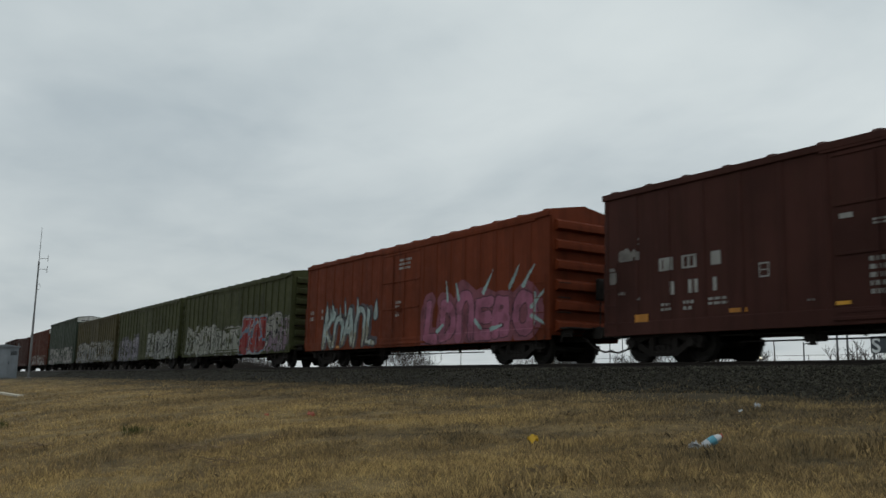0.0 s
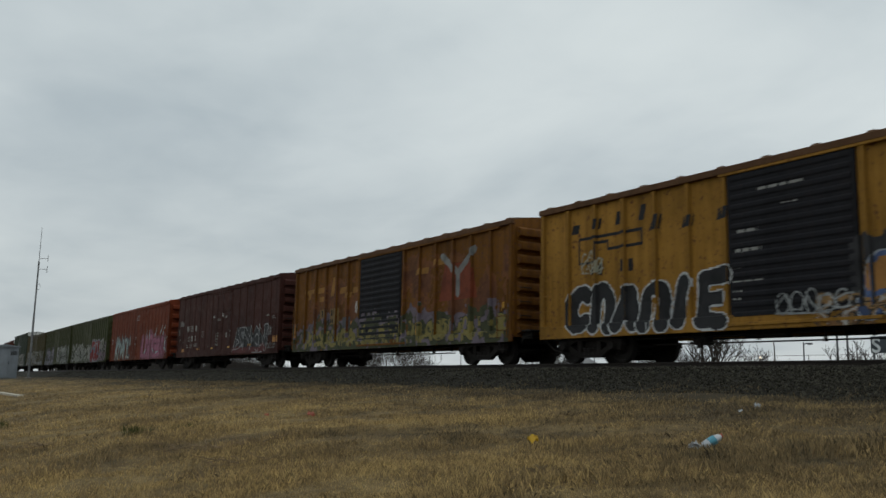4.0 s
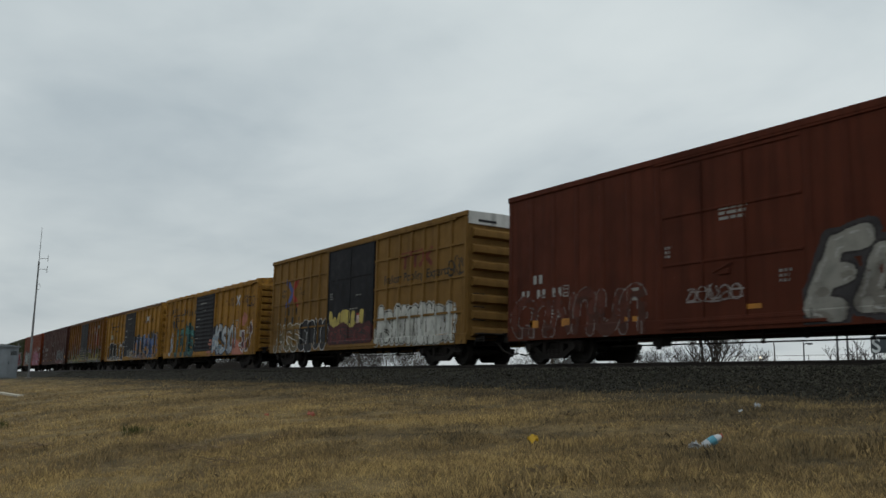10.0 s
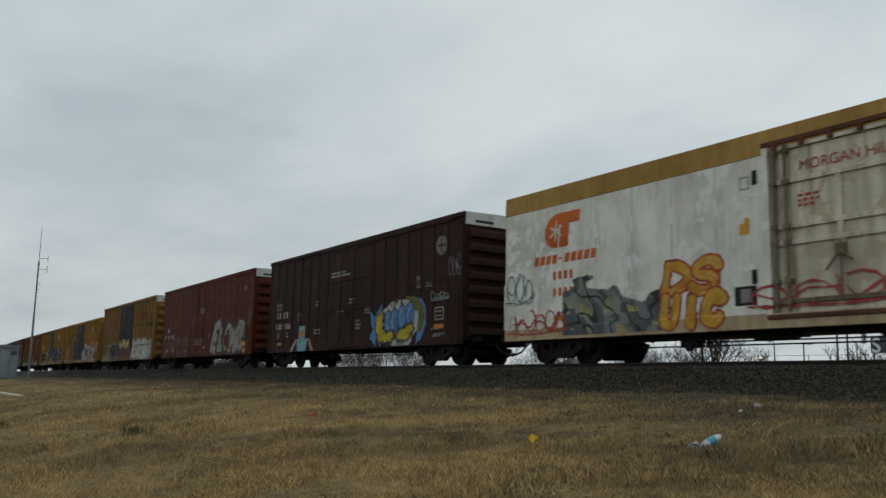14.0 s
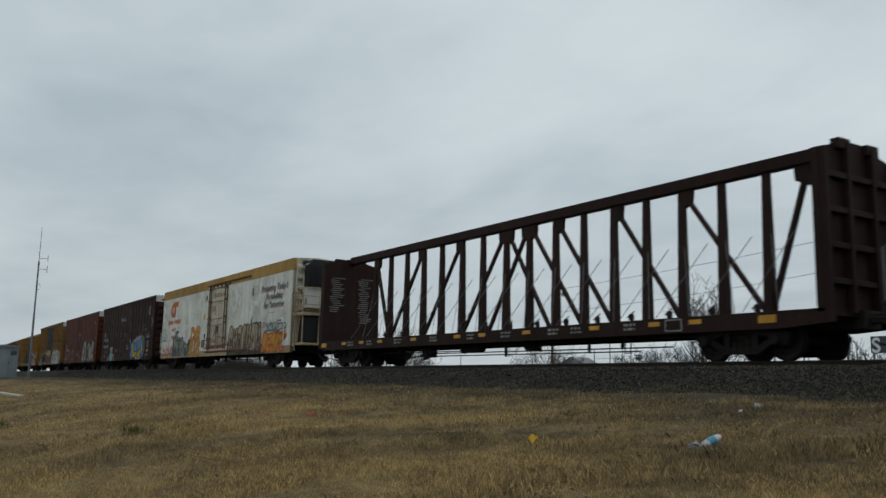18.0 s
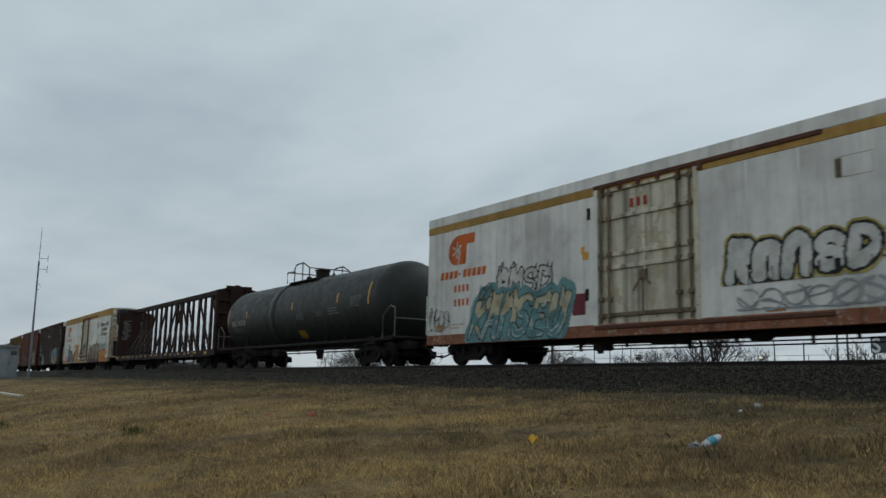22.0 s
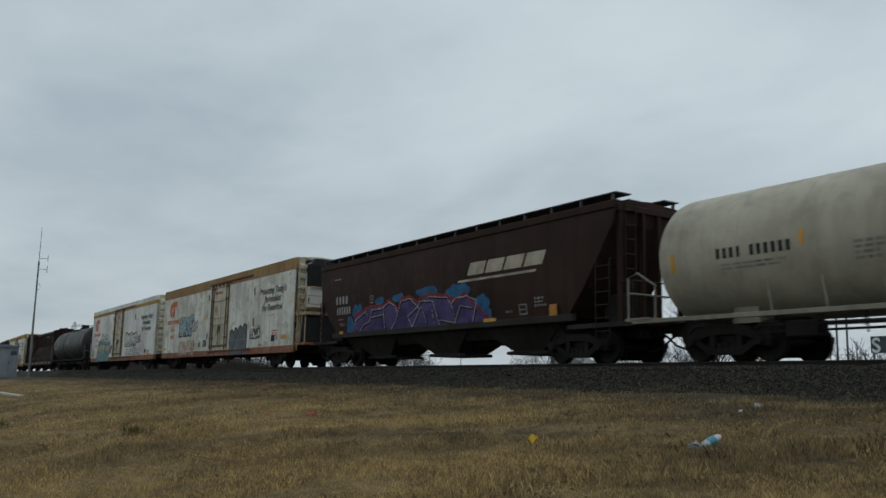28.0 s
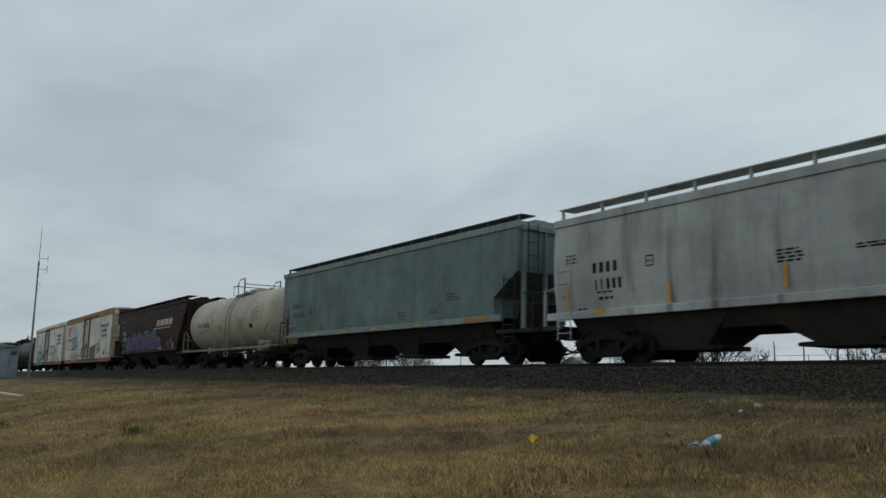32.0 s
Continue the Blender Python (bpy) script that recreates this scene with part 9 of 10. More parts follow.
# ---- behind the track, and beside it ----
def mast():
    root = new("radio_mast")
    tagged(root, "tall thin grey radio mast with two whip aerials", "mast")
    x, y = -78.5, 10.85
    z0 = land(x, y)
    bm = bmesh.new()
    tube(bm, [(x, y, z0 - 0.1), (x, y, z0 + 5.0)], 0.085, 8)
    tube(bm, [(x, y, z0 + 5.0), (x, y, z0 + 9.6)], 0.065, 8)
    part("pole", bm, GREY_STEEL, root)
    bm = bmesh.new()
    tube(bm, [(x, y, z0 + 9.6), (x, y, z0 + 12.5)], 0.03, 6, 0.012)
    part("whip_aerial", bm, GREY_STEEL, root)
    for z in (9.85, 8.95):
        bm = bmesh.new()
        tube(bm, [(x, y, z0 + z), (x + 0.35, y + 0.62, z0 + z)], 0.022, 6)
        tube(bm, [(x + 0.35, y + 0.62, z0 + z - 0.28), (x + 0.35, y + 0.62, z0 + z + 0.28)], 0.022, 6)
        part("side_aerial", bm, GREY_STEEL, root)
    bm = bmesh.new()
    tube(bm, [(x, y, z0 + 7.7), (x + 0.1, y + 0.16, z0 + 7.75), (x + 0.14, y + 0.26, z0 + 7.5), (x + 0.08, y + 0.16, z0 + 7.25), (x, y, z0 + 7.3)], 0.015, 5)
    part("cable_loop", bm, BLACK_IRON, root)
    bm = bmesh.new()
    box(bm, x - 0.2, x + 0.2, y - 0.2, y + 0.2, z0 - 0.2, z0 + 0.08, 0.03)
    part("footing", bm, CONCRETE, root)


def bungalow():
    """The railway's equipment hut."""
    root = new("signal_hut")
    tagged(root, "small grey metal railway equipment hut", "hut")
    x0, x1, y0, y1 = -82.6, -80.3, 8.1, 10.2
    z0 = min(land(x0, y0), land(x1, y1)) - 0.05
    bm = bmesh.new()
    box(bm, x0, x1, y0, y1, z0 + 0.25, 3.66, 0.03)
    part("wall", bm, HUT_GREY, root)
    bm = bmesh.new()
    run_along(bm, [(y0 - 0.12, 3.64), (y1 + 0.12, 3.64), (y1 + 0.12, 3.72), ((y0 + y1) / 2, 3.84), (y0 - 0.12, 3.72)], x0 - 0.12, x1 + 0.12)
    part("roof", bm, HUT_GREY, root)
    bm = bmesh.new()
    box(bm, x1 + 0.002, x1 + 0.04, y0 + 0.55, y0 + 1.5, z0 + 0.35, 3.35, 0.01)
    d = part("door", bm, HUT_GREY, root)
    bm = bmesh.new()
    tube(bm, [(x1 + 0.07, y0 + 1.38, 2.2), (x1 + 0.07, y0 + 1.38, 2.45)], 0.02, 6)
    part("handle", bm, BLACK_IRON, d)
    bm = bmesh.new()
    for k in range(5):
        box(bm, x1 + 0.004, x1 + 0.03, y1 - 0.6, y1 - 0.15, 3.0 + 0.07 * k, 3.03 + 0.07 * k)
    part("vent", bm, BLACK_IRON, root)
    bm = bmesh.new()
    box(bm, x0 - 0.1, x1 + 0.1, y0 - 0.1, y1 + 0.1, z0 - 0.1, z0 + 0.25, 0.02)
    part("footing", bm, CONCRETE, root)
    bm = bmesh.new()
    tube(bm, [(x1 - 0.1, y1 - 0.05, 3.7), (x1 - 0.1, y1 - 0.05, 4.0)], 0.04, 6)
    part("vent_pipe", bm, GREY_STEEL, root)


def bare_tree(name, label, x, y, z, tall, seed, stems=1, lean=0.25, r=0.09, depth=4, wide=1.0, thin=0.011):
    """Leafless: a tapered trunk or several stems, limbs, and a crown of fine twigs."""
    g = random.Random(seed)
    root = new(name)
    tagged(root, label, "tree" if stems == 1 or tall > 4 else "bush")
    trunk, crown = bmesh.new(), bmesh.new()

    def grow(p, d, length, rad, level, bm):
        pts = [p]
        for i in range(3):
            d = (d + Vector((g.uniform(-0.25, 0.25), g.uniform(-0.25, 0.25), g.uniform(-0.08, 0.2)))).normalized()
            p = p + d * length / 3
            pts.append(p)
        tube(bm, pts, rad, 5 if level < 2 else 3, rad * 0.55)
        if level >= depth:
            return
        for k in range(g.randint(3, 4) if level < 3 else 3):
            t = g.uniform(0.35, 1.0)
            at = pts[min(2, int(t * 3))].lerp(pts[min(3, int(t * 3) + 1)], t * 3 % 1.0)
            away = Vector((g.uniform(-1, 1) * wide, g.uniform(-1, 1), g.uniform(0.15, 0.9))).normalized()
            grow(at, (d * 0.55 + away).normalized(), length * g.uniform(0.5, 0.72), max(thin, rad * 0.5), level + 1, crown)

    for i in range(stems):
        d = Vector((g.uniform(-lean, lean) * (1 + stems * 0.15), g.uniform(-lean, lean), 1)).normalized()
        grow(Vector((x + g.uniform(-0.15, 0.15) * min(stems, 16) * wide, y + g.uniform(-0.2, 0.2), z - 0.1)), d, tall * 0.46, r * g.uniform(0.7, 1.1), 1, trunk)
    part("trunk", trunk, TWIG, root)
    part("crown", crown, TWIG, root)


def thicket():
    """A long belt of leafless scrub on the far side of the railway, beyond the bend."""
    g = np.random.default_rng(77)
    n = 80000
    x = -104.0 - 250.0 * g.random(n) ** 1.25
    y = 38.0 + 7.0 * g.random(n) + 1.8e-4 * (x + 40.0) ** 2
    crown = 1.6 + 3.6 * rough_field(x, y * 0.3, 9.0, 71) + 1.2 * rough_field(x, y, 2.5, 72)
    crown = crown * np.clip((-100.0 - x) / 14.0, 0.25, 1.0)
    foot = 0.9 + crown * g.random(n) ** 1.5 * 0.75
    tall = g.uniform(0.25, 0.9, n) * np.minimum(1.6, crown)
    lean, turn = g.uniform(0.05, 0.7, n), g.uniform(0, 2 * np.pi, n)
    w = g.uniform(0.03, 0.09, n)
    v = np.empty((n, 3, 3))
    v[:, 0] = np.stack([x - w, y, foot], -1)
    v[:, 1] = np.stack([x + w, y, foot], -1)
    v[:, 2] = np.stack([x + np.cos(turn) * lean * tall, y + np.sin(turn) * lean * tall, foot + tall], -1)
    scatter("scrub_belt", TWIG, (v, [(0, 1, 2)]), "long belt of leafless grey-brown scrub beyond the track", "bushes")


SIGNAL_AT = (-58.7, 60.0)


def signal_box():
    root = new("signal_box")
    tagged(root, "small dark equipment box on a short post", "box")
    x, y = SIGNAL_AT
    bm = bmesh.new()
    tube(bm, [(x, y, land(x, y) - 0.2), (x, y, 4.3)], 0.04, 6)
    part("post", bm, GREY_STEEL, root)
    bm = bmesh.new()
    box(bm, x - 0.26, x + 0.26, y - 0.2, y + 0.2, 3.95, 4.22, 0.03)
    part("case", bm, BLACK_IRON, root)
    bm = bmesh.new()
    run_along(bm, [(y - 0.24, 4.30), (y + 0.24, 4.30), (y + 0.2, 4.38), (y - 0.2, 4.38)], x - 0.36, x + 0.2)
    part("hood", bm, BLACK_IRON, root)


def utility_pole():
    root = new("utility_pole")
    tagged(root, "wooden utility pole with a lamp arm", "pole")
    x, y = -71.1, 60.0
    z0 = land(x, y)
    bm = bmesh.new()
    tube(bm, [(x, y, z0 - 0.3), (x, y, 11.55)], 0.17, 8, 0.12)
    part("post", bm, POLE_WOOD, root)
    bm = bmesh.new()
    tube(bm, [(x, y, 10.6), (x + 0.7, y, 11.0), (x + 1.7, y, 11.05)], 0.04, 6)
    arm = part("lamp_arm", bm, GREY_STEEL, root)
    bm = bmesh.new()
    box(bm, x + 1.6, x + 2.35, y - 0.18, y + 0.18, 10.65, 11.05, 0.06)
    part("lamp_head", bm, GREY_STEEL, arm)
    bm = bmesh.new()
    lathe(bm, [(9.2, 0.05), (9.25, 0.2), (9.9, 0.2), (9.95, 0.05)], "z", 10, (x + 0.3, y - 0.2, 0))
    part("transformer", bm, GREY_STEEL, root)


def wires():
    for k, (a, b) in enumerate((((-71.1, 60, 9.0), (-20.0, 60, 12.2)), ((-71.1, 60, 11.4), (-10.0, 60, 15.4)), ((-130, 60, 4.4), (-71.1, 60, 6.6)))):
        bm = bmesh.new()
        p, q = Vector(a), Vector(b)
        pts = [p.lerp(q, i / 8) - Vector((0, 0, 0.7 * math.sin(math.pi * i / 8))) for i in range(9)]
        tube(bm, pts, 0.018, 4)
        tagged(part("power_line", bm, BLACK_IRON), "thin dark power line strung between poles", "cable", "power lines behind the track")


def fence():
    root = new("fence")
    tagged(root, "grey metal fence of posts and one top rail", "fence")
    y = 46.0
    first = None
    for x in (-49.6, -46.6, -43.6, -40.5, -37.4, -34.4, -31.4, -28.4, -25.2, -22.0):
        z0 = land(x, y)
        if first is None:
            bm = bmesh.new()
            tube(bm, [(0, 0, -0.3), (0, 0, 2.55)], 0.02, 6)
            first = part("fence_post", bm, GREY_STEEL, root, at=(x, y, z0))
        else:
            again(first, (x, y, z0 + random.uniform(-0.1, 0.1)))
    bm = bmesh.new()
    tube(bm, [(-49.6, y, 3.45), (-36, y, 3.42), (-22, y, 3.4)], 0.014, 6)
    part("top_rail", bm, GREY_STEEL, root)


def lamp_post():
    root = new("lamp_post")
    tagged(root, "thin lamp post with a short arm behind the track", "lamp")
    x, y = -34.46, 50.0
    bm = bmesh.new()
    tube(bm, [(x, y, land(x, y) - 0.2), (x, y, 4.42)], 0.045, 6)
    part("post", bm, GREY_STEEL, root)
    bm = bmesh.new()
    tube(bm, [(x, y, 4.30), (x + 0.4, y, 4.38)], 0.03, 6)
    box(bm, x + 0.32, x + 0.6, y - 0.1, y + 0.1, 4.26, 4.38, 0.02)
    part("lamp_head", bm, GREY_STEEL, root)
    bm = bmesh.new()
    tube(bm, [(-36.64, y, land(-36.6, y) - 0.2), (-36.64, y, 4.0), (-36.68, y, 4.55)], 0.05, 6, 0.03)
    tagged(part("post", bm, POLE_WOOD), "weathered wooden post behind the track", "post", "posts behind the track")


def line_pole():
    root = new("utility_pole")
    tagged(root, "wooden utility pole with crossarm and dark transformer", "pole")
    x, y = -114.8, 60.0
    bm = bmesh.new()
    tube(bm, [(x, y, land(x, y) - 0.3), (x, y, 16.35)], 0.20, 8, 0.13)
    part("post", bm, POLE_WOOD, root)
    bm = bmesh.new()
    box(bm, x - 3.2, x + 2.2, y - 0.26, y - 0.14, 15.5, 15.7, 0.02)
    arm = part("crossarm", bm, POLE_WOOD, root)
    for dx in (-3.0, -1.6, 1.0, 2.0):
        bm = bmesh.new()
        lathe(bm, [(15.7, 0.05), (15.78, 0.09), (15.9, 0.09), (15.95, 0.04)], "z", 8, (x + dx, y - 0.2, 0))
        part("insulator", bm, GREY_STEEL, arm)
    bm = bmesh.new()
    lathe(bm, [(12.5, 0.1), (12.55, 0.45), (13.9, 0.45), (13.95, 0.1)], "z", 12, (x + 0.6, y - 0.2, 0))
    part("transformer", bm, BLACK_IRON, root)


def posts():
    for x, top in ((-64.7, 4.95), (-62.5, 5.6), (-60.8, 7.6), (-59.7, 5.4), (-88.2, 5.8), (-95.3, 5.1)):
        bm = bmesh.new()
        z0 = land(x, 60)
        tube(bm, [(x, 60, z0 - 0.2), (x, 60, top)], 0.05, 6)
        tagged(part("post", bm, GREY_STEEL), "thin grey metal post in the field", "post", "posts behind the track")
    for x, top in ((-30.19, 6.0), (-29.55, 6.0)):
        bm = bmesh.new()
        tube(bm, [(x, 47, land(x, 47) - 0.2), (x, 47, top)], 0.06, 6)
        tagged(part("sign_post", bm, GREY_STEEL), "grey metal sign post behind the track", "post", "posts behind the track")


def sign():
    root = new("roadside_sign")
    tagged(root, "dark roadside sign with one white letter showing", "sign")
    x, y = -23.55, 40.0
    bm = bmesh.new()
    box(bm, x - 0.42, x + 2.2, y, y + 0.12, 3.18, 3.98, 0.02)
    part("board", bm, SIGN_DARK, root)
    me = text_mesh("S", 0.98, thick=0.02)
    for v in me.vertices:
        v.co = (x - 0.36 + v.co.x, y - 0.006, 3.22 + v.co.y)
    mesh_part("letter", me, spray("sign_white", (0.72, 0.74, 0.74)), root)
    for dx in (-0.3, 1.9):
        bm = bmesh.new()
        tube(bm, [(x + dx, y + 0.08, land(x, y) - 0.2), (x + dx, y + 0.08, 3.5)], 0.06, 6)
        part("leg", bm, GREY_STEEL, root)


def house():
    root = new("house")
    tagged(root, "low house with a grey gabled roof, far off", "house")
    x, y, z0 = -135.6, 120.0, 0.9
    bm = bmesh.new()
    box(bm, x - 4.1, x + 4.1, y, y + 3, z0, 5.8)
    part("wall", bm, HUT_GREY, root)
    bm = bmesh.new()
    prism(bm, [(x - 4.6, 5.7), (x + 4.6, 5.7), (x + 0.4, 7.35), (x - 0.4, 7.35)], y - 0.6, y + 3.6)
    part("roof", bm, ROOF_GREY, root)
    for dx in (-3.4, 2.6):
        bm = bmesh.new()
        box(bm, x + dx, x + dx + 1.3, y - 0.03, y + 0.02, 2.0, 3.4)
        w = part("window", bm, BLACK_IRON, root)
        bm = bmesh.new()
        for a, b, c, d in ((0, 1.3, 1.98, 2.06), (0, 1.3, 3.36, 3.44), (-0.04, 0.04, 2, 3.4), (1.26, 1.34, 2, 3.4)):
            box(bm, x + dx + a, x + dx + b, y - 0.06, y - 0.03, c, d)
        part("frame", bm, CAP_WHITE, w)
    bm = bmesh.new()
    box(bm, x - 0.5, x + 0.5, y - 0.04, y + 0.02, 0.95, 3.0)
    part("door", bm, POLE_WOOD, root)


def street_lamp():
    root = new("street_lamp")
    tagged(root, "low lamp post with a small lit head", "lamp")
    x, y = -45.3, 60.0
    bm = bmesh.new()
    tube(bm, [(x, y, land(x, y) - 0.2), (x, y, 3.9)], 0.05, 6)
    part("post", bm, GREY_STEEL, root)
    bm = bmesh.new()
    lathe(bm, [(3.84, 0.03), (3.88, 0.09), (4.0, 0.09), (4.05, 0.03)], "z", 10, (x, y, 0))
    part("lamp_head", bm, LIT, root)


def litter():
    # a crushed plastic bottle
    root = new("plastic_bottle")
    tagged(root, "crushed clear plastic bottle with a blue label, in the grass", "litter")
    x, y = -5.34, 6.36
    at = pose(x, y, land(x, y) + 0.07, 0, 60, 58) @ Matrix.Scale(0.72, 4)
    bm = bmesh.new()
    lathe(bm, [(-0.13, 0.03), (-0.125, 0.068), (-0.05, 0.074), (0.06, 0.070), (0.10, 0.058), (0.12, 0.03), (0.13, 0.022)], "z", 14)
    for v in bm.verts:
        v.co.x *= 0.7 + 0.25 * noise.noise(v.co * 14)
    part("bottle", bm, PLASTIC_WHITE, root, at=at, smooth=True)
    bm = bmesh.new()
    lathe(bm, [(-0.05, 0.0755), (0.04, 0.0735)], "z", 14)
    for v in bm.verts:
        v.co.x *= 0.78
    part("label", bm, LABEL_BLUE, root, at=at)
    bm = bmesh.new()
    lathe(bm, [(0.125, 0.028), (0.145, 0.028)], "z", 10)
    part("cap", bm, CAP_RED, root, at=at)

    def scrap(name, label, x, y, size, m, seed, up=0.06):
        g = random.Random(seed)
        bm = bmesh.new()
        n = 5
        vs = [[bm.verts.new((size * (i / n - 0.5) + g.uniform(-0.02, 0.02), size * 0.7 * (j / n - 0.5) + g.uniform(-0.02, 0.02), size * 0.5 * g.random())) for j in range(n + 1)] for i in range(n + 1)]
        for i in range(n):
            for j in range(n):
                bm.faces.new((vs[i][j], vs[i + 1][j], vs[i + 1][j + 1], vs[i][j + 1]))
        tagged(part(name, bm, m, at=pose(x, y, land(x, y) + up, g.uniform(30, 70), 0, g.uniform(0, 360))), label, "litter", "litter in the grass")

    scrap("plastic_bag", "crumpled white plastic scrap in the grass", -5.35, 6.15, 0.09, PLASTIC_WHITE, 1, 0.04)
    scrap("yellow_wrapper", "crumpled yellow wrapper standing in dry grass", -6.72, 5.42, 0.12, WRAPPER_YELLOW, 2, 0.10)
    scrap("red_scrap", "small orange-red scrap in the grass", -13.1, 6.0, 0.10, CAP_RED, 3, 0.05)
    scrap("white_scrap", "small white scrap near the ballast", -7.48, 9.8, 0.07, PLASTIC_WHITE, 4, 0.03)
    scrap("white_scrap", "small white scrap near the ballast", -7.09, 8.98, 0.06, PLASTIC_WHITE, 5, 0.03)
    scrap("pink_scrap", "small faded pink scrap in the grass", -14.2, 5.7, 0.06, CAP_RED, 6, 0.04)


def field_litter():
    bm = bmesh.new()
    box(bm, -0.9, 0.9, -0.12, 0.12, -0.03, 0.04, 0.01)
    tagged(part("plank", bm, PALE_PLANK, at=pose(-34.1, 4.1, land(-34.1, 4.1) + 0.09, 0, 3, 20)), "weathered pale plank lying in the dry grass", "plank")
    g = random.Random(55)
    for x, y, n in ((-13.4, 2.0, 16), (-10.6, 3.26, 22), (-10.1, 3.9, 18), (-8.9, 3.2, 12)):
        for k in range(n):
            bm = bmesh.new()
            px, py = x + g.gauss(0, 0.22), y + g.gauss(0, 0.22)
            a, long = g.uniform(0, 6.28), g.uniform(0.12, 0.4)
            z = land(px, py) + 0.05
            tube(bm, [(px, py, z), (px + 0.5 * long * math.cos(a), py + 0.5 * long * math.sin(a), z + g.uniform(0.0, 0.05)), (px + long * math.cos(a + 0.2), py + long * math.sin(a + 0.2), z + g.uniform(-0.01, 0.06))], 0.006, 4, 0.003)
            tagged(part("dead_stalk", bm, DEAD_STALK), "broken dead weed stalk lying in dry grass", "twig", "dead stalks in the grass")


def tuft(name, label, x, y, n, tall, m, seed, spread=0.18):
    g = np.random.default_rng(seed)
    v = np.empty((n, 4, 3))
    px, py = x + g.normal(0, spread, n), y + g.normal(0, spread, n)
    z = land(x, y) - 0.02
    h = g.uniform(0.4, 1.0, n) * tall
    t = g.uniform(0, 6.28, n)
    k = g.uniform(0.0, 0.5, n) * h
    w = 0.0025
    v[:, 0] = np.stack([px - w, py, np.full(n, z)], -1)
    v[:, 1] = np.stack([px + w, py, np.full(n, z)], -1)
    v[:, 2] = np.stack([px + w + np.cos(t) * k * 0.4, py + np.sin(t) * k * 0.4, z + h * 0.6], -1)
    v[:, 3] = np.stack([px + np.cos(t) * k, py + np.sin(t) * k, z + h], -1)
    ob = scatter(name, m, (v, [(0, 1, 2), (0, 2, 3)]), label, "weeds")


GREY_STEEL = plain("grey_steel", (0.16, 0.165, 0.17), 0.55, 0.3)
CONCRETE = plain("concrete", (0.16, 0.15, 0.135), 0.9)
HUT_GREY = car_paint("hut_grey", (0.20, 0.225, 0.25), 0.05, 0.3, 31.0)
ROOF_GREY = plain("roof_shingle", (0.20, 0.20, 0.205), 0.9, scale=3.0)
POLE_WOOD = plain("pole_wood", (0.075, 0.058, 0.045), 0.9)
SIGN_DARK = plain("sign_board", (0.06, 0.07, 0.08), 0.6)
PLASTIC_WHITE = plain("white_plastic", (0.46, 0.48, 0.50), 0.35, spread=0.1)
PALE_PLANK = plain("pale_plank", (0.42, 0.38, 0.31), 0.9)
DEAD_STALK = plain("dead_stalk", (0.20, 0.14, 0.08), 0.9)
LABEL_BLUE = plain("blue_label", (0.08, 0.26, 0.34), 0.5)
CAP_RED = plain("faded_red", (0.42, 0.12, 0.08), 0.6)
WRAPPER_YELLOW = plain("yellow_wrapper", (0.55, 0.34, 0.02), 0.5)
LIT, lit_tree, lit_b = material("lamp_glow")
lit_b.inputs["Emission Color"].default_value = (1.0, 0.85, 0.6, 1)
lit_b.inputs["Emission Strength"].default_value = 2.5

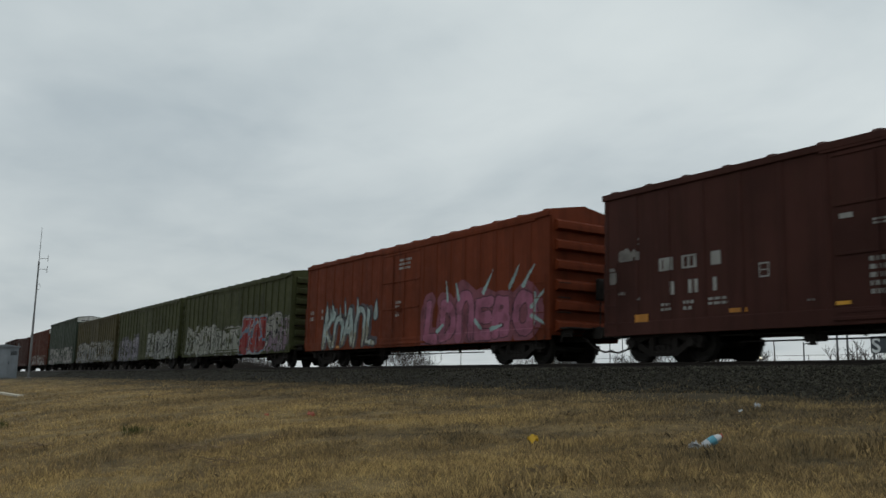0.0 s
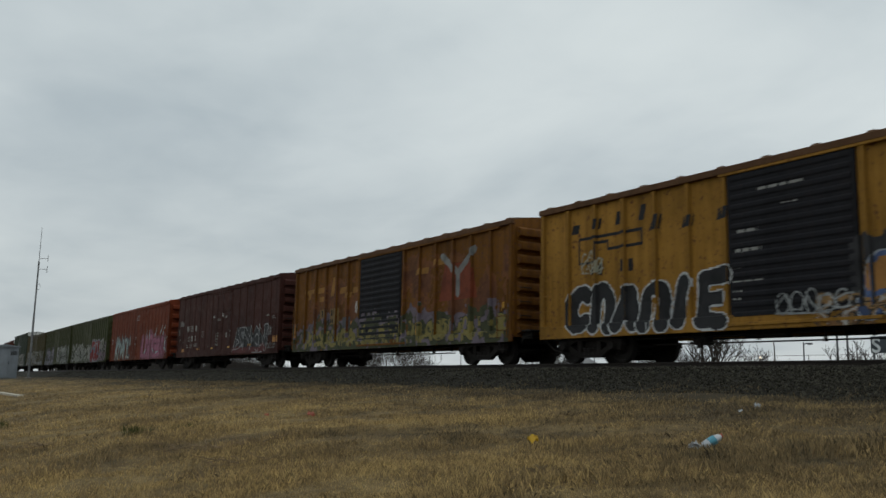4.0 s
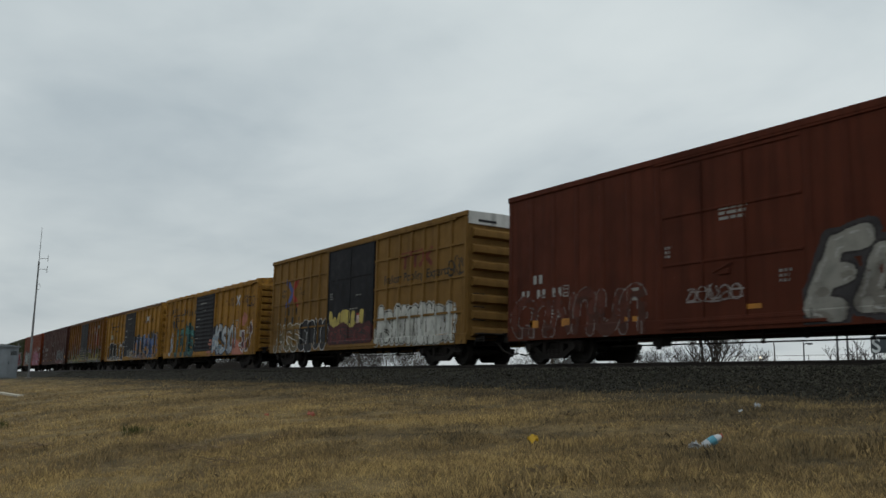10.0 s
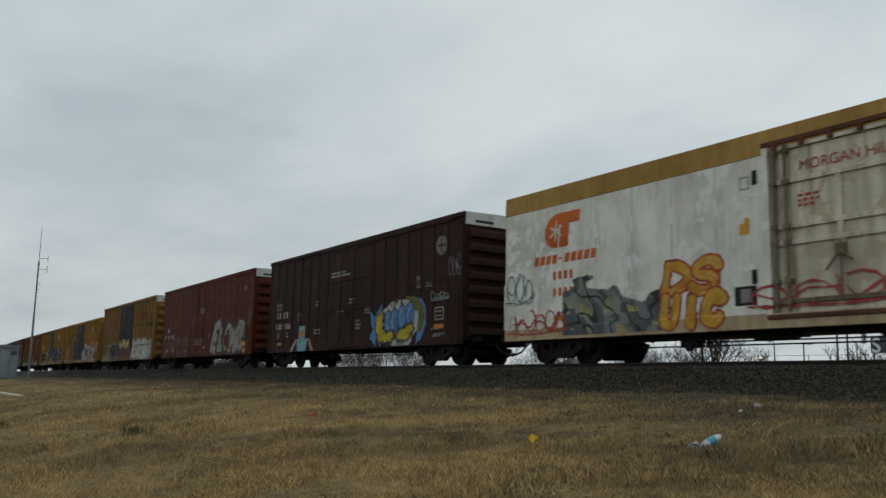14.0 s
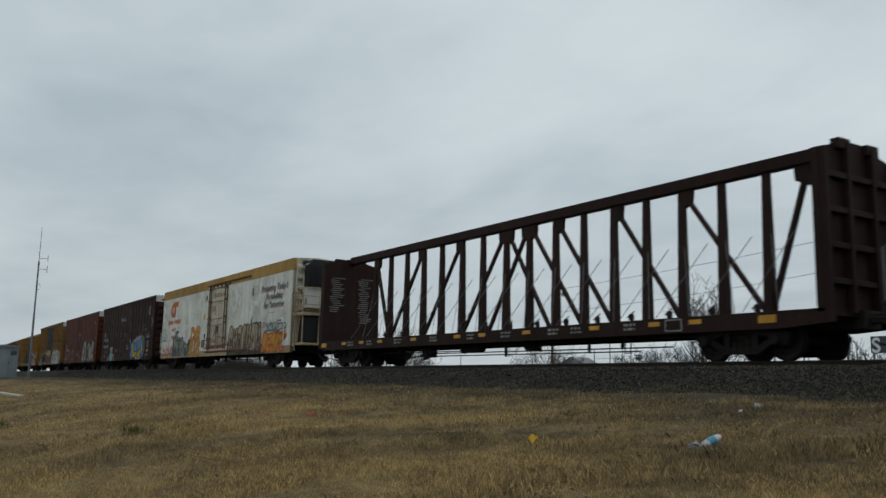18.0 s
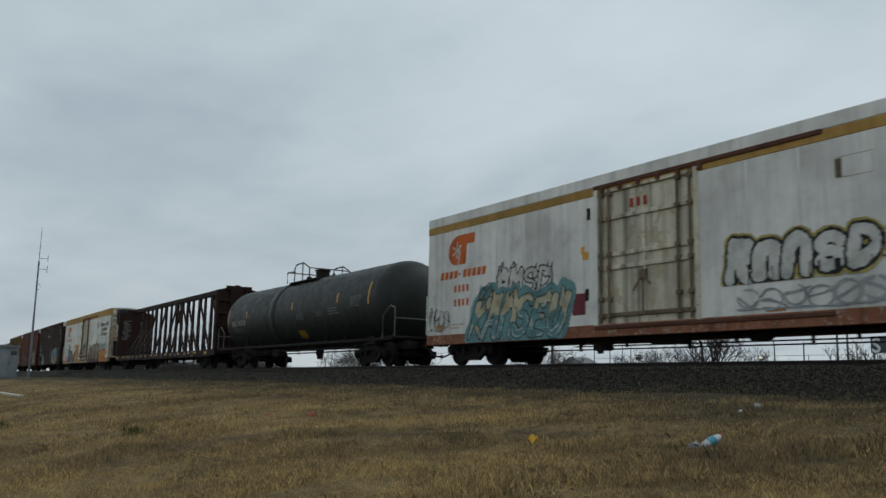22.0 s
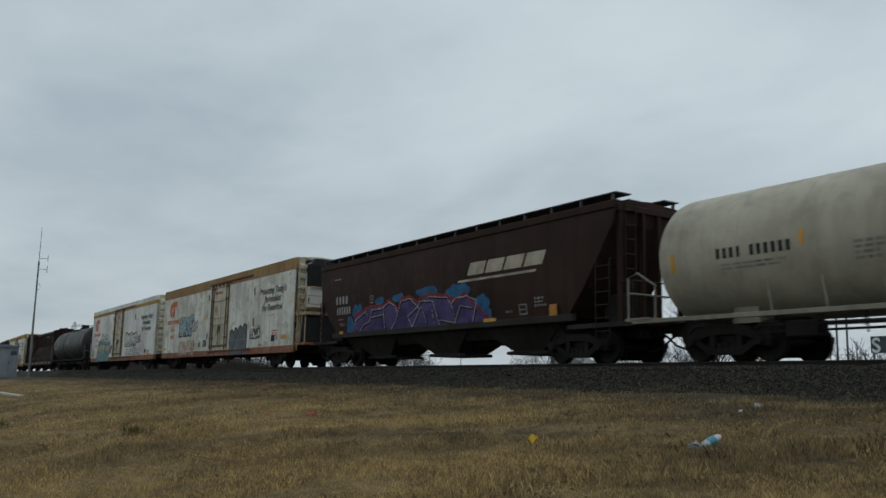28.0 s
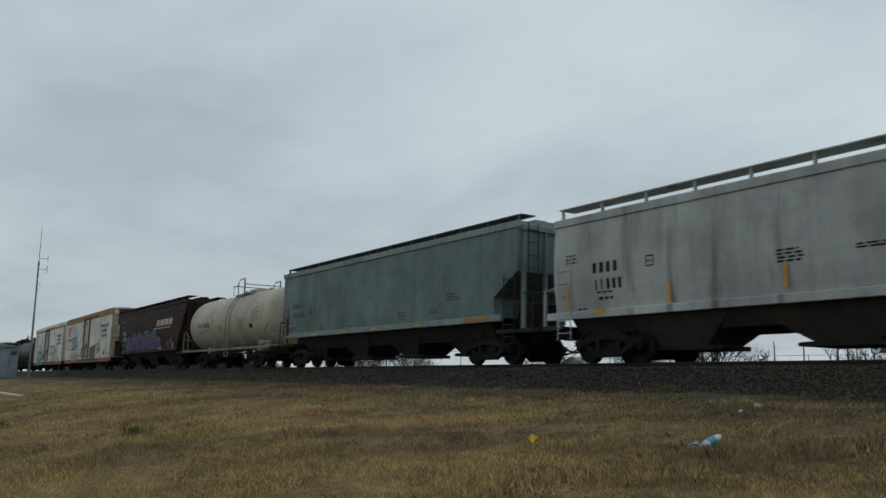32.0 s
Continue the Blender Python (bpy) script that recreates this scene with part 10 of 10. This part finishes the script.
mast()
bungalow()
thicket()
signal_box()
utility_pole()
wires()
fence()
lamp_post()
line_pole()
posts()
sign()
house()
street_lamp()
litter()
field_litter()
g_seed = 200
for label, x, y, tall, stems, depth, wide in (
        ("dense leafless grey-brown bush behind the track", -124.0, 61, 7.0, 16, 4, 1.4), ("dense leafless grey-brown bush behind the track", -117.5, 61, 7.6, 16, 4, 1.4), ("dense leafless grey-brown bush behind the track", -111.5, 60, 8.2, 16, 4, 1.4),
        ("tall leafless thicket behind the track", -107.0, 62, 11.5, 12, 4, 1.0), ("tall leafless thicket behind the track", -102.5, 61, 9.0, 14, 4, 1.3), ("low leafless bush at the thicket's edge", -97.5, 60, 5.2, 12, 4, 1.3), ("small dark bush in the far field", -93.0, 60, 3.6, 8, 4, 0.8),
        ("thin leafless bush in the far field", -85.0, 66, 5.2, 4, 4, 1.0), ("leafless bush beside the utility pole", -74.4, 61, 6.4, 8, 4, 1.2), ("leafless bush beside the utility pole", -71.6, 61.5, 6.0, 6, 4, 1.0),
        ("spreading leafless scrub behind the track", -57.5, 58, 4.4, 9, 4, 1.6), ("spreading leafless scrub behind the track", -54.2, 58, 5.0, 10, 4, 1.5), ("spreading leafless scrub behind the track", -51.0, 58, 5.4, 9, 4, 1.4), ("spreading leafless scrub behind the track", -49.4, 57, 4.6, 8, 4, 1.2),
        ("thin bare bush along the fence", -45.2, 60, 4.7, 8, 4, 1.0), ("thin bare bush along the fence", -27.6, 45, 3.9, 7, 4, 0.9)):
    g_seed += 1
    bare_tree("bush", label, x, y, land(x, y), tall, g_seed, stems, 0.35, 0.05, depth, wide, 0.016)
bare_tree("tree", "leafless many-stemmed tree behind the track", -41.4, 50, land(-41.4, 50), 8.6, 301, 6, 0.34, 0.10, 5, 1.1, 0.012)
bare_tree("tree", "leaning leafless tree behind the track", -42.4, 50.5, land(-42.4, 50.5), 9.0, 302, 3, 0.45, 0.09, 5, 1.3, 0.012)
tuft("green_weed", "dark green leafy weed in the dry grass", -13.43, 3.37, 160, 0.20, GREEN_WEED, 401, 0.09)
tuft("green_weed", "low green weed in the dry grass", -13.24, 4.1, 110, 0.14, GREEN_WEED, 402, 0.12)
tuft("green_weed", "low green weed at the field's edge", -19.0, 2.0, 200, 0.25, GREEN_WEED, 403, 0.2)
tuft("tall_weed", "tall dry weed stalks in the field", -22.5, 5.73, 12, 0.55, GREY_WEED, 405, 0.12)
tuft("dead_weed", "dark dead weed clump in the grass", -8.2, 8.2, 200, 0.13, GREY_WEED, 406, 0.35)
tuft("dead_weed", "dark dead weed clump in the grass", -5.2, 6.0, 200, 0.12, GREY_WEED, 407, 0.3)


# ---- what moves ----
def motions():
    for car, middle in TRAIN:
        rows = []
        for t in range(0, 33, 2):
            x = middle - gone(t)
            rows.append((t, pose(x, TRACK_Y + bend(x), RAIL_Z, 0, 0, bend_turn(x))))
        walk(car, rows)
    turns = [(k / 15.0, -math.degrees(gone(k / 15.0) / WHEEL_R)) for k in range(0, 481)]
    for wheels, dx in WHEELSETS:
        walk(wheels, [(t, pose(dx, 0, WHEEL_R, 0, a, 0)) for t, a in turns])


motions()
